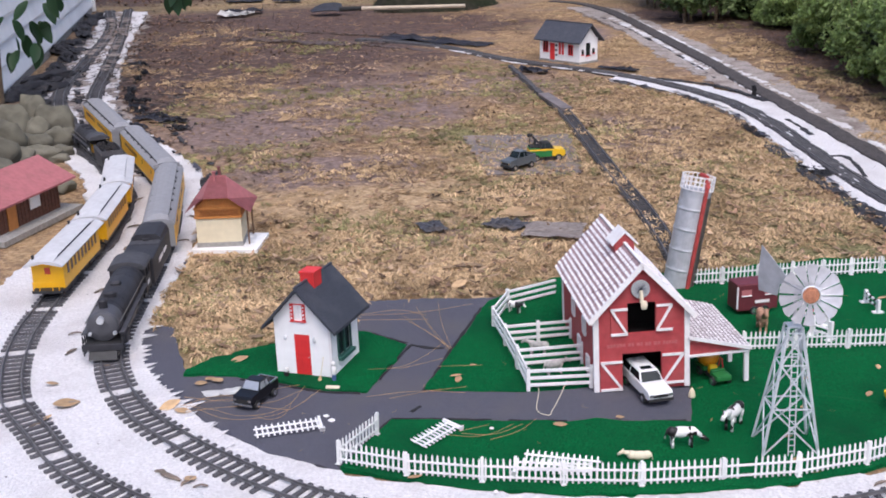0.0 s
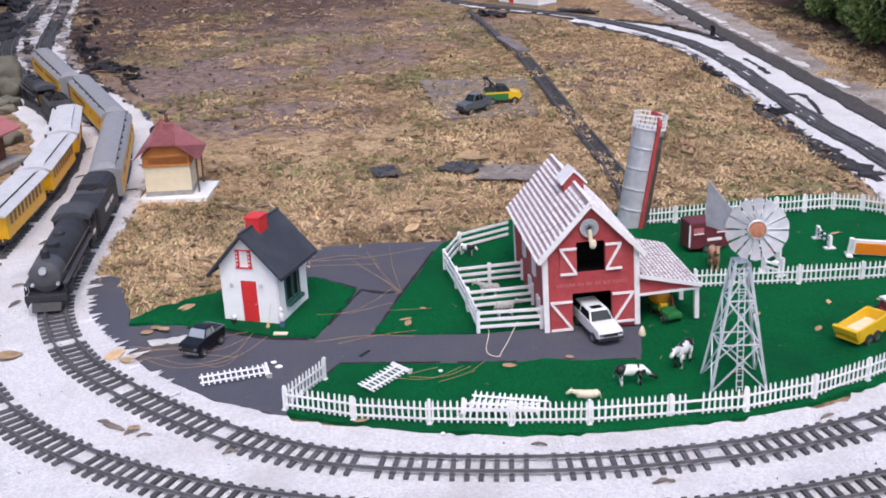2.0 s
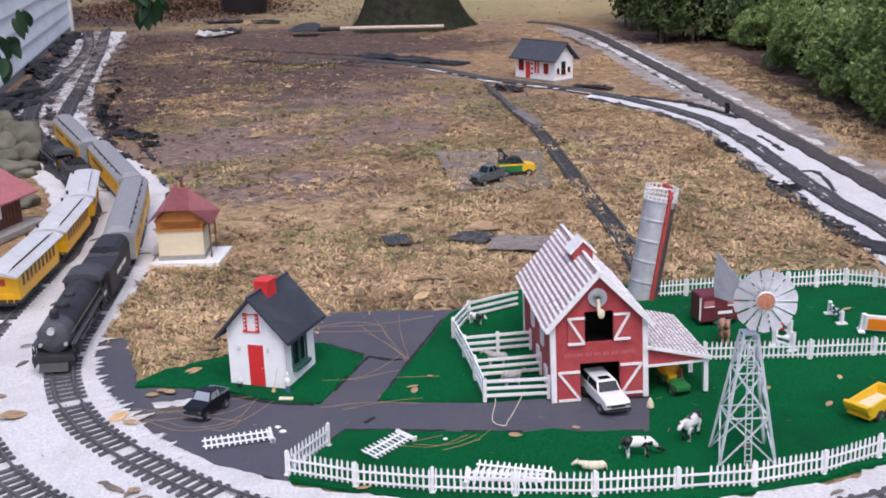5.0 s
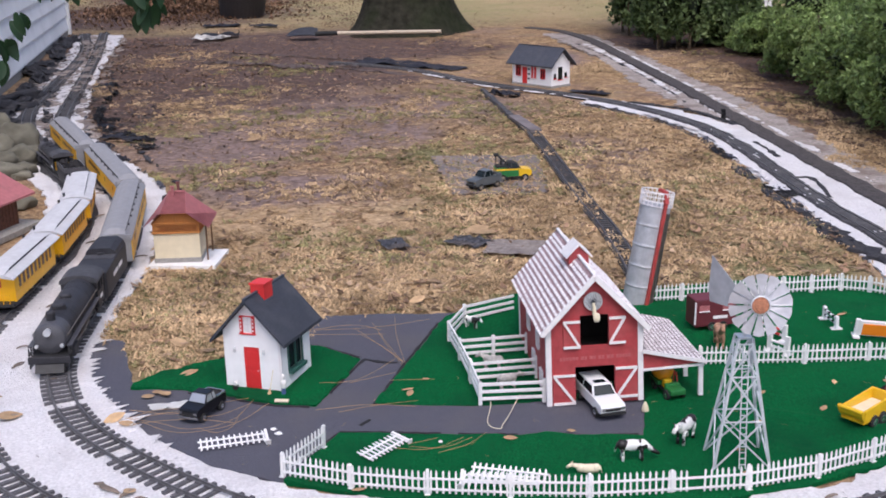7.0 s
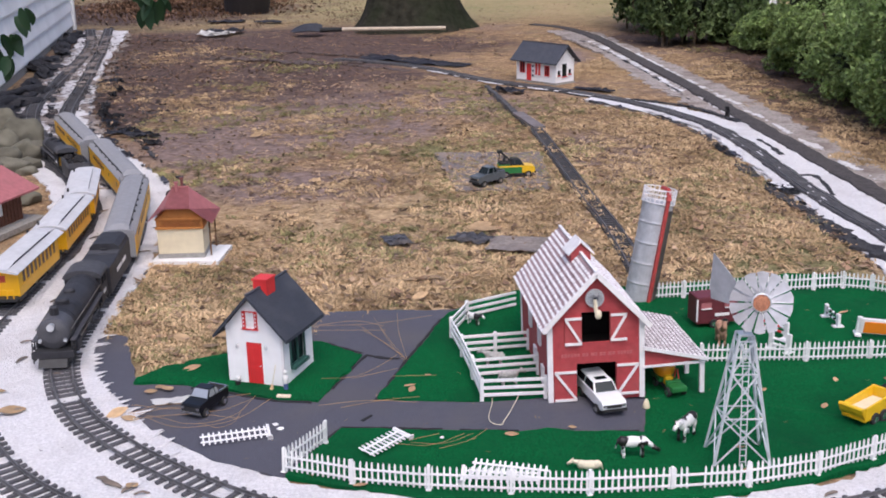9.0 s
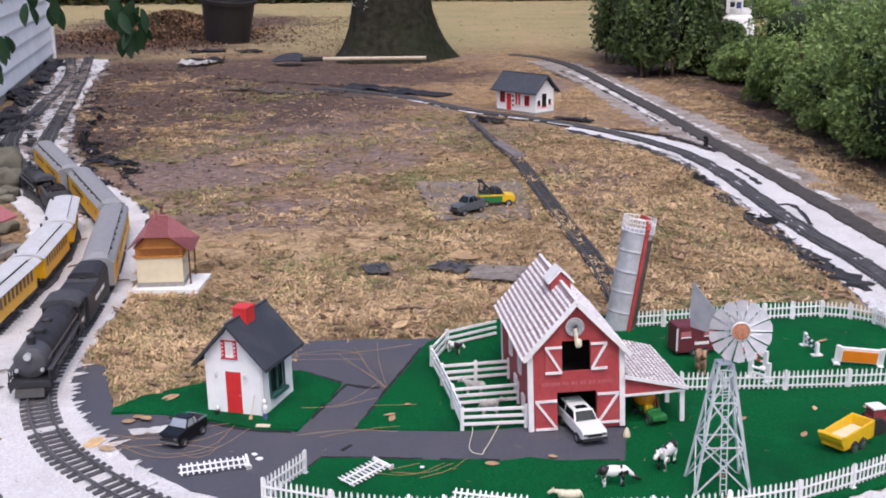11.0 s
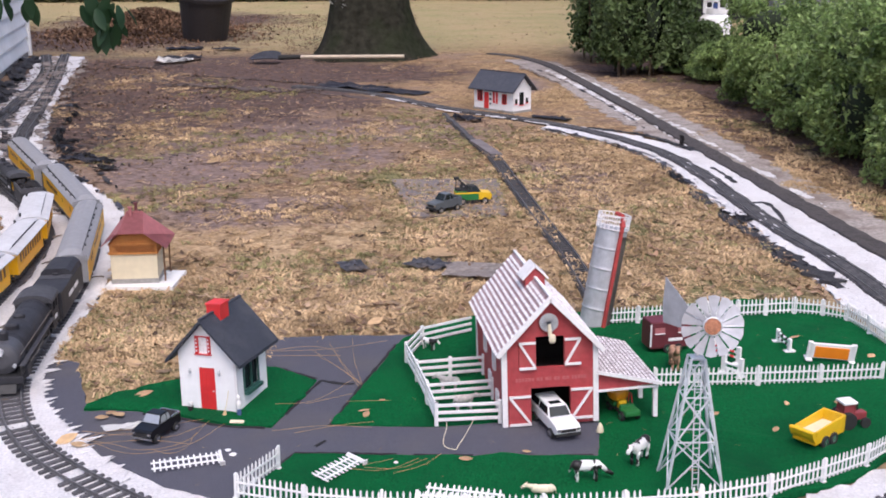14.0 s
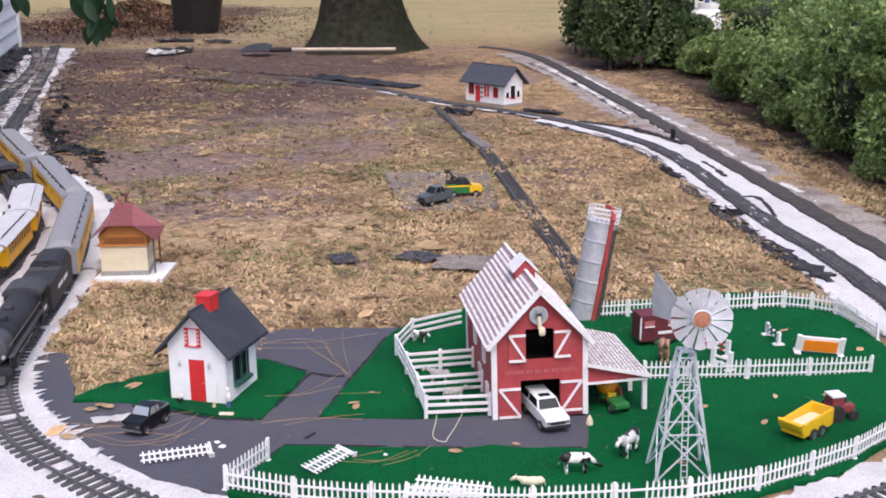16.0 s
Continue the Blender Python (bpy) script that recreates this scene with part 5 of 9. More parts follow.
    for s in (-1, 1):
        bm = bmesh.new()
        for x in (0.226, 0.248):
            bar(bm, (x, s * 0.047, 0.01), (x, s * 0.047, 0.062), 0.0028)
        for z in (0.016, 0.03, 0.046):
            bar(bm, (0.226, s * 0.047, z), (0.248, s * 0.047, z), 0.006, 0.0022)
        part("front_step", bm, M_BOGIE, root)
        bm = bmesh.new()
        cyl(bm, (0.236, s * 0.03, 0.064), (0.243, s * 0.03, 0.064), 0.0045, n=10)
        part("marker_lamp", bm, M_GALV, root)
    for x in (0.215, -0.19):
        bogie(root, x, 2, r=0.011, gap=0.034)


build_engine(on_track(TRACK_A, 8.735, 0.12))


def short_coach(m, combine=False):
    L, hw = 0.36, 0.044
    root = thing("short_coach", m, "old-time yellow model baggage coach with a side door" if combine else "old-time yellow model coach with a white roof", "train coach", "old-time coaches")
    part("floor", boxes((-0.21, 0.21, -0.04, 0.04, 0.022, 0.03)), M_BOGIE, root)
    for s in (-1, 1):
        side = part("side", boxes((-L / 2, L / 2, s * hw - 0.001, s * hw + 0.001, 0.028, 0.102)), M_YELLOW, root)
        if combine:
            part("baggage_door", boxes((0.06, 0.115, s * (hw + 0.0014) - 0.0008, s * (hw + 0.0014) + 0.0008, 0.032, 0.094)), M_YELLOW, side)
            bm = bmesh.new()
            for x in (0.06, 0.0875, 0.115):
                box(bm, x - 0.001, x + 0.001, s * (hw + 0.002) - 0.001, s * (hw + 0.002) + 0.001, 0.032, 0.094)
            part("door_frame", bm, M_WINDOW, side)
        for k in range(5 if combine else 9):
            x = -L / 2 + 0.042 + k * (0.034 if combine else 0.0345)
            bm = boxes((x - 0.0085, x + 0.0085, s * (hw + 0.0012) - 0.0006, s * (hw + 0.0012) + 0.0006, 0.06, 0.092))
            part("window", bm, M_WINDOW, side)
        part("belt_rail", boxes((-L / 2, L / 2, s * (hw + 0.001) - 0.001, s * (hw + 0.001) + 0.001, 0.054, 0.056)), M_YELLOW, side)
    for s in (-1, 1):
        x = s * L / 2
        end = part("end_wall", boxes((x - 0.001, x + 0.001, -hw, hw, 0.028, 0.106)), M_YELLOW, root)
        part("end_window", boxes((x + s * 0.0014 - 0.0006, x + s * 0.0014 + 0.0006, -0.008, 0.008, 0.07, 0.09)), M_REDLINE, end)
        bm = bmesh.new()
        for y in (-0.036, -0.018, 0.018, 0.036):
            bar(bm, (x + s * 0.028, y, 0.03), (x + s * 0.028, y, 0.055), 0.002)
        bar(bm, (x + s * 0.028, -0.037, 0.055), (x + s * 0.028, 0.037, 0.055), 0.0025)
        part("platform_rail", bm, M_YELLOW, root)
    bm = bmesh.new()
    # low arch with a raised middle, turned down over the end platforms
    rows = []
    for k in range(21):
        x = -0.215 + 0.43 * k / 20
        e = min(1.0, min(k, 20 - k) / 3)
        half = [(0.056, 0.101), (0.056, 0.104), (0.044, 0.1105), (0.0285, 0.115), (0.0285, 0.115 + 0.006 * e), (0.03, 0.116 + 0.0065 * e), (0.015, 0.1175 + 0.008 * e), (0, 0.118 + 0.009 * e)]
        full = half + [(-y, z) for y, z in half[-2::-1]]
        rows.append([bm.verts.new((x, y, z)) for y, z in full] + [bm.verts.new((x, y, 0.1 + 0.012 * (1 - (y / 0.056) ** 2))) for y in (-0.053, 0.0, 0.053)])
    for a, b in zip(rows, rows[1:]):
        for i in range(len(a)):
            bm.faces.new((a[i], a[(i + 1) % len(a)], b[(i + 1) % len(a)], b[i]))
    bm.faces.new(rows[0])
    bm.faces.new(rows[-1][::-1])
    roof = part("roof", bm, M_OLDROOF, root, "pale grey-white arched roof")
    for s in (-1, 1):
        # dark strip as the painted shadow beside the raised middle
        bm = bmesh.new()
        bar(bm, (-0.165, s * 0.0288, 0.1178), (0.165, s * 0.0288, 0.1178), 0.001, 0.0045)
        part("clerestory_shadow", bm, M_DECK, roof)
        bm = bmesh.new()
        cyl(bm, (s * 0.17, 0.04, 0.108), (s * 0.17, 0.04, 0.124), 0.004, n=8)
        part("stove_pipe", bm, M_BOGIE, roof)
    for x in (-0.13, 0.13):
        bogie(root, x, 2, r=0.013, gap=0.045)
    return root


first = short_coach(on_track(TRACK_B, 8.3, 0.13, True))
copy_thing(first, on_track(TRACK_B, 7.85, 0.13, True))
short_coach(on_track(TRACK_B, 7.4, 0.13, True), True)


def old_tender(m):
    """A short slope-sided tender with a heap of coal."""
    root = thing("old_tender", m, "black old-time model tender heaped with coal", "tender")
    part("floor", boxes((-0.11, 0.11, -0.04, 0.04, 0.022, 0.03)), M_BOGIE, root)
    part("tank", boxes((-0.105, 0.1, -0.043, 0.043, 0.03, 0.076), bevel=0.003), M_BLACK, root)
    for s in (-1, 1):
        bm = bmesh.new()
        extrude_profile(bm, [(-0.105, 0.075), (0.1, 0.075), (0.1, 0.086), (0.02, 0.094), (-0.105, 0.094)], s * 0.041 - 0.0015, s * 0.041 + 0.0015)
        part("coping", bm, M_SMOKEBOX, root)
    part("rear_coping", boxes((-0.105, -0.102, -0.0395, 0.0395, 0.075, 0.094)), M_SMOKEBOX, root)
    bm = bmesh.new()
    q = random.Random(4)
    for k in range(46):
        c = (q.uniform(-0.085, 0.09), q.uniform(-0.034, 0.034))
        z = 0.08 + 0.014 * (1 - (c[1] / 0.04) ** 2)
        blob(bm, (*c, z), (0.008, 0.008, 0.007), k, 1, 0.5)
    part("coal", bm, M_DARK, root, "heap of black coal")
    for x in (-0.06, 0.06):
        bogie(root, x, 2, r=0.012, gap=0.042)


old_tender(on_track(TRACK_B, 6.88, 0.06, True))
build_engine(on_track(TRACK_B, 6.54, 0.1, True), 0.86, "old_locomotive", "black old-time model steam locomotive")

# ---- little stations ----
M_PINKROOF = material("dull_red_roof", (0.36, 0.12, 0.125), 0.7, vary=0.12, scale=60, stain=0.2, stain_scale=20)
M_ORANGE = material("orange_boards", (0.52, 0.21, 0.05), 0.6, vary=0.1, scale=60)
M_BUFF = material("cream_wall", (0.68, 0.6, 0.42), 0.7, vary=0.06, scale=40)
M_STONE = material("grey_plinth", (0.28, 0.27, 0.25), 0.9, vary=0.2, scale=90)


M_BROWNISH = material("dark_red_brick", (0.16, 0.05, 0.05), 0.8, vary=0.2, scale=80)


def build_station():
    root = thing("station", pose(-0.883, 3.332, 0.008, 0, 0, 3), "small toy station with cream walls and red roof", "station building")
    w, L = 0.148, 0.14
    part("plinth", boxes((0, w, 0, L, 0, 0.015)), M_STONE, root)
    part("lower_wall", boxes((0.002, w - 0.002, 0.002, L - 0.002, 0.015, 0.098)), M_BUFF, root)
    up = part("upper_wall", boxes((0.001, w - 0.001, 0.001, L - 0.001, 0.098, 0.128)), M_ORANGE, root)
    part("beam", boxes((-0.002, w + 0.002, -0.003, L, 0.096, 0.102)), M_ORANGE, up)
    part("beam", boxes((-0.002, w + 0.002, -0.003, L, 0.126, 0.131)), M_ORANGE, up)
    bm = bmesh.new()
    for k in range(24):
        x = 0.012 + k * 0.0053
        bar(bm, (x, -0.0005, 0.103), (min(w - 0.008, x + 0.022), -0.0005, 0.125), 0.0012)
        bar(bm, (x, -0.0012, 0.125), (min(w - 0.008, x + 0.022), -0.0012, 0.103), 0.0012)
    part("lattice", bm, material("brown_lattice", (0.33, 0.12, 0.03), 0.7, vary=0.1), up, "brown crossed lattice panel")
    bm = bmesh.new()
    extrude_profile(bm, [(0.001, 0.13), (w - 0.001, 0.13), (w - 0.036, 0.16), (0.036, 0.16)], 0.001, L - 0.001)
    gable = part("gable", bm, M_ORANGE, root)
    for k in range(15):
        x = 0.014 + k * 0.0087
        top = 0.131 + min(0.029, (min(x, w - x) - 0.002) * 0.85)
        part("batten", boxes((x - 0.0012, x + 0.0012, -0.001, 0.001, 0.13, top)), M_ORANGE, gable)
    for x, y in ((w + 0.014, 0.02), (w + 0.014, L - 0.01)):
        part("post", boxes((x, x + 0.005, y, y + 0.005, 0, 0.117)), material("brown_post", (0.14, 0.07, 0.03), 0.7), root)
    # half-hipped roof
    bm = bmesh.new()
    e, r, h = 0.026, 0.216, 0.168
    pts = {n: bm.verts.new(p) for n, p in dict(a=(-e, -e, 0.122), b=(w + e + 0.008, -e, 0.118), c=(w + e + 0.008, L + e, 0.118), d=(-e, L + e, 0.122), g=(0.034, -e, h), i=(w - 0.034, -e, h), r0=(w / 2 - 0.026, L / 2, r), r1=(w / 2 + 0.026, L / 2, r), k=(0.034, L + e, h), m=(w - 0.034, L + e, h)).items()}
    for f in ("a g r0 k d", "b c m r1 i", "g i r1 r0", "k r0 r1 m"):
        bm.faces.new([pts[n] for n in f.split()])
    bmesh.ops.solidify(bm, geom=bm.faces[:], thickness=0.005)
    roof = part("roof", bm, M_PINKROOF, root, "dull red half-hipped roof")
    bm = boxes((w / 2 - 0.014, w / 2 - 0.006, 0.05, 0.058, 0.205, 0.234), (w / 2 - 0.016, w / 2 - 0.004, 0.048, 0.06, 0.233, 0.237))
    part("chimney", bm, M_PINKROOF, roof)
    part("chimney", boxes((w / 2 + 0.0, w / 2 + 0.008, 0.075, 0.083, 0.205, 0.243), (w / 2 - 0.002, w / 2 + 0.01, 0.073, 0.085, 0.242, 0.246)), M_BROWNISH, roof)
    part("ridge", boxes((w / 2 - 0.026, w / 2 + 0.026, L / 2 - 0.003, L / 2 + 0.003, r - 0.002, r + 0.003)), M_PINKROOF, roof)


build_station()
tagged(part("station_slab", boxes((0, 0.215, 0, 0.185, -0.006, 0.008, pose(-0.9, 3.308, 0, 0, 0, -3)), bevel=0.001), M_WHITE), "white flat slab under the small station", "slab")


bm = bmesh.new()
blob(bm, (0, 0, 0.035), (0.028, 0.028, 0.042), 8, 3, 0.5)
ob = part("felt_lump", bm, M_FELTBLACK)
ob.matrix_world = pose(-0.985, 4.02, 0)
tagged(ob, "crumpled ball of black felt behind the small station", "roofing felt")


def build_depot():
    root = thing("depot", pose(-1.77, 3.52, 0.0, 0, 0, -14), "brown wooden model depot with a red roof", "station building")
    M_BROWN = material("brown_boards", (0.12, 0.05, 0.03), 0.8, vary=0.3, scale=80)
    w, L = 0.2, 0.36
    part("platform", boxes((-0.04, w + 0.06, -0.06, L + 0.05, 0, 0.02)), M_STONE, root)
    walls = part("wall", boxes((0, w, 0, L, 0.02, 0.13)), M_BROWN, root)
    for k in range(18):
        y = 0.01 + k * 0.02
        part("board", boxes((w - 0.001, w + 0.002, y, y + 0.002, 0.02, 0.13)), M_BROWN, walls)
    part("door", boxes((w + 0.001, w + 0.004, 0.05, 0.1, 0.02, 0.1)), M_ORANGE, walls)
    part("window", boxes((w + 0.001, w + 0.004, 0.18, 0.24, 0.06, 0.105)), M_WHITE, walls)
    part("window", boxes((0.06, 0.12, -0.004, -0.001, 0.05, 0.1)), M_WHITE, walls)
    for s in (0, 1):
        bm = bmesh.new()
        x0 = -0.045 if s == 0 else w + 0.045
        extrude_profile(bm, [(x0, 0.125), (w / 2, 0.2), (w / 2, 0.193), (x0, 0.118)], -0.05, L + 0.05)
        part("roof_slope", bm, M_PINKROOF, root)


build_depot()


# rocks beside the depot
M_ROCK = material("tan_rock", (0.12, 0.112, 0.083), 0.95, vary=0.3, scale=14, bump=0.8, bump_scale=30, stain=0.5, stain_scale=6, stain_color=(0.14, 0.13, 0.1), per_object=0.3)
# x, y, height of the middle, half width
ROCK_SPOTS = [(-1.94, 5.1, 0.075, 0.075), (-1.99, 4.99, 0.06, 0.07), (-1.87, 4.93, 0.04, 0.07), (-1.93, 4.83, 0.035, 0.075), (-1.86, 4.66, 0.03, 0.075), (-1.8, 4.73, 0.02, 0.05), (-2.0, 4.88, 0.03, 0.08), (-1.93, 4.6, 0.03, 0.08), (-1.77, 4.64, 0.012, 0.045),
              (-2.06, 5.12, 0.04, 0.09), (-1.83, 4.5, 0.02, 0.06), (-2.12, 5.3, 0.05, 0.08), (-2.2, 5.45, 0.05, 0.08), (-2.08, 4.98, 0.09, 0.07), (-2.02, 4.72, 0.08, 0.075), (-1.98, 4.5, 0.07, 0.07), (-1.9, 4.36, 0.03, 0.06), (-2.15, 4.8, 0.06, 0.1),
              (-2.06, 5.16, 0.1, 0.06), (-1.6, 4.12, 0.02, 0.05), (-1.5, 3.02, 0.02, 0.05), (-1.55, 2.85, 0.02, 0.055), (-1.62, 3.2, 0.02, 0.05)]
for k, (x, y, z, r) in enumerate(ROCK_SPOTS):
    bm = bmesh.new()
    blob(bm, (0, 0, 0), (r * rnd.uniform(0.95, 1.25), r * rnd.uniform(0.7, 0.95), max(z + 0.012, r * rnd.uniform(0.42, 0.6))), k + 3, 3, 0.4)
    for v in bm.verts:
        v.co += v.co.normalized() * 0.004 * noise.noise(v.co * 30 + Vector((k, 0, 0)))
    ob = part("rock", bm, M_ROCK, smooth=True)
    ob.matrix_world = pose(x, y, z, rnd.uniform(-8, 8), rnd.uniform(-8, 8), rnd.uniform(-30, 30))
    tagged(ob, "rough tan field stone stacked beside the track", "rock", "stones by the depot")


# ---- far white house ----
def build_far_house():
    root = thing("cottage", pose(0.491, 7.193, 0.0, 0, 0, -47.7), "white toy cottage with red shutters and slate roof", "house")
    w, L, ze, zr = 0.338, 0.17, 0.15, 0.245
    part("plinth", boxes((-0.004, w + 0.004, -0.004, L + 0.004, -0.01, 0.014)), M_STONE, root)
    for n, b in (("front_wall", (0, w, 0, 0.006, 0.014, ze + 0.005)), ("back_wall", (0, w, L - 0.006, L, 0.014, ze + 0.005))):
        part(n, boxes(b), M_HOUSEWHITE, root)
    for x in (0.0, w - 0.006):
        bm = bmesh.new()
        extrude_profile(bm, [(0.006, 0.014), (L - 0.006, 0.014), (L - 0.006, ze), (L / 2, zr - 0.012), (0.006, ze)], x, x + 0.006)
        for v in bm.verts:
            v.co.x, v.co.y = v.co.y, v.co.x
        part("gable_wall", bm, M_HOUSEWHITE, root)
    for x0, x1, z0, z1, m in ((0.035, 0.075, 0.06, 0.128, M_GLASSDARK), (0.25, 0.285, 0.055, 0.115, M_GLASSDARK), (0.165, 0.215, 0.05, 0.128, M_RED)):
        win = part("window", boxes((x0, x1, -0.0025, 0.0, z0, z1)), m, root)
        bm = bmesh.new()
        for a, b in (((x0, z0), (x1, z0)), ((x0, z1), (x1, z1)), ((x0, z0), (x0, z1)), ((x1, z0), (x1, z1)), (((x0 + x1) / 2, z0), ((x0 + x1) / 2, z1))):
            bar(bm, (a[0], -0.004, a[1]), (b[0], -0.004, b[1]), 0.004)
        part("window_frame", bm, M_TRIM if m is M_RED else M_RED, win)
    part("door", boxes((0.092, 0.13, -0.004, 0.0, 0.014, 0.118)), M_RED, root)
    for z in (0.04, 0.07, 0.1):
        part("wall_sign", boxes((0.138, 0.152, -0.003, 0.0, z, z + 0.012)), M_ROOFGREY, root)
    for y0, y1, z0, z1, m in ((0.06, 0.098, 0.05, 0.128, M_GLASSDARK), (0.02, 0.04, 0.06, 0.09, M_GLASSDARK), (0.12, 0.14, 0.06, 0.09, M_GLASSDARK)):
        win = part("window", boxes((w, w + 0.0025, y0, y1, z0, z1)), m, root)
        part("window_sill", boxes((w, w + 0.006, y0 - 0.003, y1 + 0.003, z0 - 0.005, z0)), M_RED, win)
    for s in (0, 1):
        y0 = -0.03 if s == 0 else L + 0.03
        bm = bmesh.new()
        extrude_profile(bm, [(y0, ze - 0.012), (L / 2, zr), (L / 2, zr - 0.008), (y0, ze - 0.02)], -0.028, w + 0.03)
        for v in bm.verts:
            v.co.x, v.co.y = v.co.y, v.co.x
        part("roof_slope", bm, M_ROOFGREY, root)
    part("ridge_cap", boxes((-0.028, w + 0.03, L / 2 - 0.004, L / 2 + 0.004, zr - 0.002, zr + 0.003)), M_ROOFGREY, root)


build_far_house()

# ---- vehicles ----
M_TYRE = material("rubber", (0.018, 0.018, 0.018), 0.85)
M_CHROME = material("chrome", (0.6, 0.6, 0.6), 0.25, metal=0.9)
M_PAINTWHITE = material("white_paint", (0.76, 0.77, 0.77), 0.3, vary=0.03, coat=0.4)
M_PAINTBLACK = material("black_paint", (0.005, 0.005, 0.007), 0.3, vary=0.2, coat=0.12, spec=0.3)
M_PAINTGREY = material("grey_paint", (0.085, 0.097, 0.105), 0.35, vary=0.1, coat=0.3)
M_PAINTYEL = material("yellow_paint", (0.72, 0.44, 0.012), 0.4, vary=0.06)
M_PAINTORANGE = material("orange_paint", (0.72, 0.28, 0.01), 0.4, vary=0.08)
M_PAINTGREEN = material("green_paint", (0.02, 0.16, 0.04), 0.4, vary=0.1)
M_MAROON = material("maroon_paint", (0.25, 0.045, 0.05), 0.45, vary=0.15)


def wheels_of(root, spots, r, w):
    for x, y in spots:
        bm = bmesh.new()
        lathe(bm, [(r * 0.6, -w / 2), (r * 0.95, -w / 2), (r, -w / 3), (r, w / 3), (r * 0.95, w / 2), (r * 0.6, w / 2)], 16, Matrix.Translation((x, y, r)) @ pose(0, 0, 0, 90, 0, 0))
        ty = part("wheel", bm, M_TYRE, root)
        bm = bmesh.new()
        lathe(bm, [(r * 0.58, -w / 2 - 0.0004), (r * 0.5, -w * 0.3), (r * 0.5, w * 0.3), (r * 0.58, w / 2 + 0.0004)], 12, Matrix.Translation((x, y, r)) @ pose(0, 0, 0, 90, 0, 0))
        part("rim", bm, M_CHROME, ty)


def pickup(m, size, paint, label, rear="bed", name="toy_pickup", bed_paint=None, cab_paint=None, glass=None):
    """A toy pickup or estate car of that length, facing +x."""
    k = size
    root = thing(name, m, label, "toy truck")
    h = 0.195 * k
    bm = bmesh.new()
    prof = [(-0.5, 0.13), (0.46, 0.13), (0.5, 0.17), (0.5, 0.27), (0.47, 0.31), (0.2, 0.34), (-0.5, 0.345)]
    extrude_profile(bm, [(x * k, z * k) for x, z in prof], -h, h)
    bmesh.ops.bevel(bm, geom=bm.edges[:], offset=0.018 * k, segments=2, affect="EDGES", profile=0.6)
    part("body", bm, paint, root)
    bm = bmesh.new()
    back = -0.18 if rear == "bed" else -0.46
    lo = [(0.2, 0.335), (back - 0.02, 0.335)]
    hi = [(0.07, 0.51), (back + 0.03, 0.515)]
    rings = []
    for s, f in ((-1, 1), (1, 1)):
        rings.append([bm.verts.new((x * k, s * h * q, z * k)) for (x, z), q in zip((lo[0], hi[0], hi[1], lo[1]), (0.95, 0.78, 0.78, 0.95))])
    a, b = rings
    for i in range(4):
        bm.faces.new((a[i], a[(i + 1) % 4], b[(i + 1) % 4], b[i]))
    bm.faces.new(a[::-1])
    bm.faces.new(b)
    bmesh.ops.bevel(bm, geom=bm.edges[:], offset=0.012 * k, segments=2, affect="EDGES")
    part("cabin", bm, cab_paint or paint, root)

    def pane(name, pts, push):
        bm = bmesh.new()
        f = [bm.verts.new(Vector(p) * k + Vector(push) * 0.004 * k) for p in pts]
        g = [bm.verts.new(Vector(p) * k - Vector(push) * 0.01 * k) for p in pts]
        bm.faces.new(f)
        n = len(pts)
        for i in range(n):
            bm.faces.new((f[i], f[(i + 1) % n], g[(i + 1) % n], g[i]))
        part(name, bm, glass or M_GLASSDARK, root)

    hh = h / k
    pane("windscreen", [(0.19, -hh * 0.84, 0.35), (0.19, hh * 0.84, 0.35), (0.085, hh * 0.7, 0.495), (0.085, -hh * 0.7, 0.495)], (0.8, 0, 0.6))
    pane("rear_window", [(back - 0.015, -hh * 0.8, 0.36), (back - 0.015, hh * 0.8, 0.36), (back + 0.022, hh * 0.68, 0.495), (back + 0.022, -hh * 0.68, 0.495)], (-0.95, 0, 0.2))
    mid = (0.05 + back) / 2
    for s in (-1, 1):
        pane("side_window", [(0.14, s * hh * 0.93, 0.36), (0.07, s * hh * 0.8, 0.49), (mid + 0.015, s * hh * 0.8, 0.49), (mid + 0.015, s * hh * 0.93, 0.36)], (0, s, 0.2))
        pane("side_window", [(mid - 0.015, s * hh * 0.93, 0.36), (mid - 0.015, s * hh * 0.8, 0.49), (back + 0.04, s * hh * 0.8, 0.49), (back + 0.01, s * hh * 0.93, 0.36)], (0, s, 0.2))
    if rear == "bed":
        bm = boxes((-0.47 * k, -0.22 * k, -h * 0.82, h * 0.82, 0.343 * k, 0.349 * k))
        part("bed_floor", bm, M_DARK, root)
        for s in (-1, 1):
            part("bed_side", boxes((-0.5 * k, -0.2 * k, s * h * 0.9 - 0.012 * k, s * h * 0.9 + 0.012 * k, 0.34 * k, 0.375 * k)), bed_paint or paint, root)
        part("tailgate", boxes((-0.5 * k, -0.475 * k, -h * 0.9, h * 0.9, 0.34 * k, 0.375 * k)), bed_paint or paint, root)
    else:
        part("sunroof", boxes((-0.08 * k, 0.02 * k, -h * 0.45, h * 0.45, 0.513 * k, 0.519 * k)), M_GLASSDARK, root)
    part("grille", boxes((0.498 * k, 0.505 * k, -h * 0.6, h * 0.6, 0.19 * k, 0.25 * k)), M_TYRE, root)
    for s in (-1, 1):
        part("headlight", boxes((0.497 * k, 0.508 * k, s * h * 0.78 - 0.03 * k, s * h * 0.78 + 0.03 * k, 0.21 * k, 0.26 * k)), M_CHROME, root)
    part("bumper", boxes((0.49 * k, 0.52 * k, -h, h, 0.12 * k, 0.165 * k)), M_TYRE if paint is not M_PAINTBLACK else M_CHROME, root)
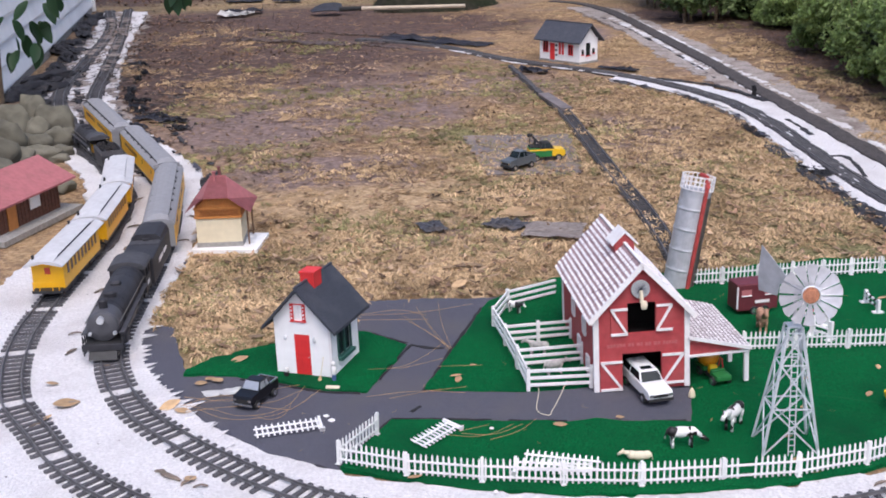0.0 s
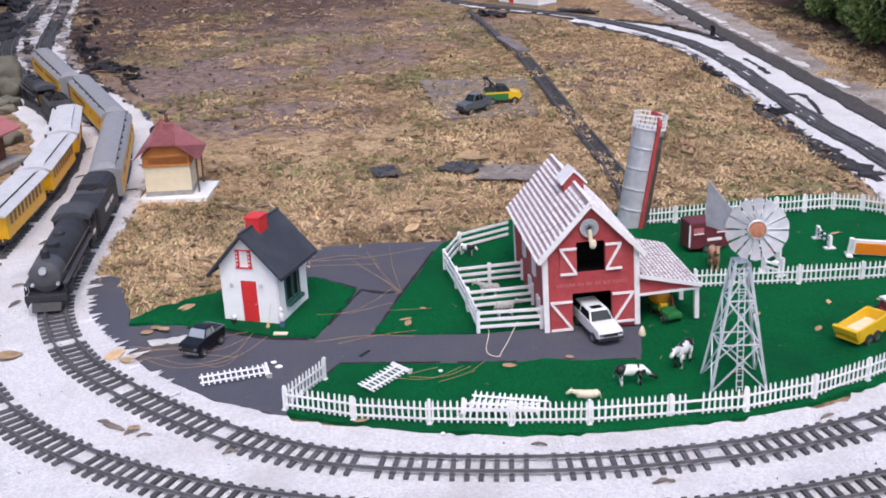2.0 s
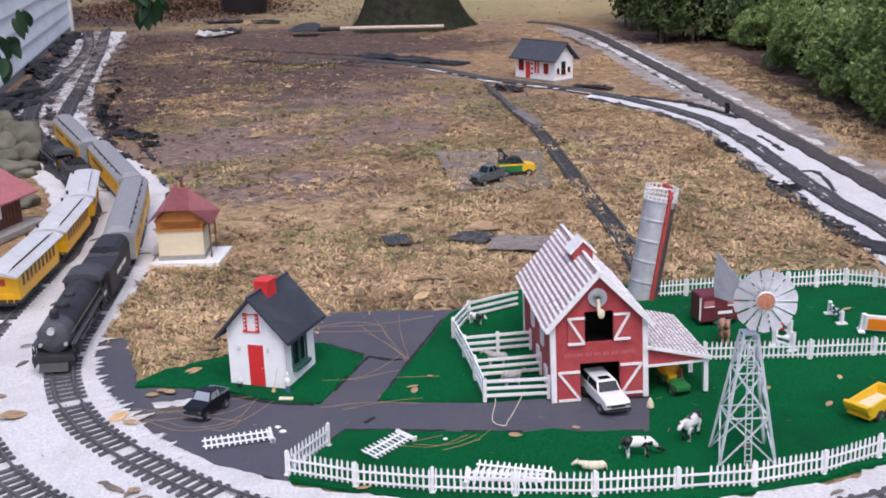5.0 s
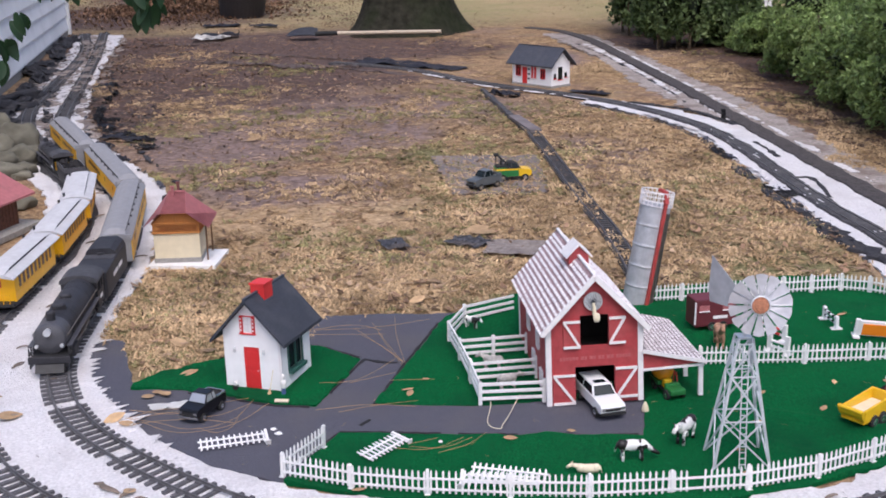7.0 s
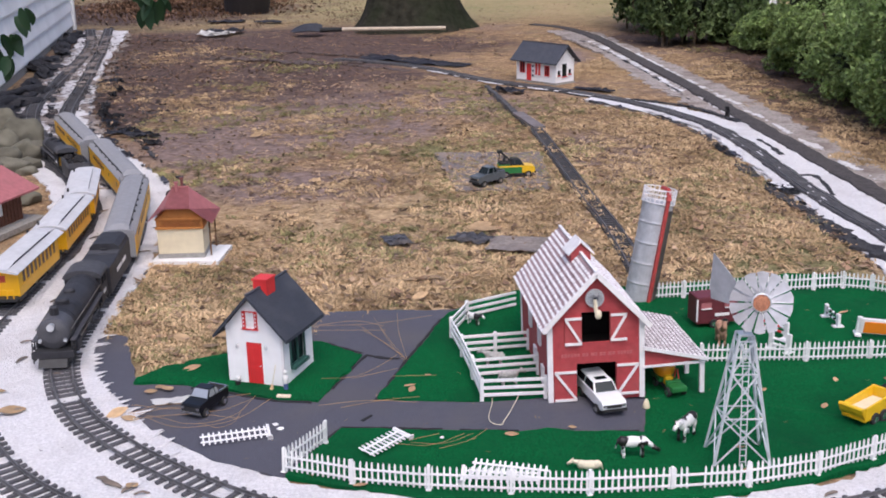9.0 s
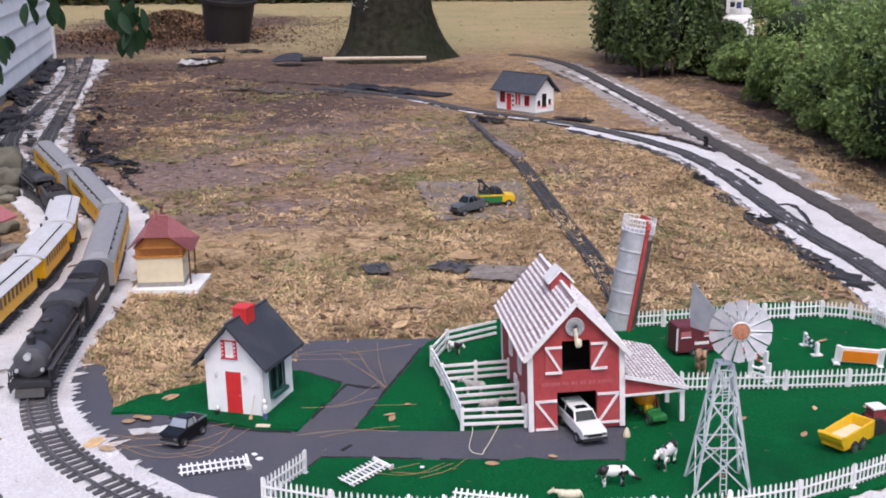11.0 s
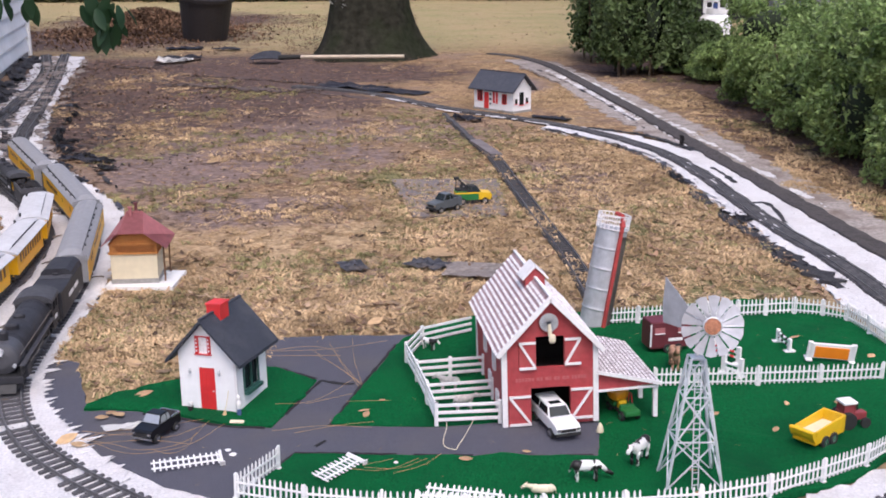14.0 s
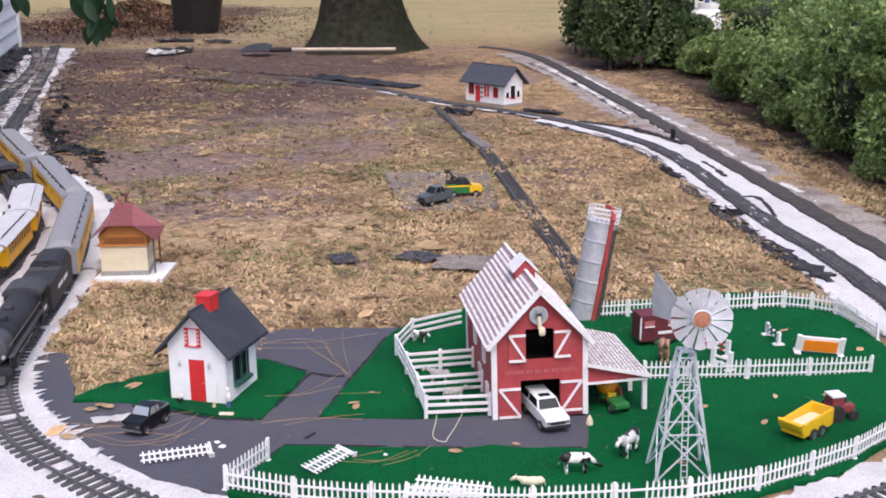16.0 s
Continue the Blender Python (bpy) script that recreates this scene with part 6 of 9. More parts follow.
    wheels_of(root, [(x * k, s * h * 0.92) for x in (0.31, -0.31) for s in (-1, 1)], 0.095 * k, 0.07 * k)
    return root


pickup(pose(0.376, 2.2, 0.005, 0, 0, -75) @ Matrix.Diagonal((1.02, 0.96, 0.74, 1)), 0.152, M_PAINTWHITE, "white toy estate car parked in the barn doorway", "estate", "toy_car")
# the black pickup's panes are pale: the sky's reflection is in their colour
pickup(pose(-0.5, 2.193, 0.005, 0, 0, -114) @ Matrix.Diagonal((0.98, 1.14, 0.95, 1)), 0.112, M_PAINTBLACK, "black toy pickup with chrome trim beside the white house", "bed", "toy_pickup", M_CHROME, None, material("sky_glass", (0.42, 0.44, 0.46), 0.2, metal=0.5, vary=0.1))
pickup(pose(0.2, 4.3, 0.004, 0, 0, 222), 0.145, M_PAINTGREY, "grey toy pickup parked on the felt square")
tow = pickup(pose(0.322, 4.44, 0.004, 0, 0, 8), 0.15, M_PAINTYEL, "yellow and green toy tow truck with a crane", "bed", "toy_tow_truck", M_PAINTGREEN, M_TYRE)
part("side_panel", boxes((-0.076, 0.02, -0.0305, -0.029, 0.02, 0.045)), M_PAINTGREEN, tow)
bm = bmesh.new()
box(bm, -0.07, -0.016, -0.024, 0.024, 0.05, 0.064, bevel=0.002)
for y in (-0.012, 0.012):
    bar(bm, (-0.02, y, 0.062), (-0.066, 0, 0.108), 0.007)
    bar(bm, (-0.05, y, 0.062), (-0.045, y * 0.5, 0.088), 0.006)
box(bm, -0.078, -0.058, -0.01, 0.01, 0.1, 0.112, bevel=0.002)
bar(bm, (-0.07, 0, 0.102), (-0.07, 0, 0.075), 0.003)
part("crane", bm, M_TYRE, tow, "black tow crane")


def farm_truck(m):
    root = thing("toy_farm_truck", m, "green and orange toy farm truck under the lean-to", "toy truck")
    part("chassis", boxes((-0.05, 0.05, -0.018, 0.018, 0.012, 0.02)), M_TYRE, root)
    part("bonnet", boxes((0.022, 0.058, -0.021, 0.021, 0.016, 0.031), bevel=0.004), M_PAINTGREEN, root)
    part("dashboard", boxes((0.014, 0.024, -0.02, 0.02, 0.018, 0.036), bevel=0.003), M_PAINTGREEN, root)
    part("seat", boxes((-0.006, 0.01, -0.016, 0.006, 0.018, 0.042), bevel=0.004), M_PAINTYEL, root)
    bm = bmesh.new()
    bar(bm, (0.016, 0.018, 0.03), (0.006, 0.018, 0.058), 0.002)
    bar(bm, (-0.008, 0.018, 0.03), (-0.002, 0.018, 0.058), 0.002)
    part("roll_bar", bm, M_RED, root)
    part("load_bed", boxes((-0.06, -0.01, -0.024, 0.024, 0.02, 0.032), bevel=0.002), M_PAINTGREEN, root)
    bm = bmesh.new()
    blob(bm, (-0.034, 0, 0.05), (0.03, 0.028, 0.026), 3, 3, 0.12)
    part("load", bm, M_PAINTORANGE, root, "round orange load", smooth=True)
    wheels_of(root, [(x, y) for x in (0.036, -0.035) for y in (-0.021, 0.021)], 0.0125, 0.009)


farm_truck(pose(0.54, 2.262, 0.006, 0, 0, -74) @ Matrix.Scale(0.88, 4))


def dump_trailer(m):
    root = thing("toy_dump_trailer", m, "yellow toy dump trailer standing on the green mat", "toy trailer")
    z0, z1, t = 0.02, 0.054, 0.006
    bm = bmesh.new()
    for k in (-1, 1):
        # flared side walls, higher towards the front
        prof = [(-0.06, z0), (0.06, z0), (0.064, z1 + 0.006), (-0.058, z1 - 0.004)]
        extrude_profile(bm, prof, min(k * 0.024, k * 0.03), max(k * 0.024, k * 0.03))
    box(bm, 0.056, 0.064, -0.03, 0.03, z0, z1 + 0.006)
    box(bm, -0.06, 0.06, -0.03, 0.03, z0 - 0.003, z0 + 0.004)
    bmesh.ops.bevel(bm, geom=bm.edges[:], offset=0.0014, segments=2, affect="EDGES")
    part("tub", bm, M_PAINTYEL, root)
    bm = bmesh.new()
    extrude_profile(bm, [(-0.06, z0 + 0.006), (-0.066, z0 + 0.01), (-0.072, z1 - 0.014), (-0.074, z1 - 0.004), (-0.066, z1), (-0.06, z1 - 0.006)], -0.031, 0.031)
    bmesh.ops.bevel(bm, geom=bm.edges[:], offset=0.0012, segments=2, affect="EDGES")
    part("tailgate", bm, M_PAINTYEL, root)
    bm = bmesh.new()
    cyl(bm, (-0.071, -0.031, z1 - 0.004), (-0.071, 0.031, z1 - 0.004), 0.0045, n=10)
    part("tailgate_roll", bm, M_PAINTYEL, root)
    part("load", boxes((-0.055, 0.055, -0.0238, 0.0238, z0 + t, 0.036), bevel=0.002), M_BUFF, root)
    part("chassis", boxes((-0.05, 0.085, -0.012, 0.012, 0.013, 0.02)), M_PAINTGREEN, root)
    wheels_of(root, [(x, y) for x in (-0.02, 0.013) for y in (-0.03, 0.03)], 0.0155, 0.01)


dump_trailer(pose(0.931, 2.099, 0.006, 0, 0, 38) @ Matrix.Scale(0.92, 4))


def tractor(m):
    root = thing("toy_tractor", m, "maroon toy tractor with a white cab roof", "toy tractor")
    part("body", boxes((-0.01, 0.05, -0.012, 0.012, 0.02, 0.042), bevel=0.003), M_MAROON, root)
    bm = bmesh.new()
    for x in (-0.025, 0.008):
        for y in (-0.017, 0.017):
            bar(bm, (x, y, 0.03), (x, y, 0.072), 0.003)
    box(bm, -0.03, 0.01, -0.018, 0.018, 0.02, 0.046)
    part("cab", bm, M_MAROON, root)
    part("glass", boxes((-0.024, 0.007, -0.0165, 0.0165, 0.046, 0.07)), M_MAROON, root)
    part("cab_roof", boxes((-0.03, 0.013, -0.021, 0.021, 0.071, 0.078), bevel=0.002), M_WHITE, root)
    bm = bmesh.new()
    cyl(bm, (0.03, 0.006, 0.042), (0.03, 0.006, 0.065), 0.0022, n=8)
    part("exhaust", bm, M_TYRE, root)
    for x, r, w in ((-0.015, 0.025, 0.014), (0.04, 0.015, 0.009)):
        for s in (-1, 1):
            bm = bmesh.new()
            y = s * 0.024
            lathe(bm, [(r * 0.6, -w / 2), (r * 0.96, -w / 2), (r, -w / 3), (r, w / 3), (r * 0.96, w / 2), (r * 0.6, w / 2)], 18, Matrix.Translation((x, y, r)) @ pose(0, 0, 0, 90, 0, 0))
            t = part("wheel", bm, M_TYRE, root)
            bm = bmesh.new()
            lathe(bm, [(r * 0.6, -w / 2 + 0.001), (r * 0.4, -w * 0.2), (r * 0.4, w * 0.2), (r * 0.6, w / 2 - 0.001)], 14, Matrix.Translation((x, y, r)) @ pose(0, 0, 0, 90, 0, 0))
            part("rim", bm, M_WHITE, t)


tractor(pose(1.026, 2.178, 0.006, 0, 0, 12) @ Matrix.Scale(0.8, 4))

# red horse trailer behind the lean-to
root = thing("toy_horse_trailer", pose(0.735, 2.685, 0.006, 0, 0, 12), "dark red toy horse trailer with white trim", "toy trailer")
part("body", boxes((-0.06, 0.055, -0.03, 0.03, 0.012, 0.086), bevel=0.004), material("trailer_red", (0.12, 0.02, 0.028), 0.5, vary=0.15), root)
part("corner_trim", boxes((-0.0612, -0.0575, -0.0312, -0.0275, 0.02, 0.08)), M_TRIM, root)
for x in (-0.035, 0.03):
    part("window", boxes((x - 0.014, x + 0.014, -0.0315, -0.0298, 0.055, 0.07)), M_PINKROOF, root)
    bm = bmesh.new()
    bar(bm, (x - 0.014, -0.032, 0.0545), (x + 0.014, -0.032, 0.0545), 0.0025)
    part("trim", bm, M_WHITE, root)
part("sign_bar", boxes((-0.01, 0.03, -0.0312, -0.0295, 0.032, 0.04)), M_TRIM, root)
wheels_of(root, [(x, y) for x in (-0.012, 0.018) for y in (-0.03, 0.03)], 0.012, 0.008)


# ---- toy animals ----
M_COWWHITE = material("toy_white", (0.72, 0.71, 0.68), 0.55, vary=0.06)
M_COWPATCH = bpy.data.materials.new("cow_patches")
M_COWPATCH.use_nodes = True
_n, _l = M_COWPATCH.node_tree.nodes, M_COWPATCH.node_tree.links
_t = _n.new("ShaderNodeTexCoord")
_v = _n.new("ShaderNodeTexNoise")
_v.inputs["Scale"].default_value, _v.inputs["Detail"].default_value = 38, 1
_r = _n.new("ShaderNodeValToRGB")
_r.color_ramp.interpolation = "CONSTANT"
_r.color_ramp.elements[0].color, _r.color_ramp.elements[1].color = (0.72, 0.71, 0.68, 1), (0.015, 0.012, 0.012, 1)
_r.color_ramp.elements[1].position = 0.47
_l.new(_t.outputs["Object"], _v.inputs["Vector"])
_l.new(_v.outputs["Fac"], _r.inputs[0])
_l.new(_r.outputs[0], _n["Principled BSDF"].inputs["Base Color"])
M_HORSE = material("toy_brown", (0.38, 0.21, 0.13), 0.6, vary=0.25, scale=60)
M_TAN = material("toy_tan", (0.55, 0.38, 0.2), 0.6, vary=0.25, scale=60)
M_WOOL = material("toy_wool", (0.55, 0.53, 0.5), 0.9, vary=0.2, scale=150, bump=0.8)


def beast(name, m, k, mat, label, category, grazing=False, lying=False, long_neck=False):
    """A small moulded farm animal as one plain mesh, facing +x."""
    bm = bmesh.new()
    lift = 0.02 if lying else 0.052
    blob(bm, (0, 0, lift * k), (0.045 * k, 0.0165 * k, 0.019 * k), 1, 3, 0.12)
    blob(bm, (-0.03 * k, 0, (lift + 0.003) * k), (0.018 * k, 0.0165 * k, 0.018 * k), 2, 2, 0.1)
    blob(bm, (0.03 * k, 0, (lift + 0.001) * k), (0.018 * k, 0.015 * k, 0.019 * k), 3, 2, 0.1)
    if grazing:
        head = (0.072 * k, 0, 0.03 * k)
    elif long_neck:
        head = (0.066 * k, 0, (lift + 0.042) * k)
    else:
        head = (0.066 * k, 0, (lift + 0.014) * k)
    cyl(bm, (0.036 * k, 0, (lift + 0.008) * k), head, 0.011 * k, 0.007 * k, 10)
    tip = Vector((0.018 * k, 0, -0.012 * k))
    cyl(bm, Vector(head) - tip * 0.3, Vector(head) + tip, 0.0085 * k, 0.0055 * k, 10)
    for s in (-1, 1):
        cyl(bm, Vector(head) + Vector((-0.003 * k, s * 0.006 * k, 0.006 * k)), Vector(head) + Vector((-0.005 * k, s * 0.013 * k, 0.009 * k)), 0.003 * k, 0.001 * k, 6)
    if not lying:
        for x in (0.03, -0.032):
            for s in (-1, 1):
                cyl(bm, (x * k, s * 0.01 * k, 0.045 * k), ((x + 0.004) * k, s * 0.0095 * k, 0.02 * k), 0.0065 * k, 0.004 * k, 8)
                cyl(bm, ((x + 0.004) * k, s * 0.0095 * k, 0.022 * k), ((x + 0.003) * k, s * 0.0095 * k, 0.0), 0.004 * k, 0.005 * k, 8)
    cyl(bm, (-0.046 * k, 0, (lift + 0.012) * k), (-0.054 * k, 0, (lift - 0.02) * k), 0.003 * k, 0.0025 * k, 6)
    ob = part(name, bm, mat, smooth=True)
    ob.matrix_world = m
    return tagged(ob, label, category)


beast("toy_cow", pose(0.404, 1.937, 0.007, 0, 0, 4), 0.62, M_COWPATCH, "black and white toy cow grazing on the green mat", "toy cow", grazing=True)
beast("toy_cow", pose(0.53, 2.02, 0.007, 0, 0, -128), 0.7, M_COWPATCH, "black and white toy cow with its back turned", "toy cow")
beast("toy_calf", pose(0.312, 1.885, 0.007, 0, 0, 175), 0.5, M_CREAM, "cream-white toy calf lying beside the picket fence", "toy calf", lying=True)
beast("toy_horse", pose(0.722, 2.545, 0.007, 0, 0, -95), 0.72, M_HORSE, "brown toy horse beside the inner fence", "toy horse", long_neck=True)
beast("toy_sheep", pose(0.15, 2.415, 0.007, 0, 0, 160), 0.52, M_WOOL, "white toy sheep in the fenced pen", "toy sheep")
beast("toy_sheep", pose(0.178, 2.30, 0.007, 0, 0, 20), 0.5, M_WOOL, "grey-white toy sheep in the fenced pen", "toy sheep")
beast("toy_goat", pose(0.105, 2.70, 0.007, 0, 0, -40), 0.46, M_COWPATCH, "black and white toy goat in the pen", "toy goat")

# small figure, broom and pots by the house
bm = bmesh.new()
lathe(bm, [(0.0035, 0), (0.0055, 0.004), (0.005, 0.018), (0.0075, 0.026), (0.0065, 0.036), (0.0025, 0.039), (0.0042, 0.042), (0.0045, 0.047), (0.002, 0.051)], 12)
for f in bm.faces:
    f.material_index = 1 if f.calc_center_median().z > 0.02 else 0
ob = part("figurine", bm, [material("figurine_blue", (0.1, 0.16, 0.36), 0.6, vary=0.35, scale=90), M_COWWHITE], smooth=True)
ob.matrix_world = pose(-0.334, 2.285, 0.007)
tagged(ob, "small plain white and blue toy figurine beside the house", "figurine")
bm = bmesh.new()
cyl(bm, (0, 0, 0.012), (0.008, 0.012, 0.056), 0.0009, n=6)
root = thing("broom", pose(-0.366, 2.288, 0.007), "tiny broom leaning against the white house", "broom")
part("stick", bm, M_BUFF, root)
bm = bmesh.new()
cyl(bm, (-0.002, -0.003, 0.0), (0, 0, 0.014), 0.006, 0.002, 8)
part("bristles", bm, M_TAN, root)
bm = bmesh.new()
lathe(bm, [(0.005, 0), (0.007, 0.012), (0.0055, 0.012)], 12)
root = thing("flower_pot", pose(-0.45, 2.318, 0.007), "tiny black flower pot with white flowers", "flower pot")
part("pot", bm, M_TYRE, root)
bm = bmesh.new()
blob(bm, (0, 0, 0.017), (0.006, 0.006, 0.007), 5, 2, 0.5)
part("flowers", bm, M_WHITE, root)
bm = bmesh.new()
lathe(bm, [(0.008, 0), (0.0085, 0.002), (0.0065, 0.012), (0.0015, 0.022)], 12)
ob = part("toy_sack", bm, M_BUFF, smooth=True)
ob.matrix_world = pose(0.472, 2.168, 0.006)
tagged(ob, "small cream toy sack beside the drive", "toy sack")


# ---- riding ground jumps ----
def jump(m, w, panel, label, h=0.04):
    root = thing("toy_jump", m, label, "toy jump", "toy riding jumps")
    for s in (-1, 1):
        bm = boxes((s * w / 2 - 0.006, s * w / 2 + 0.006, -0.004, 0.004, 0, h), bevel=0.001)
        part("wing", bm, M_WHITE, root)
        part("foot", boxes((s * w / 2 - 0.008, s * w / 2 + 0.008, -0.014, 0.014, 0, 0.004)), M_WHITE, root)
    if panel == "orange":
        part("frame", boxes((-w / 2, w / 2, -0.004, 0.004, 0.006, h - 0.004)), M_WHITE, root)
        part("panel", boxes((-w / 2 + 0.012, w / 2 - 0.012, -0.006, -0.004, 0.009, h - 0.011)), M_PANELORANGE, root, "bright orange panel")
    else:
        for k in range(2):
            z = 0.014 + k * 0.014
            for j in range(6):
                x0 = -w / 2 + w * j / 6
                bm = bmesh.new()
                cyl(bm, (x0, 0, z), (x0 + w / 6, 0, z), 0.0035, n=8)
                part("pole_band", bm, M_WHITE if j % 2 else panel, root)


M_PANELORANGE = material("orange_panel", (0.8, 0.22, 0.01), 0.5, vary=0.05)
jump(pose(1.13, 2.572, 0.009, 8, 4, -6), 0.11, "orange", "white toy jump with an orange panel", 0.05)
jump(pose(1.048, 2.686, 0.006, 0, 0, -86), 0.078, M_TYRE, "white toy jump with black and white poles", 0.036)
jump(pose(0.87, 2.60, 0.006, 0, 0, -55), 0.08, M_RED, "white toy jump with red and white poles", 0.045)
jump(pose(0.855, 2.49, 0.006, 0, 0, -50), 0.05, M_WHITE, "plain white toy jump behind the picket fence", 0.05)

# crumbs on the road and a little board by the house
for x, y, r in ((-0.333, 2.108, 0.005), (-0.32, 2.085, 0.006), (0.025, 2.03, 0.004), (0.025, 1.77, 0.004)):
    bm = bmesh.new()
    blob(bm, (0, 0, r * 0.4), (r * 1.3, r, r * 0.6), x * 50, 2, 0.5)
    ob = part("pebble", bm, M_WHITE)
    ob.matrix_world = pose(x, y, 0.0045 if x < 0 else 0.007)
    tagged(ob, "small white pebble lying on the mat", "pebble", "white pebbles")
ob = part("toy_board", boxes((-0.016, 0.016, -0.006, 0.006, 0, 0.004), bevel=0.001), M_CREAM)
ob.matrix_world = pose(-0.334, 2.247, 0.008, 0, 0, -6)
tagged(ob, "small beige board lying in front of the white house", "toy board")

# ---- white siding wall ----
def build_wall():
    root = tagged(thing("wall_west", pose(-3.6, 11.05, 0, 0, 0, 191.6 + 90), "white clapboard wall of the house", "wall"), kind="structure")
    # x runs from the far corner towards the viewer
    part("backing", boxes((0, 6.2, -0.16, -0.02, -0.05, 2.6)), M_SIDING, root)
    bm = bmesh.new()
    extrude_profile(bm, [(-0.018, 0.0), (0.012, 0.0), (0.014, 0.012), (-0.006, 0.135), (-0.018, 0.135)], 0.0, 6.2)
    for v in bm.verts:
        v.co.x, v.co.y = v.co.y, v.co.x
    me = mesh_of(bm, "clapboard", M_SIDING)
    for k in range(20):
        ob = new("clapboard", me)
        ob.parent = root
        ob.matrix_basis = pose(0, 0, 0.05 + 0.128 * k)
    part("corner_board", boxes((-0.05, 0.04, -0.16, 0.03, 0, 2.6), bevel=0.004), M_WHITE, root)
    part("return_wall", boxes((-0.02, 0.0, -4.0, -0.16, -0.05, 2.6)), M_SIDING, root)
    part("foundation", boxes((0, 6.2, -0.15, 0.0, -0.05, 0.05)), M_STONE, root)


build_wall()

# black rolled edging at the foot of the wall
for k in range(11):
    bm = bmesh.new()
    blob(bm, (0, 0, 0.016), (rnd.uniform(0.1, 0.19), rnd.uniform(0.045, 0.08), rnd.uniform(0.02, 0.045)), 40 + k, 4, 0.8)
    for v in bm.verts:
        v.co += Vector((0.014, 0.014, 0.014)) * noise.noise(v.co * 34 + Vector((k, 0, 0)))
    ob = part("felt_roll", bm, M_FELTBLACK)
    f = k / 10
    ob.matrix_world = pose(-3.36 + 0.98 * f + rnd.uniform(-0.04, 0.04), 10.3 - 4.4 * f, 0.0, 0, 0, 100 + rnd.uniform(-40, 40))
    tagged(ob, "crumpled black felt heap along the wall foot", "roofing felt", "felt heaps by the wall")

# ---- old tree ----
def build_trunk():
    root = thing("tree", pose(-0.29, 10.75, -0.03), "thick grey-green tree trunk flaring into the ground", "tree")
    bm = bmesh.new()
    n = 48
    prof = [(0.0, 0.62), (0.04, 0.57), (0.1, 0.52), (0.2, 0.465), (0.32, 0.42), (0.48, 0.38), (0.7, 0.352), (1.0, 0.335), (1.5, 0.325), (2.2, 0.32), (3.2, 0.31)]
    rows = []
    for z, r in prof:
        row = []
        for k in range(n):
            a = 2 * math.pi * k / n
            lobe = 1 + (0.09 * math.sin(5 * a + 0.6) + 0.05 * math.sin(3 * a + 2)) * max(0.12, 1 - z / 0.6)
            rr = r * lobe + 0.012 * noise.noise(Vector((math.cos(a) * 6, math.sin(a) * 6, z * 3)))
            row.append(bm.verts.new((rr * math.cos(a), rr * math.sin(a) * 0.95, z)))
        rows.append(row)
    for a, b in zip(rows, rows[1:]):
        for k in range(n):
            bm.faces.new((a[k], a[(k + 1) % n], b[(k + 1) % n], b[k]))
    bm.faces.new(rows[-1])
    part("trunk", bm, M_BARK, root, smooth=True)
    # ivy-grey lichen tufts on one side
    bm = bmesh.new()
    for k in range(60):
        a = radians(rnd.uniform(195, 245))
        z = rnd.uniform(0.45, 1.0)
        r = 0.375
        c = Vector((r * math.cos(a), r * math.sin(a), z))
        d = Vector((rnd.uniform(-1, 1), rnd.uniform(-1, 1), rnd.uniform(-1, 0.4))).normalized() * rnd.uniform(0.02, 0.05)
        bar(bm, c, c + d, 0.006, 0.002)
    part("lichen", bm, material("lichen", (0.36, 0.36, 0.33), 0.9, vary=0.2), root, "pale grey lichen tufts")


build_trunk()


# ---- leaves ----
def leaf_cloud(name, places, size, mat, seed, droop=0.3, parent=None):
    """Many small pointed leaves at the given places, each folded along its rib."""
    r = np.random.RandomState(seed)
    p = np.array(places)
    n = len(p)
    u = r.normal(size=(n, 3))
    u[:, 2] -= droop
    u /= np.linalg.norm(u, axis=1)[:, None]
    v = np.cross(u, r.normal(size=(n, 3)))
    v /= np.linalg.norm(v, axis=1)[:, None]
    w = np.cross(u, v)
    s = size * r.uniform(0.6, 1.25, n)[:, None]
    verts = np.concatenate([p - u * s * 0.5, p + v * s * 0.26 + w * s * 0.08, p + u * s * 0.5, p - v * s * 0.26 + w * s * 0.08], 1).reshape(-1, 3)
    faces = [(4 * k, 4 * k + 1, 4 * k + 2, 4 * k + 3) for k in range(n)]
    me = bpy.data.meshes.new(name)
    me.from_pydata(verts.tolist(), [], faces)
    me.materials.append(mat)
    ob = new(name, me)
    if parent is not None:
        ob.parent = parent
    return ob


def leaf_material(name, color, color2, island=0.35, through_light=0.42):
    m = material(name, color, 0.45, vary=0.2, scale=3, color2=color2, island=island, spec=0.4)
    # thin leaves let some light through
    n, l = m.node_tree.nodes, m.node_tree.links
    b = n["Principled BSDF"]
    thin = n.new("ShaderNodeBsdfTranslucent")
    l.new(b.inputs["Base Color"].links[0].from_socket, thin.inputs["Color"])
    both = n.new("ShaderNodeMixShader")
    both.inputs[0].default_value = through_light
    l.new(b.outputs[0], both.inputs[1])
    l.new(thin.outputs[0], both.inputs[2])
    l.new(both.outputs[0], n["Material Output"].inputs["Surface"])
    return m


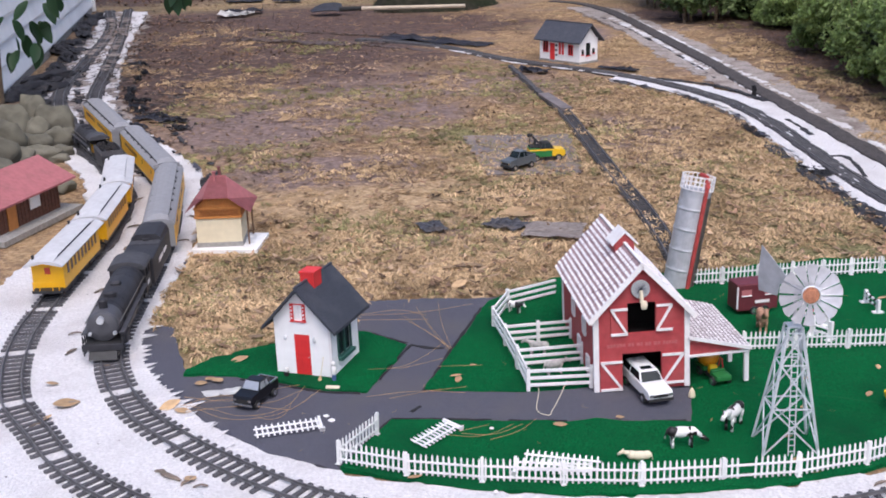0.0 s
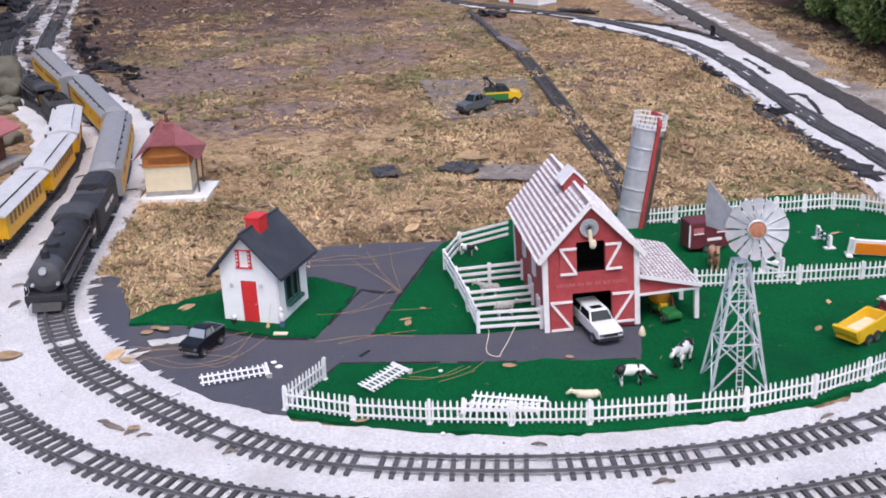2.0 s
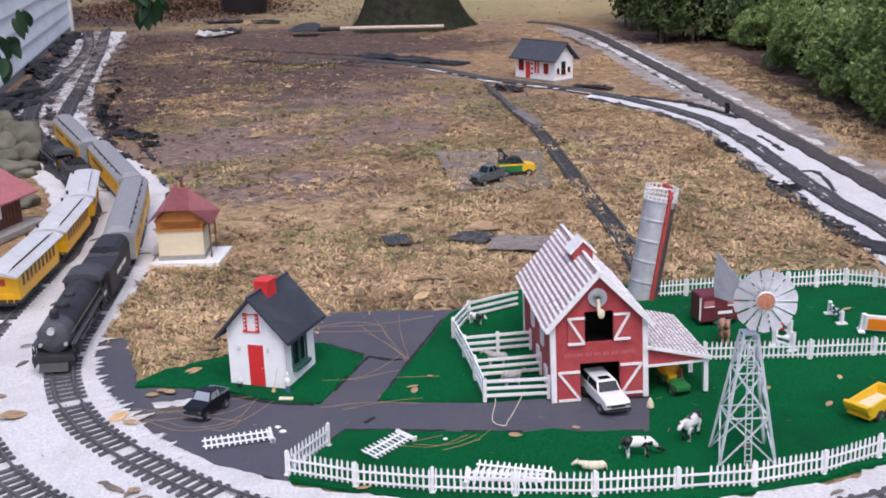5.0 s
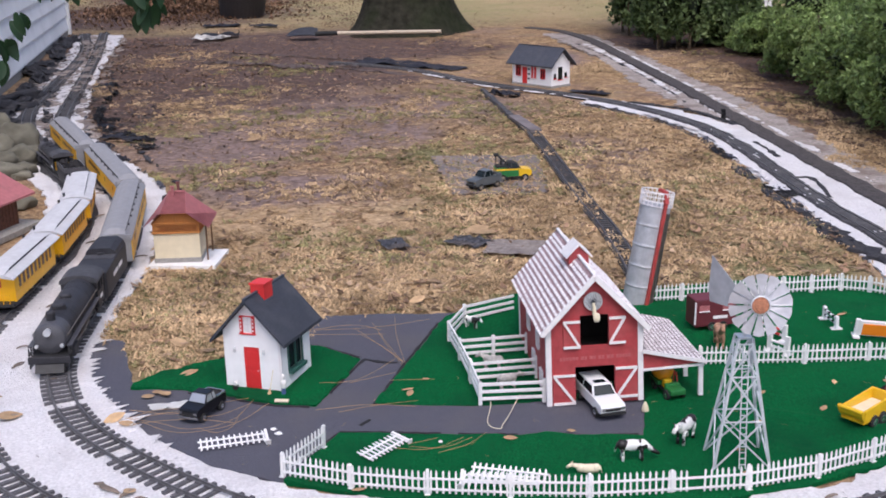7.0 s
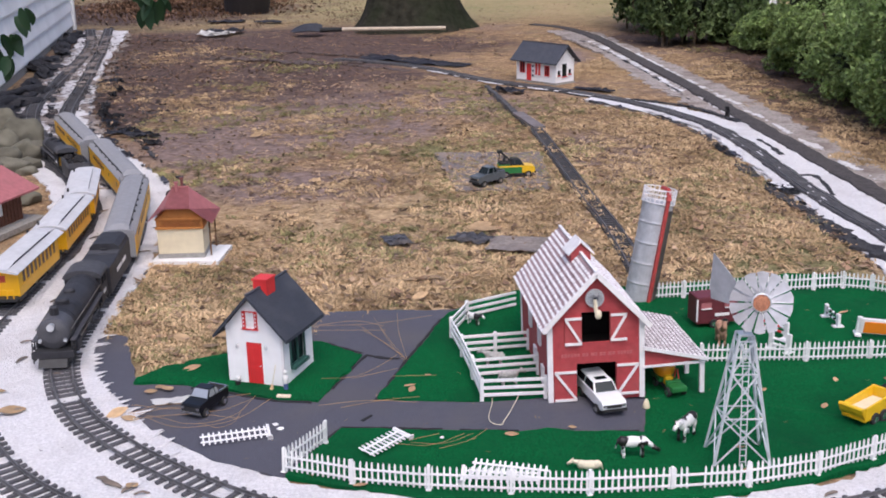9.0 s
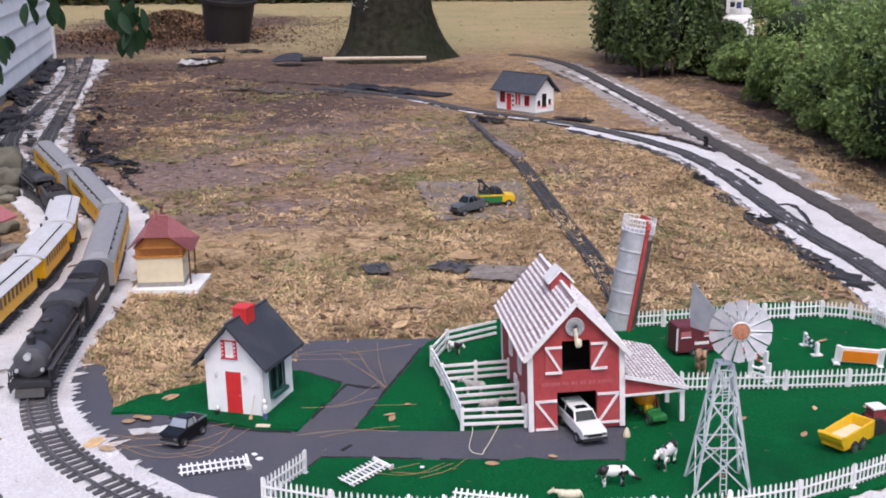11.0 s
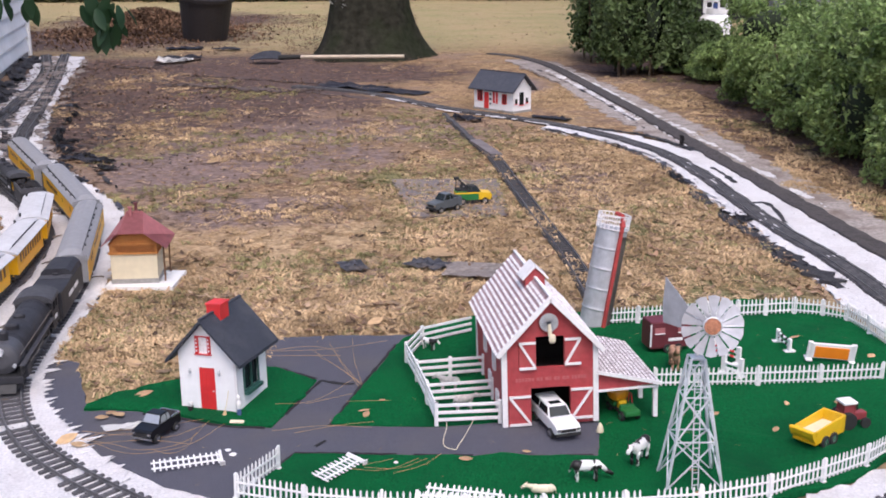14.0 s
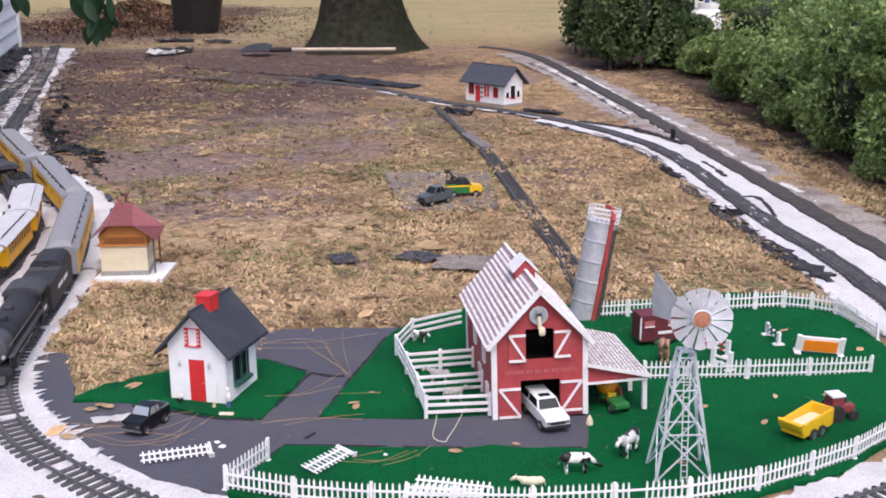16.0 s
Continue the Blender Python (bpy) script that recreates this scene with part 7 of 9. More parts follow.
M_LEAF_LIGHT = leaf_material("hedge_leaves", (0.12, 0.205, 0.056), (0.315, 0.415, 0.145), 0.55)
M_LEAF_DARK = leaf_material("dark_leaves", (0.07, 0.118, 0.038), (0.2, 0.275, 0.105), 0.6)
M_LEAF_BIG = leaf_material("magnolia_leaves", (0.017, 0.055, 0.022), (0.05, 0.115, 0.045), 0.35)
M_TWIG = material("twig", (0.12, 0.085, 0.055), 0.9, vary=0.3)
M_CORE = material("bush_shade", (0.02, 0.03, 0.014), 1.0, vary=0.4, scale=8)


def bush(m, size, count, leaf, mat, label, seed, skirt=0.03, fill=0.6):
    """A leafy bush: lumps great and small, leaves on their outsides, stems, and a heart coloured dark for the shade
    within.
    """
    r = np.random.RandomState(seed)
    root = thing("bush", m, label, "bush", "bushes of the hedge")
    a, b, c = size
    lumps = [(r.uniform(-0.62, 0.62) * a, r.uniform(-0.62, 0.62) * b, r.uniform(0.3, 0.76) * c, r.uniform(0.3, 0.46)) for _ in range(14)]
    lumps += [(0.55 * a * math.cos(k), 0.55 * b * math.sin(k), 0.26 * c, 0.42) for k in range(7)] + [(0, 0, 0.5 * c, 0.7)]
    span = np.array((a, b, c * 0.7))
    centres, radii, weights = [np.array(q[:3]) for q in lumps], [q[3] for q in lumps], [q[3] ** 2 for q in lumps]
    for _ in range(150):
        x, y, z, k = lumps[r.randint(len(lumps))]
        d = r.normal(size=3)
        d /= np.linalg.norm(d)
        centres.append(np.array((x, y, z)) + d * span * k * r.uniform(0.92, 1.12))
        radii.append(r.uniform(0.07, 0.14))
        weights.append(0.035)
    centres, radii, weights = np.array(centres), np.array(radii), np.array(weights)
    pick = r.choice(len(radii), count * 2, p=weights / weights.sum())
    d = r.normal(size=(count * 2, 3))
    d /= np.linalg.norm(d, axis=1)[:, None]
    q = centres[pick] + d * span * (radii[pick] * r.uniform(0.8, 1.1, count * 2))[:, None]
    keep = (q[:, 2] > skirt * (0.5 + r.rand(count * 2))) & (q[:, 2] < c * 1.08)
    # leaves deep inside are of no use
    for x, y, z, k in lumps:
        keep &= (((q - np.array((x, y, z))) / span / k) ** 2).sum(1) > 0.5
    leaf_cloud("leaves", q[keep][:count], leaf, mat, seed + 1, 0.0, root)["kind"] = "stuff"
    # near-black lumps stand in for the shade between the inner leaves
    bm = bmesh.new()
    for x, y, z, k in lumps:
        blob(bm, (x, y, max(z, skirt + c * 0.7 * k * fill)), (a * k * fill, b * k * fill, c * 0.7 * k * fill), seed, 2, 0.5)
    part("crown_shade", bm, M_CORE, root, smooth=True)
    for k in range(9):
        bm = bmesh.new()
        x, y = r.uniform(-0.7, 0.7) * a, r.uniform(-0.7, 0.7) * b
        cyl(bm, (x * 0.8, y * 0.8, -0.02), (x, y, c * 0.6), 0.012, 0.006, 7)
        part("stem", bm, M_TWIG, root)
    return root


HEDGE = "clipped green hedge bush with small glossy leaves"
for k, (x, y, a, b, c) in enumerate(((2.62, 4.55, 0.6, 0.62, 0.72), (2.66, 5.4, 0.64, 0.64, 0.76), (2.72, 6.3, 0.68, 0.68, 0.78), (2.78, 7.2, 0.68, 0.66, 0.74), (2.9, 8.05, 0.54, 0.52, 0.58), (2.75, 3.7, 0.6, 0.6, 0.7), (3.3, 5.0, 0.6, 0.7, 0.74), (3.4, 6.4, 0.6, 0.7, 0.74), (2.66, 8.6, 0.46, 0.42, 0.3))):
    bush(pose(x, y, 0, 0, 0, 20 * k), (a, b, c), (42000 if y < 5 else 30000) if x < 3 else 22000, 0.034, M_LEAF_LIGHT, HEDGE, 50 + k, 0.03, 0.5)
TALL = "tall dark green bush at the lawn edge"
bush(pose(1.95, 9.2, 0), (0.38, 0.42, 1.6), 34000, 0.046, M_LEAF_DARK, TALL, 71, 0.1, 0.45)
bush(pose(1.9, 10.25, 0), (0.38, 0.45, 1.6), 20000, 0.05, M_LEAF_DARK, TALL, 72, 0.12, 0.5)
bush(pose(2.3, 10.6, 0), (0.4, 0.5, 1.7), 16000, 0.055, M_LEAF_DARK, TALL, 73, 0.02)

bush(pose(2.42, 9.25, 0), (0.3, 0.32, 0.42), 9000, 0.045, M_LEAF_DARK, "low dark green shrub between the bushes", 74, 0.02)

# undergrowth along the far side of the lawn
r = np.random.RandomState(5)
pts = []
while len(pts) < 30000:
    x = r.uniform(-14, 14)
    h = 1.1 + 0.8 * math.sin(x * 1.7) * math.sin(x * 0.6 + 1)
    pts.append((x, 21 + r.uniform(0, 2.5), abs(r.normal()) * h * 0.7))
M_UNDER = leaf_material("undergrowth_leaves", (0.045, 0.06, 0.025), (0.13, 0.12, 0.05), 0.6)
tagged(leaf_cloud("undergrowth", pts, 0.22, M_UNDER, 9), "dark tangled undergrowth behind the far lawn", "undergrowth", kind="stuff")
# woods as plain lumps, with their deep shade put into the colour
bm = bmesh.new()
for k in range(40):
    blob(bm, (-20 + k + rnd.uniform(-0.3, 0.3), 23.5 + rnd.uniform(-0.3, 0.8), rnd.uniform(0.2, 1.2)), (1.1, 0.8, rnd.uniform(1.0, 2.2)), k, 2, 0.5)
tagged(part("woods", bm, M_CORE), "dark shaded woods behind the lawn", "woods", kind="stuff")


# ---- magnolia with hanging leaves beside the wall ----
def magnolia():
    root = thing("magnolia", pose(-2.32, 5.42, 0), "young magnolia with large dark hanging leaves", "tree")
    bm = bmesh.new()
    cyl(bm, (0, 0, -0.02), (0.05, -0.03, 0.7), 0.022, 0.018, 10)
    cyl(bm, (0.05, -0.03, 0.7), (0.02, 0, 1.6), 0.018, 0.012, 10)
    part("trunk", bm, M_TWIG, root)
    heads = [(0.98, -0.1, 0.88), (0.86, -0.1, 0.9), (0.5, -0.1, 0.95), (0.38, -0.1, 0.8), (0.12, -0.1, 0.75), (-0.1, -0.15, 0.8), (0.0, -0.1, 1.0)]
    for h in heads:
        bm = bmesh.new()
        a = Vector((0.03, 0, 1.15))
        mid = (a + Vector(h)) / 2 + Vector((0, 0, 0.18))
        cyl(bm, a, mid, 0.01, 0.008, 7)
        cyl(bm, mid, h, 0.008, 0.004, 7)
        part("branch", bm, M_TWIG, root)
    return root


def big_leaf():
    bm = bmesh.new()
    n = 7
    rows = []
    for k in range(n):
        t = k / (n - 1)
        w = 0.034 * math.sin(math.pi * min(1, t * 0.94 + 0.06)) ** 0.8 + 0.0008
        z = -0.02 * t * t
        rows.append([bm.verts.new((-w, 0.15 * t, z + 0.008 * w / 0.034)), bm.verts.new((0, 0.15 * t, z)), bm.verts.new((w, 0.15 * t, z + 0.008 * w / 0.034))])
    for a, b in zip(rows, rows[1:]):
        for i in range(2):
            bm.faces.new((a[i], a[i + 1], b[i + 1], b[i]))
    return mesh_of(bm, "leaf", M_LEAF_BIG, smooth=True)


MAG = magnolia()
LEAF = big_leaf()
SPOTS = [
    (-1.364, 5.3, 0.589), (-1.316, 5.3, 0.623), (-1.405, 5.3, 0.832), (-1.377, 5.3, 0.689), (-1.272, 5.3, 0.694),
    (-1.779, 5.3, 0.82), (-1.827, 5.3, 0.722), (-1.695, 5.3, 0.743), (-1.672, 5.3, 0.768), (-2.03, 5.3, 0.447),
    (-1.933, 5.3, 0.577), (-2.013, 5.3, 0.366), (-2.03, 5.3, 0.553), (-2.127, 5.3, 0.393), (-2.178, 5.3, 0.328), (-2.065, 5.3, 0.445),
    (-2.169, 5.3, 0.475), (-2.05, 5.3, 0.364),
    (-1.437, 5.3, 0.755), (-1.338, 5.3, 0.689), (-1.311, 5.3, 0.637), (-1.371, 5.3, 0.606),
    (-1.359, 5.3, 0.564), (-1.414, 5.3, 0.716), (-1.322, 5.3, 0.728),
]
for k, (x, y, z) in enumerate(SPOTS):
    for j in range(2):
        ob = new("leaf", LEAF)
        ob.parent = MAG
        ob.matrix_basis = Matrix.Identity(4) @ pose(x + 2.32 + rnd.uniform(-0.03, 0.03), y - 5.42 + rnd.uniform(-0.05, 0.05), z + 0.06 + rnd.uniform(-0.02, 0.02), -rnd.uniform(35, 95), rnd.uniform(-30, 30), rnd.uniform(-60, 60) + 180 * (rnd.random() < 0.5)) @ Matrix.Scale(0.78, 4)

# ---- loose things at the back ----
root = thing("shovel", pose(-1.335, 10.19, 0.025, 0, 0, -3), "round-point shovel with a pale wooden handle lying down", "shovel")
bm = bmesh.new()
outline = [(0.0, 0.0), (0.04, 0.07), (0.12, 0.105), (0.22, 0.11), (0.28, 0.095), (0.29, 0.02), (0.29, -0.02), (0.28, -0.095), (0.22, -0.11), (0.12, -0.105), (0.04, -0.07)]
def dished(x, y, z):
    """The blade lies on its edge, dished."""
    q = Matrix.Rotation(radians(14), 3, "X") @ Vector((x, y * 0.95, z + 0.04 * (y / 0.11) ** 2))
    return q + Vector((-0.03, 0.0, 0.012))


f = [bm.verts.new(dished(x, y, 0.0)) for x, y in outline]
g = [bm.verts.new(dished(x, y, -0.004)) for x, y in outline]
mid = [bm.verts.new(dished(x * 0.9 + 0.02, 0, w)) for x, w in ((0.16, 0.0), (0.16, -0.004))]
for k in range(len(outline)):
    j = (k + 1) % len(outline)
    bm.faces.new((f[k], f[j], mid[0]))
    bm.faces.new((g[j], g[k], mid[1]))
    bm.faces.new((f[k], f[j], g[j], g[k]))
part("blade", bm, material("blue_steel", (0.024, 0.027, 0.038), 0.6, metal=0.2, vary=0.2), root)
bm = bmesh.new()
cyl(bm, (0.24, 0, 0.022), (0.44, 0, 0.026), 0.022, 0.02, 12)
part("socket", bm, M_TYRE, root)
bm = bmesh.new()
cyl(bm, (0.43, 0, 0.026), (1.37, 0, 0.03), 0.017, 0.016, 12)
part("handle", bm, material("pale_wood", (0.5, 0.42, 0.32), 0.7, vary=0.15, scale=20), root)

root = thing("plant_pot", pose(-2.19, 12.75, 0, 7, 5, 0) @ Matrix.Diagonal((0.97, 0.97, 0.9, 1)), "large dark brown plastic plant pot", "plant pot")
bm = bmesh.new()
lathe(bm, [(0.235, 0.0), (0.25, 0.02), (0.3, 0.5), (0.325, 0.5), (0.33, 0.545), (0.315, 0.55), (0.295, 0.5), (0.24, 0.05), (0.02, 0.045)], 36)
part("body", bm, material("brown_plastic", (0.017, 0.014, 0.015), 0.6, vary=0.2), root, smooth=False)

root = thing("propane_tank", pose(2.86, 10.25, -0.063), "white propane tank behind the hedge", "gas tank")
bm = bmesh.new()
lathe(bm, [(0.12, 0.0), (0.12, 0.04), (0.15, 0.07), (0.156, 0.12), (0.156, 0.36), (0.14, 0.43), (0.08, 0.48), (0.02, 0.49)], 28)
part("cylinder", bm, M_WHITE, root, smooth=False)
bm = bmesh.new()
for a0, a1 in ((20, 160), (200, 340)):
    for k in range(10):
        a, b = radians(a0 + (a1 - a0) * k / 10), radians(a0 + (a1 - a0) * (k + 1) / 10)
        for z0, z1 in ((0.47, 0.52), (0.575, 0.6)):
            v = [bm.verts.new((0.105 * math.cos(q), 0.105 * math.sin(q), z)) for q, z in ((a, z0), (b, z0), (b, z1), (a, z1))]
            bm.faces.new(v)
    for a in (a0, (a0 + a1) / 2, a1):
        bar(bm, (0.105 * math.cos(radians(a)), 0.105 * math.sin(radians(a)), 0.47), (0.105 * math.cos(radians(a)), 0.105 * math.sin(radians(a)), 0.6), 0.014)
part("collar", bm, M_WHITE, root)
bm = bmesh.new()
cyl(bm, (0, 0, 0.48), (0, 0, 0.56), 0.025, n=10)
part("valve", bm, material("valve_blue", (0.05, 0.09, 0.25), 0.5), root)

# open shed, its dark inside painted near-black, and a covered load behind the hedge
root = thing("shed", pose(6.6, 15.5, 0), "open shed behind the hedge, its shaded inside painted near-black", "shed")
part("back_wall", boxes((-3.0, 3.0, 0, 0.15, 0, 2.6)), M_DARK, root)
part("side_wall", boxes((-3.0, -2.85, -2, 0, 0, 2.6)), material("shaded_shed_boards", (0.014, 0.013, 0.013), 0.9, vary=0.3), root)
bm = boxes((-0.75, 0.75, -0.6, 0.6, 0, 1.0), bevel=0.12)
bmesh.ops.subdivide_edges(bm, edges=bm.edges[:], cuts=6, use_grid_fill=True)
for v in bm.verts:
    v.co += Vector((0.07, 0.09, 0.05)) * noise.noise(Vector((v.co.x * 5, v.co.y * 5, v.co.z * 1.2)))
ob = part("covered_boat", bm, material("grey_tarp", (0.2, 0.21, 0.24), 0.6, vary=0.2, scale=4), smooth=True)
ob.matrix_world = pose(4.78, 11.8, 0, 0, 0, 10)
tagged(ob, "load under a taut grey tarpaulin behind the hedge", "tarpaulin")

M_FELTPALE = material("sun_bleached_felt", (0.105, 0.107, 0.125), 0.95, vary=0.3, scale=60, stain=0.8, stain_scale=9, stain_color=(0.2, 0.16, 0.125))


def flap(m, w, l, lift, label="curled black felt flap on the lawn", mat=None, seed=0):
    bm = bmesh.new()
    n = 8
    rows = []
    for i in range(n):
        row = []
        for j in range(n):
            x, y = (i / (n - 1) - 0.5) * w, (j / (n - 1) - 0.5) * l
            z = lift * max(0, noise.noise(Vector((x * 6 / w, y * 6 / l, seed))) + 0.3) + 0.003
            row.append(bm.verts.new((x + 0.1 * w * noise.noise(Vector((j * 0.5, i * 0.3, seed + 5.3))), y + 0.1 * l * noise.noise(Vector((i * 0.5, j * 0.3, seed + 9.3))), z)))
        rows.append(row)
    for a, b in zip(rows, rows[1:]):
        for i in range(n - 1):
            bm.faces.new((a[i], a[i + 1], b[i + 1], b[i]))
    bmesh.ops.solidify(bm, geom=bm.faces[:], thickness=0.002)
    ob = part("felt_flap", bm, mat or M_FELT)
    ob.matrix_world = m
    return tagged(ob, label, "roofing felt", "loose felt flaps")


flap(pose(-0.34, 8.32, 0, 0, 0, -38), 0.55, 0.24, 0.035, seed=1)
flap(pose(0.0, 8.02, 0, 0, 0, -38), 0.45, 0.2, 0.03, seed=2)
flap(pose(0.93, 6.72, 0, 0, 0, -40), 0.28, 0.072, 0.024, seed=3)
flap(pose(0.42, 6.72, 0, 0, 0, -40), 0.2, 0.1, 0.04, seed=4)
flap(pose(-1.45, 5.0, 0, 0, 0, -55), 0.16, 0.05, 0.02, seed=5)
flap(pose(-1.62, 5.35, 0, 0, 0, -55), 0.14, 0.05, 0.02, seed=6)
flap(pose(-1.56, 5.5, 0, 0, 0, -20), 0.24, 0.1, 0.03, seed=35)
flap(pose(-1.75, 5.85, 0, 0, 0, -50), 0.16, 0.06, 0.02, seed=36)
flap(pose(1.345, 4.16, 0.003, 0, 0, 100), 0.2, 0.07, 0.014, seed=41, mat=M_FELTBLACK)
flap(pose(1.29, 4.88, 0.003, 0, 0, 95), 0.26, 0.06, 0.014, seed=42, mat=M_FELTBLACK)
flap(pose(1.5, 5.75, 0.028, 82, 0, 25), 0.03, 0.06, 0.012, "curl of black felt standing up beside the track", M_FELTBLACK, 43)
flap(pose(-2.2, 7.4, 0, 0, 0, 60), 0.2, 0.05, 0.02, seed=7)
A_EDGE = [(-2.35, 8.1), (-2.05, 7.0), (-1.93, 6.3), (-1.72, 5.75), (-1.45, 5.3), (-1.3, 4.95), (-1.08, 4.5), (-0.96, 4.05), (-0.9, 3.6)]
q = random.Random(77)
for k in range(10):
    f = 0.08 + 0.44 * k / 9
    i = min(len(A_EDGE) - 2, int(f * (len(A_EDGE) - 1)))
    u = f * (len(A_EDGE) - 1) - i
    x, y = (A_EDGE[i][j] * (1 - u) + A_EDGE[i + 1][j] * u for j in (0, 1))
    big = 0.72 if 4.9 < y < 6.6 else 0.6
    flap(pose(x + q.uniform(0.0, 0.08) * big, y + q.uniform(-0.06, 0.06), 0, 0, 0, q.uniform(-80, -20)), q.uniform(0.1, 0.24) * big, q.uniform(0.04, 0.1) * big, q.uniform(0.02, 0.045), "crumpled black felt beside the white sand bed", M_FELTBLACK, 200 + k)
flap(pose(-0.13, 3.5, 0.007, 0, 0, 20), 0.085, 0.12, 0.006, "small dusty felt piece on the dry lawn", M_FELTPALE, 8)
flap(pose(0.12, 3.5, 0.007, 0, 0, -35), 0.13, 0.1, 0.016, "small dusty felt piece on the dry lawn", M_FELTPALE, 9)
flap(pose(0.27, 3.43, 0.009, 0, 0, -10), 0.2, 0.17, 0.004, "dusty grey-tan felt piece on the dry lawn", material("bleached_felt", (0.4, 0.35, 0.32), 0.95, vary=0.25, scale=60, stain=0.7, stain_scale=7, stain_color=(0.29, 0.25, 0.235)), 10)

ob = flap(pose(-2.08, 10.36, 0, 0, 0, -12), 0.3, 0.3, 0.045, "crumpled white plastic scrap on bare earth", material("dirty_plastic", (0.74, 0.73, 0.71), 0.6, stain=0.6, stain_scale=9, stain_color=(0.12, 0.1, 0.09)), 31)
ob.name = "plastic_scrap"
tagged(ob, "crumpled white plastic scrap on bare earth", "plastic scrap")
ob = flap(pose(-0.585, 2.235, 0.004, 0, 0, 14), 0.085, 0.034, 0.006, "torn white scrap lying on the felt road", M_WHITE, 41)
ob.name = "paper_scrap"
tagged(ob, "torn white scrap lying on the felt road", "paper scrap")
flap(pose(-2.02, 10.55, 0, 0, 0, 20), 0.36, 0.2, 0.05, "crumpled black felt on bare earth", seed=32)
flap(pose(-2.2, 11.6, 0, 0, 0, 5), 0.36, 0.2, 0.03, "crumpled black felt on bare earth", seed=33)
flap(pose(-1.75, 11.5, 0, 0, 0, -15), 0.3, 0.14, 0.03, "crumpled black felt on bare earth", seed=34)


def jag(bm, line, width, seed, lift=0.006, gap=0.0, z=0.0, frayed=0.4):
    """A torn, frayed strip that runs along a line and breaks off here and there."""
    prev = None
    r = random.Random(seed)
    for x, y, h, s in smooth_line(line, 0.018):
        w = width * (0.5 - gap + 0.9 * noise.noise(Vector((s * 5, seed, 0))) + 0.7 * noise.noise(Vector((s * 19, seed, 2))) + r.uniform(-frayed, frayed))
        if w < 0.002:
            prev = None
            continue
        o = width * 0.8 * noise.noise(Vector((s * 4, seed, 7)))
        nx, ny = -math.sin(h), math.cos(h)
        up = lift * abs(noise.noise(Vector((s * 11, seed, 4)))) * 2
        row = [bm.verts.new((x + nx * (o + q * w), y + ny * (o + q * w), z + u)) for q, u in ((-1, 0.001), (-0.9, 0.003 + up), (0.2, 0.004), (1, 0.003 + up * r.random()), (1.02, 0.001))]
        if prev:
            for i in range(4):
                bm.faces.new((prev[i], prev[i + 1], row[i + 1], row[i]))
        prev = row


# torn felt beside the far tracks and along the old line
D_EDGE = [(1.4, 3.2), (1.335, 3.5), (1.32, 3.85), (1.295, 4.12), (1.285, 4.6), (1.285, 5.1), (1.21, 5.57), (1.08, 5.93), (0.94, 6.16), (0.8, 6.4)]
CRACKS = ([(1.505, 5.14), (1.515, 4.95), (1.52, 4.77)], [(1.475, 4.39), (1.53, 4.37), (1.525, 4.22), (1.495, 4.03)])
C_EDGE = [(1.43, 6.3), (1.39, 7.2), (1.29, 8.4), (1.16, 9.4)]
AB_GAP = [(-2.75, 8.3), (-2.4, 6.9), (-2.14, 6.05), (-1.9, 5.5), (-1.55, 4.75), (-1.3, 4.3)]
B_EDGE = [(-3.1, 9.3), (-2.78, 8.0), (-2.6, 7.0), (-2.4, 6.2), (-2.15, 5.55)]
bm = bmesh.new()
for k, (line, w, gap) in enumerate(((D_EDGE, 0.03, 0.0), (CRACKS[0], 0.012, -0.3), (CRACKS[1], 0.012, -0.3), ([(1.1, 6.36), (1.24, 6.22), (1.36, 6.1), (1.46, 5.87), (1.52, 5.56)], 0.024, -0.25), ([(1.33, 3.75), (1.36, 3.5), (1.4, 3.25)], 0.06, -0.2), (C_EDGE, 0.02, 0.35), (A_EDGE, 0.022, 0.25), (AB_GAP, 0.03, 0.2), (AB_GAP, 0.05, 0.42), (B_EDGE, 0.06, 0.1))):
    jag(bm, line, w, 60 + k, 0.012 if w > 0.02 else 0.003, gap, 0.002, 0.1 if k < 5 else 0.4)
tagged(part("felt_edging", bm, M_FELTBLACK), "frayed black felt strips showing along the sand beds", "roofing felt", kind="stuff")
bm = bmesh.new()
jag(bm, [(1.35, 4.1), (1.335, 4.6), (1.32, 5.2), (1.25, 5.6), (1.12, 5.95)], 0.03, 71, 0.003, 0.0, 0.009)
jag(bm, [(0.93, 6.42), (0.64, 6.74), (0.3, 7.08), (0.02, 7.52), (-0.2, 7.84)], 0.016, 72, 0.003, 0.15, 0.006)
jag(bm, [(1.75, 4.3), (1.71, 5.0), (1.65, 6.2), (1.58, 7.0), (1.46, 8.6), (1.36, 9.7)], 0.03, 73, 0.003, 0.2, 0.0)
jag(bm, [(1.43, 6.6), (1.4, 7.4), (1.31, 8.6), (1.23, 9.4)], 0.035, 74, 0.003, 0.1, 0.0)
tagged(part("sand_streaks", bm, M_GRAVEL), "streaks of white sand beside the far tracks", "sand", kind="stuff")
bm = bmesh.new()
for k, side in enumerate((-0.03, -0.005, 0.012, 0.034)):
    jag(bm, [(x + side, y) for x, y in LINE_D[1:8]], 0.005, 140 + k, 0.001, 0.4, 0.0085)
tagged(part("swept_sand", bm, M_GRAVEL), "white sand swept over the buried track", "sand", kind="stuff")
bm = bmesh.new()
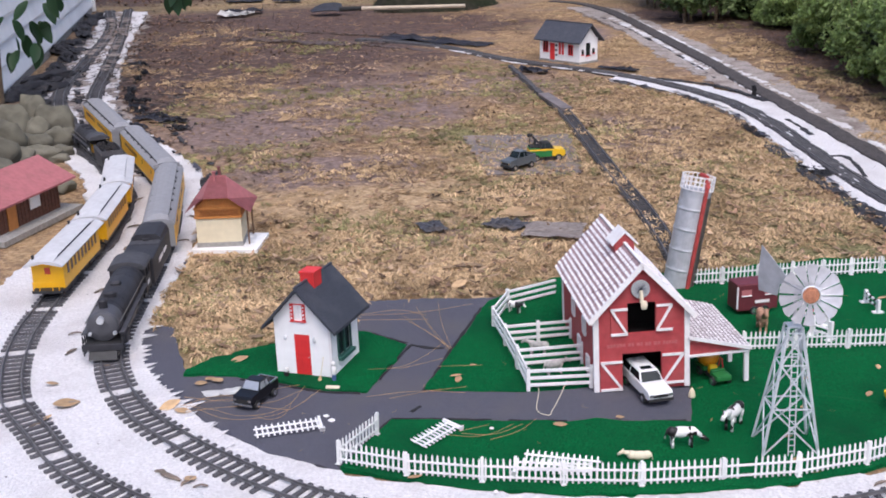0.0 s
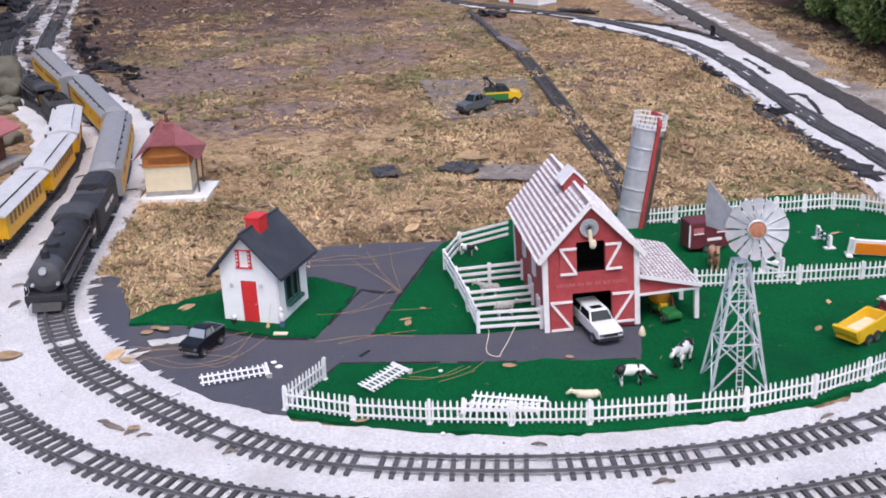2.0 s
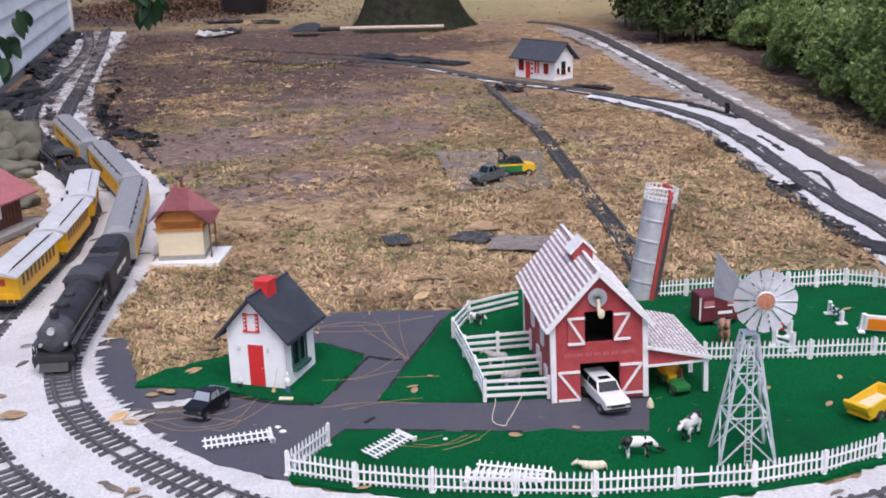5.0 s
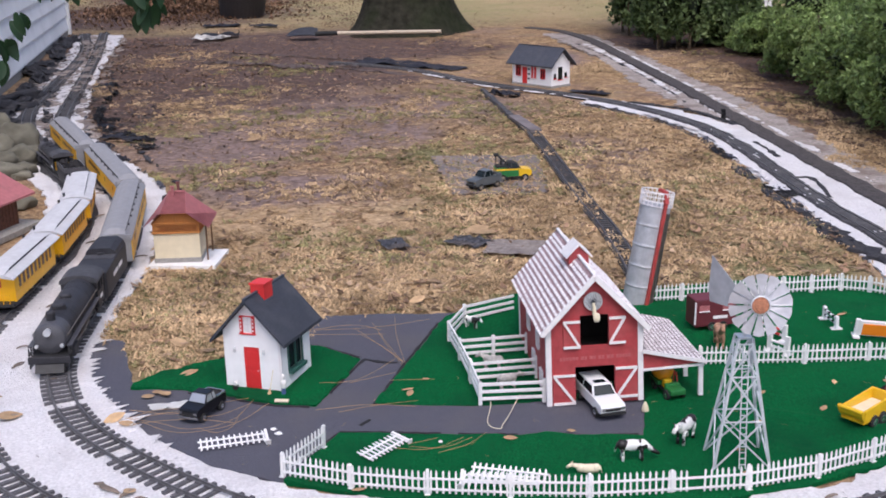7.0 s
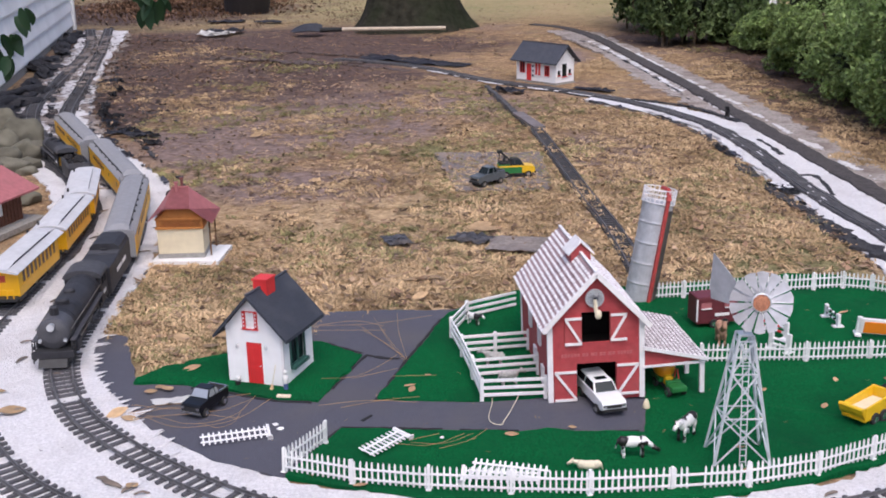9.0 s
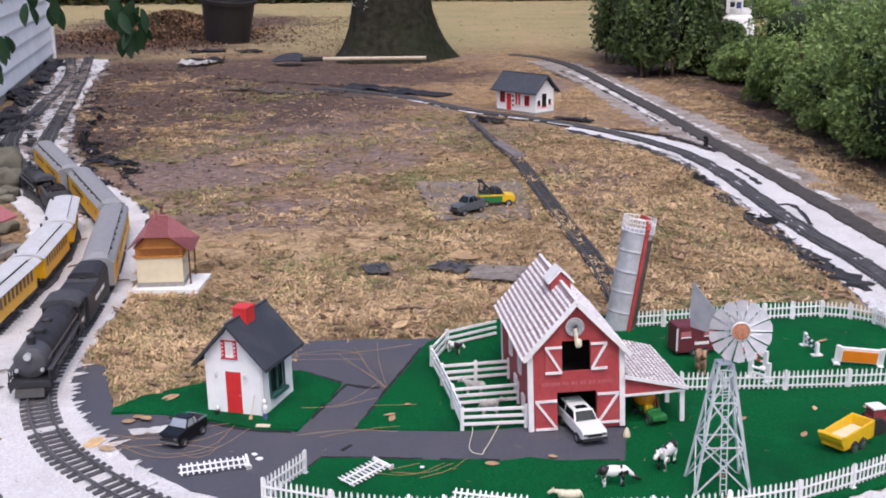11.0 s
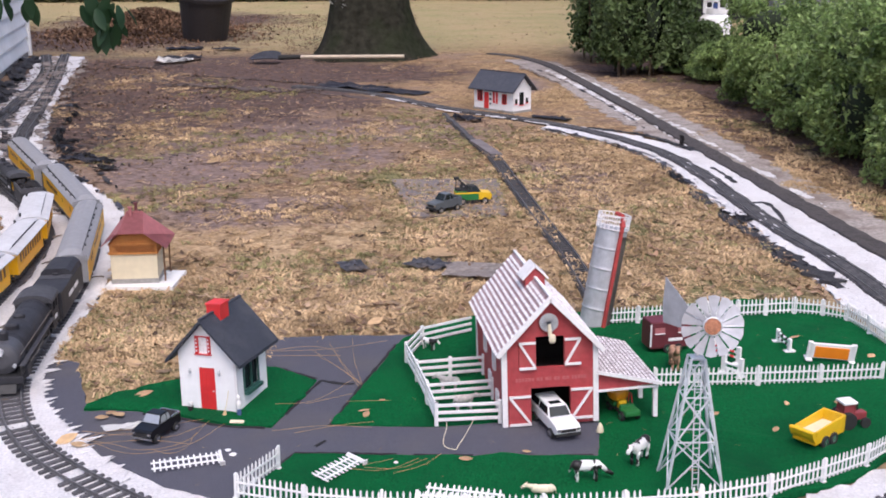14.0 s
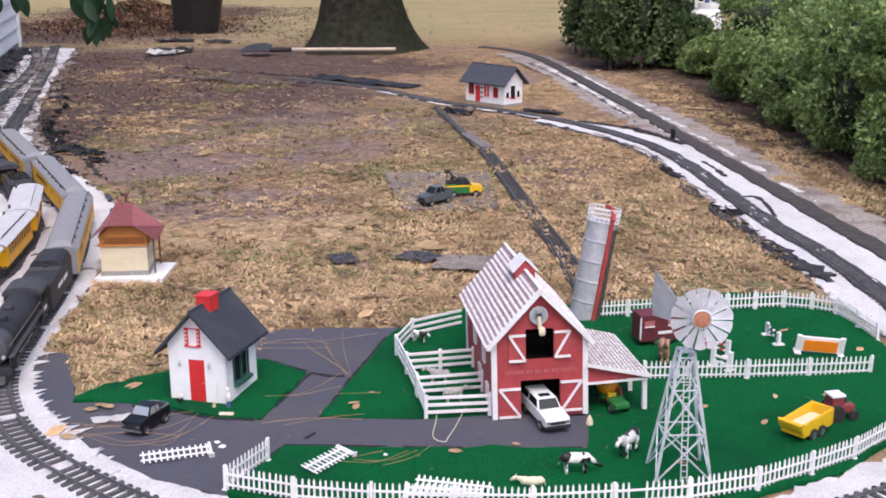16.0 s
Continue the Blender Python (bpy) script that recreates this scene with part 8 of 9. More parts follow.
for k, (line, w) in enumerate(((AB_GAP, 0.07), (B_EDGE, 0.09), ([(-2.55, 8.2), (-2.2, 6.9), (-1.95, 6.1), (-1.7, 5.5)], 0.05), ([(-3.3, 10.9), (-2.9, 9.6), (-2.6, 8.4)], 0.08))):
    jag(bm, line, w, 90 + k, 0.004, 0.1, 0.0015)
# dirt washed over the far ends of the two tracks
for k, (line, w, z) in enumerate((([(-3.05, 10.3), (-2.7, 8.85), (-2.3, 7.1)], 0.06, 0.009), ([(-3.2, 10.3), (-2.9, 9.3), (-2.6, 7.7)], 0.06, 0.009), ([(-2.92, 10.6), (-2.55, 8.8), (-2.2, 7.3)], 0.05, 0.002), ([(-3.1, 10.4), (-2.78, 8.95), (-2.45, 7.3)], 0.06, 0.002))):
    jag(bm, line, w, 160 + k, 0.003, 0.2, z)
tagged(part("dusty_patches", bm, M_DIRT), "grey dusty dirt patches over the sand bed", "dirt", kind="stuff")
M_RIDGE = material("dark_earth_or_shade", (0.075, 0.055, 0.05), 0.95, vary=0.4, scale=30, bump=0.8, bump_scale=70, stain=0.7, stain_scale=6, stain_color=(0.14, 0.095, 0.075))
bm = bmesh.new()
for k, (line, w) in enumerate((([(-2.0, 8.87), (-1.4, 8.47), (-0.8, 8.1)], 0.09), ([(-1.8, 8.6), (-1.2, 8.35), (-0.55, 8.2)], 0.07), ([(-1.5, 9.1), (-0.9, 8.75), (-0.4, 8.5)], 0.05), ([(-2.4, 9.1), (-1.8, 9.2), (-1.3, 9.0)], 0.06),
                                 ([(-2.7, 10.0), (-2.3, 9.9), (-1.9, 10.0)], 0.06), ([(-0.9, 8.3), (-0.5, 7.95), (-0.2, 7.7)], 0.05))):
    jag(bm, line, w * 0.8, 80 + k, 0.014, -0.1, 0.0)
tagged(part("earth_ridge", bm, M_RIDGE), "low ridges of dark earth over the buried line", "earth", kind="stuff")

# black strips that paint the gap shadow along the seams of the mats
bm = bmesh.new()
for k, line in enumerate(([(-0.125, 2.226), (-0.08, 2.4), (-0.036, 2.56), (0.03, 2.79)], [(-0.165, 2.497), (-0.21, 2.36), (-0.25, 2.222)], [(-0.29, 2.597), (-0.23, 2.55), (-0.168, 2.503)], [(-0.25, 2.221), (-0.36, 2.235), (-0.47, 2.283), (-0.58, 2.318)],
                          [(-0.19, 2.092), (0.0, 2.078), (0.143, 2.067), (0.44, 2.055)], [(-0.165, 2.5), (-0.11, 2.475), (-0.055, 2.478)], [(-0.15, 2.12), (-0.11, 2.18), (-0.09, 2.228)], [(-0.19, 2.09), (-0.225, 2.015), (-0.275, 1.88)])):
    jag(bm, line, 0.0048, 110 + k, 0.001, -0.25, 0.0025)
tagged(part("mat_seams", bm, material("seam_shadow", (0.012, 0.012, 0.014), 0.9)), "black painted shadow lines along the mat seams", "mat backing", kind="stuff")

# grey plank bridging the siding
bm = boxes((-0.22, 0.22, -0.03, 0.03, 0.002, 0.016), bevel=0.002)
ob = part("plank", bm, material("grey_plank", (0.15, 0.13, 0.13), 0.85, vary=0.25, scale=25))
ob.matrix_world = pose(0.458, 5.66, 0.008, 0, 0, -79)
tagged(ob, "weathered grey plank laid over the siding track", "plank")

# ---- straw, dead leaves and grit ----
M_STRAW = material("straw", (0.32, 0.2, 0.1), 0.9, vary=0.35, scale=2, color2=(0.58, 0.4, 0.21), island=0.5, spec=0.2)
M_DEADLEAF = material("dead_leaf", (0.12, 0.075, 0.05), 0.85, vary=0.4, scale=5, color2=(0.3, 0.185, 0.115), island=0.6, spec=0.2)
M_MULCH = material("leaf_mulch", (0.07, 0.045, 0.03), 0.95, vary=0.4, scale=5, color2=(0.22, 0.13, 0.08), island=0.6, spec=0.1)
M_NEEDLE = material("pine_needle", (0.42, 0.26, 0.12), 0.8, vary=0.25, scale=30)
M_TANLEAF = material("tan_leaf", (0.42, 0.28, 0.15), 0.8, vary=0.25, scale=40, per_object=0.25)


def inside(poly, x, y):
    hit = False
    for k in range(len(poly)):
        (x0, y0), (x1, y1) = poly[k - 1], poly[k]
        if (y0 > y) != (y1 > y) and x < x0 + (y - y0) / (y1 - y0) * (x1 - x0):
            hit = not hit
    return hit


FARM = [(-0.93, 2.58), (-0.83, 2.67), (-0.79, 2.655), (-0.73, 2.49), (-0.68, 2.44), (-0.5, 2.54), (-0.32, 2.62), (-0.3, 2.84), (0.05, 2.84), (0.22, 2.98), (0.64, 3.02), (1.07, 3.11), (1.25, 3.08), (1.34, 2.95), (1.36, 2.2), (0.9, 1.7), (0, 1.6), (-0.8, 1.9)]
SLAB = [(-0.91, 3.29), (-0.68, 3.27), (-0.67, 3.5), (-0.9, 3.52)]
YARD = inner


def on_grass(x, y):
    return inside(YARD, x, y) and not inside(FARM, x, y) and not inside(SLAB, x, y)


def between_lines(x, y):
    """The strip of lawn round the cottage, and the one beside the hedge."""
    cottage = 6.7 < y < 10.4 and 0.84 - 0.72 * (y - 6.52) + 0.12 < x < 1.32 - 0.067 * (y - 6.6) - max(0, y - 9) * 0.3
    return cottage or (3.3 < y < 10.5 and 1.86 - 0.05 * (y - 4) + 0.07 * math.sin(y * 5) + 0.04 * math.sin(y * 13) < x < 2.12)


def strips(name, spots, length, width, mat, seed, lift, curl):
    """Many thin bent strips lying about."""
    r = np.random.RandomState(seed)
    verts, faces = [], []
    for x, y in spots:
        a, t = r.uniform(0, 2 * math.pi), r.uniform(-1, 1) * curl
        ln, w = length * r.uniform(0.5, 1.5), width * r.uniform(0.6, 1.4)
        z0 = ground_height(x, y) + r.uniform(0.001, lift)
        n = len(verts)
        for k in range(3):
            q = (k - 1) * ln / 2
            b = a + t * (k - 1)
            cx, cy = x + q * math.cos(b), y + q * math.sin(b)
            z = z0 + (r.uniform(0, lift) if k != 1 else lift * 0.3)
            e = w if k == 1 else w * 0.3
            verts += [(cx - e * math.sin(b), cy + e * math.cos(b), z), (cx + e * math.sin(b), cy - e * math.cos(b), z + r.uniform(-0.3, 0.3) * w)]
        faces += [(n, n + 1, n + 3, n + 2), (n + 2, n + 3, n + 5, n + 4)]
    me = bpy.data.meshes.new(name)
    me.from_pydata(verts, [], faces)
    me.materials.append(mat)
    return new(name, me)


r = np.random.RandomState(11)
spots = []
while len(spots) < 70000:
    y = 2.4 + 9.0 * r.rand() ** 1.7
    x = r.uniform(-2.6, 2.35)
    worn = max(0.0, min(0.7, 0.3 * (y - 5.0) - 0.4 * (x + 0.1)))
    if (on_grass(x, y) or between_lines(x, y)) and -worn + noise.noise(Vector((x * 1.1, y * 1.1, 4.2))) + noise.noise(Vector((x * 5, y * 5, 1.2))) + 1.5 * noise.noise(Vector((x * 15, y * 12, 1.2))) + r.uniform(-0.3, 0.3) > 0.0:
        spots.append((x, y))
tagged(strips("dry_grass", spots, 0.029, 0.0012, M_STRAW, 12, 0.005, 0.2), "dry straw-coloured grass blades on the lawn", "dry grass", kind="stuff")
# matted tufts: bundles of blades that lie the same way
def tufts(name, centres, mat, seed, blades=9, length=0.034, width=0.0019, spread=0.011, lift=0.015):
    q = np.random.RandomState(seed)
    verts, faces = [], []
    for x, y in centres:
        heading, k = q.uniform(0, 2 * math.pi), q.uniform(0.6, 1.4)
        z = ground_height(x, y)
        for _ in range(blades):
            a = heading + q.normal() * 0.45
            ln, w = length * k * q.uniform(0.5, 1.2), width * q.uniform(0.6, 1.4)
            cx, cy = x + q.normal() * spread * k, y + q.normal() * spread * k
            u, v = math.cos(a) * ln / 2, math.sin(a) * ln / 2
            nx, ny = -math.sin(a) * w, math.cos(a) * w
            z0, z1, z2 = z + q.uniform(0.001, 0.006), z + q.uniform(0.4, 1.0) * lift, z + q.uniform(0.001, 0.008)
            n = len(verts)
            verts += [(cx - u + nx, cy - v + ny, z0), (cx - u - nx, cy - v - ny, z0), (cx + nx, cy + ny, z1), (cx - nx, cy - ny, z1), (cx + u, cy + v, z2)]
            faces += [(n, n + 1, n + 3, n + 2), (n + 2, n + 3, n + 4)]
    me = bpy.data.meshes.new(name)
    me.from_pydata(verts, [], faces)
    me.materials.append(mat)
    return new(name, me)


centres = []
while len(centres) < 7500:
    y, x = 2.4 + 8.0 * r.rand() ** 1.5, r.uniform(-2.5, 2.35)
    worn = max(0.0, min(0.8, 0.35 * (y - 4.6) - 0.45 * (x + 0.1)))
    if (on_grass(x, y) or between_lines(x, y)) and -worn + noise.noise(Vector((x * 1.1, y * 1.1, 4.2))) + 0.8 * noise.noise(Vector((x * 4, y * 4, 8.2))) + r.uniform(-0.4, 0.4) > -0.15:
        centres.append((x, y))
M_TUFT = material("matted_straw", (0.33, 0.225, 0.12), 0.9, vary=0.3, scale=4, color2=(0.64, 0.46, 0.27), island=0.4, spec=0.15)
tagged(tufts("straw_tufts", centres, M_TUFT, 31), "matted tufts of pale dry grass on the lawn", "dry grass", kind="stuff")
# straw blown over the siding, thickest where it is half buried
centres = []
line = smooth_line(LINE_E, 0.02)
while len(centres) < 120:
    x, y, _, s = line[r.randint(len(line))]
    if noise.noise(Vector((s * 2.3, 4.4, 0.3))) + 0.5 * noise.noise(Vector((s * 9, 1.4, 0.3))) + r.uniform(-0.3, 0.3) > 0.05:
        centres.append((x + r.uniform(-0.045, 0.045), y))
blown = tufts("blown_straw", centres, M_TUFT, 36, 5)
blown.location.z = 0.012
tagged(blown, "straw blown over the siding track", "dry grass", kind="stuff")
centres = []
while len(centres) < 2500:
    y, x = 2.4 + 6.5 * r.rand() ** 1.3, r.uniform(-1.6, 2.5)
    if (on_grass(x, y) or x > 1.9 and y > 3.2) and noise.noise(Vector((x * 1.7, y * 1.7, 12.2))) + 0.5 * noise.noise(Vector((x * 6, y * 6, 2.2))) > 0.12:
        centres.append((x, y))
tagged(tufts("olive_tufts", centres, material("olive_grass", (0.17, 0.155, 0.065), 0.9, vary=0.3, scale=4, color2=(0.34, 0.3, 0.14), island=0.4, spec=0.15), 32), "olive-green tufts of living grass between the straw", "grass", kind="stuff")
spots = []
while len(spots) < 5000:
    y = 2.4 + 9.0 * r.rand() ** 1.4
    x = r.uniform(-3.0, 2.2)
    if on_grass(x, y) or (x > 1.85 and y > 3 and r.rand() < 0.6) or (y > 8.5 and x < 0.5):
        spots.append((x, y))
tagged(strips("leaf_litter", spots, 0.03, 0.0068, M_DEADLEAF, 13, 0.012, 0.4), "small brown dead leaves scattered on the lawn", "dead leaves", kind="stuff")
M_OAK = material("curled_leaf", (0.17, 0.1, 0.065), 0.85, vary=0.4, scale=3, color2=(0.45, 0.32, 0.21), island=0.5, spec=0.25)
spots = []
while len(spots) < 3300:
    y, x = 2.5 + 7.5 * r.rand() ** 1.25, r.uniform(-2.4, 1.35)
    if on_grass(x, y) and noise.noise(Vector((x * 2, y * 2, 6.2))) + r.uniform(-0.6, 0.6) > -0.1:
        spots.append((x, y))
tagged(strips("curled_leaves", spots, 0.03, 0.0062, M_OAK, 18, 0.012, 0.5), "curled tan and brown leaves strewn over the lawn", "dead leaves", kind="stuff")
spots = []
while len(spots) < 2200:
    y, x = r.uniform(10.8, 20.5), r.uniform(-6.5, 6)
    if noise.noise(Vector((x * 0.9, y * 0.6, 2.2))) + 0.6 * noise.noise(Vector((x * 4, y * 3, 1.2))) + r.uniform(-0.4, 0.4) > 0:
        spots.append((x, y))
tagged(strips("lawn_litter", spots, 0.05, 0.008, M_OAK, 19, 0.02, 0.5), "dead leaves scattered over the far lawn", "dead leaves", kind="stuff")
# litter in the dark mulch colour, which also carries the hedge's shade
spots = []
while len(spots) < 5000:
    y, x = r.uniform(3.2, 9.5), r.uniform(1.9, 2.6)
    spots.append((x, y))
tagged(strips("hedge_litter", spots, 0.026, 0.0035, M_MULCH, 14, 0.01, 0.4), "brown leaf litter along the hedge foot, darkened for its shade", "dead leaves", kind="stuff")
spots = []
while len(spots) < 6500:
    y, x = r.uniform(7.2, 17), r.uniform(-5.0, 0.2)
    if y - 2.2 * x > 10.5 and (inside(YARD, x, y) or y > 11.2) and noise.noise(Vector((x * 1.4, y * 1.0, 9.2))) + 0.7 * noise.noise(Vector((x * 5, y * 5, 3.1))) + r.uniform(-0.5, 0.5) + 0.08 * (y - 11) > 0.0:
        spots.append((x, y))
tagged(strips("mulch_litter", spots, 0.045, 0.007, M_MULCH, 15, 0.02, 0.5), "brown leaf mulch round the plant pot", "dead leaves", kind="stuff")
spots = []
while len(spots) < 1500:
    y = r.uniform(5.2, 11)
    x = -1.62 - 0.3 * (y - 5.2) + r.normal() * 0.28
    if noise.noise(Vector((x * 4, y * 3, 9.2))) + r.uniform(-0.4, 0.4) > 0:
        spots.append((x, y))
tagged(strips("bark_crumbs", spots, 0.035, 0.007, material("black_bark", (0.05, 0.042, 0.04), 0.95, vary=0.4, island=0.5), 22, 0.014, 0.5), "black bark and felt crumbs over the sand", "bark crumbs", kind="stuff")
# heap of brown leaves beside the pot
spots = []
for k in range(9000):
    dx, dy = r.normal() * 0.5, r.normal() * 0.7
    spots.append((-3.0 + dx, 13.7 + dy, 0.012 + 0.3 * math.exp(-(dx / 0.6) ** 2 - (dy / 0.8) ** 2) * r.rand() ** 0.4))
tagged(leaf_cloud("leaf_heap", spots, 0.045, M_MULCH, 21), "heap of reddish-brown dead leaves beside the pot", "dead leaves", kind="stuff")
spots = []
while len(spots) < 900:
    y, x = r.uniform(1.3, 6.5), r.uniform(-2.4, 1.8)
    if inside(inner + outer, x, y):
        spots.append((x, y))
tagged(strips("grit", spots, 0.006, 0.0022, material("dark_grit", (0.1, 0.085, 0.07), 0.9, vary=0.4, island=0.5), 16, 0.006, 0.3), "dark grit and bark crumbs on white sand", "grit", kind="stuff")


def bark_chip(m, ln, seed):
    bm = bmesh.new()
    q = random.Random(seed)
    prev = None
    for k in range(6):
        t = k / 5
        w = ln * 0.11 * math.sin(math.pi * (0.1 + 0.8 * t)) * q.uniform(0.7, 1.2)
        c = Vector(((t - 0.5) * ln, 0.12 * ln * noise.noise(Vector((t * 3, seed, 0))), 0.0015 + 0.004 * math.sin(math.pi * t)))
        row = [bm.verts.new(c + Vector((0, o * w, z))) for o, z in ((-1, -0.0012), (-0.8, 0.0012), (0.8, 0.0016), (1, -0.0012))]
        if prev:
            for i in range(3):
                bm.faces.new((prev[i], prev[i + 1], row[i + 1], row[i]))
        prev = row
    ob = part("bark_chip", bm, M_CHIP)
    ob.matrix_world = m
    return tagged(ob, "grey-brown strip of bark lying on white sand", "bark chip", "bark chips on the sand")


M_CHIP = material("grey_bark", (0.19, 0.15, 0.12), 0.9, vary=0.35, scale=60, per_object=0.4)
for k, (x, y, ln, a) in enumerate(((-0.62, 1.86, 0.075, -35), (-0.575, 1.835, 0.04, 60), (-0.545, 1.815, 0.03, 10), (-0.93, 2.2, 0.05, 10), (-0.965, 2.09, 0.03, 40), (-1.02, 2.5, 0.04, 70), (-1.05, 2.62, 0.035, 20), (-1.0, 2.72, 0.03, -30), (-1.08, 2.95, 0.05, 50),
                                    (-1.07, 3.2, 0.05, -20), (-1.12, 3.35, 0.04, 80), (-1.16, 3.6, 0.05, 30), (-1.24, 3.95, 0.06, 70), (-0.9, 2.4, 0.03, 0), (-0.37, 1.74, 0.03, 20), (0.2, 1.72, 0.03, -10), (0.75, 1.78, 0.035, 30), (0.4, 1.58, 0.04, 10), (-0.95, 3.42, 0.04, 20), (-0.98, 3.7, 0.05, -50), (-1.0, 3.9, 0.06, 10))):
    bark_chip(pose(x, y, 0.0035, 0, 0, a), ln, k)

TURF_SPOTS = []
while len(TURF_SPOTS) < 120:
    y, x = r.uniform(1.8, 3.0), r.uniform(-0.65, 1.3)
    if inside(FARM, x, y):
        TURF_SPOTS.append((x, y))
litter = strips("mat_litter", TURF_SPOTS, 0.016, 0.0005, M_STRAW, 23, 0.003, 0.4)
litter.location.z = 0.011
tagged(litter, "bits of straw lying on the mats", "straw", kind="stuff")


# single large leaves that stand out
def fallen_leaf(m, k, label="curled tan leaf lying on the ground"):
    bm = bmesh.new()
    n = 6
    rows = []
    for i in range(n):
        t = i / (n - 1)
        w = 0.32 * math.sin(math.pi * min(1, t * 0.9 + 0.07)) * k
        z = 0.12 * k * (t - 0.5) ** 2
        rows.append([bm.verts.new(((t - 0.5) * k, -w, z + 0.12 * w)), bm.verts.new(((t - 0.5) * k, 0, z)), bm.verts.new(((t - 0.5) * k, w, z + 0.2 * w))])
    for a, b in zip(rows, rows[1:]):
        for i in range(2):
            bm.faces.new((a[i], a[i + 1], b[i + 1], b[i]))
    ob = part("fallen_leaf", bm, M_TANLEAF, smooth=True)
    ob.matrix_world = m
    return tagged(ob, label, "leaf", "single fallen leaves")


for x, y, k, a in ((-0.53, 2.63, 0.05, 10), (-0.04, 2.93, 0.055, 40), (0.17, 3.62, 0.09, -20), (0.0, 3.1, 0.05, 70), (-0.69, 2.17, 0.05, 30), (0.3, 2.07, 0.02, 10), (0.63, 1.97, 0.025, 40), 
                   (0.75, 2.25, 0.02, 30), (0.93, 2.3, 0.022, 80), (-0.05, 2.3, 0.03, 20), (-0.01, 2.36, 0.022, 60), (1.0, 2.02, 0.02, 10), (-0.13, 1.83, 0.03, 20), (1.25, 2.6, 0.03, 45), (-0.95, 2.12, 0.03, 70), (-1.0, 2.3, 0.03, 20), (0.8, 2.5, 0.02, 10),
                   (-0.648, 2.621, 0.055, 160), (0.6, 4.6, 0.06, 30), (0.9, 4.3, 0.05, 0), (-0.5, 4.4, 0.05, 70), (-0.9, 5.4, 0.07, 20), (0.1, 5.6, 0.07, 50), (0.95, 3.8, 0.05, 110),
                   (-0.63, 2.31, 0.03, 60), (-0.61, 2.3, 0.04, 130), (-0.645, 2.285, 0.03, 20), (-0.655, 2.14, 0.04, -10), (-0.58, 2.42, 0.045, 20), (-0.07, 3.08, 0.05, 15), (0.15, 3.66, 0.09, 10), (-0.93, 2.19, 0.06, 30), (-0.57, 1.84, 0.035, 70),
                   (-0.045, 2.28, 0.025, 70), (0.7, 2.1, 0.02, 20), (0.86, 2.16, 0.024, 60), (1.05, 2.3, 0.02, 0), (1.1, 2.75, 0.03, 20), (0.62, 1.87, 0.03, 10), (0.17, 2.04, 0.03, 0)):
    fallen_leaf(pose(x, y, 0.009, rnd.uniform(-15, 15), rnd.uniform(-15, 15), a), k)


def strand(points, label="long tan pine needle lying across the yard", z=0.008, w=0.0009, mat=None):
    cu = bpy.data.curves.new("pine_needle", "CURVE")
    cu.dimensions = "3D"
    cu.bevel_depth = w / 2
    cu.bevel_resolution = 1
    sp = cu.splines.new("BEZIER")
    sp.bezier_points.add(len(points) - 1)
    for bp, p in zip(sp.bezier_points, points):
        bp.co = (p[0], p[1], z + rnd.uniform(0, 0.012))
        bp.handle_left_type = bp.handle_right_type = "AUTO"
    cu.materials.append(mat or M_NEEDLE)
    return tagged(new("pine_needle", cu), label, "pine needle", "loose pine needles")


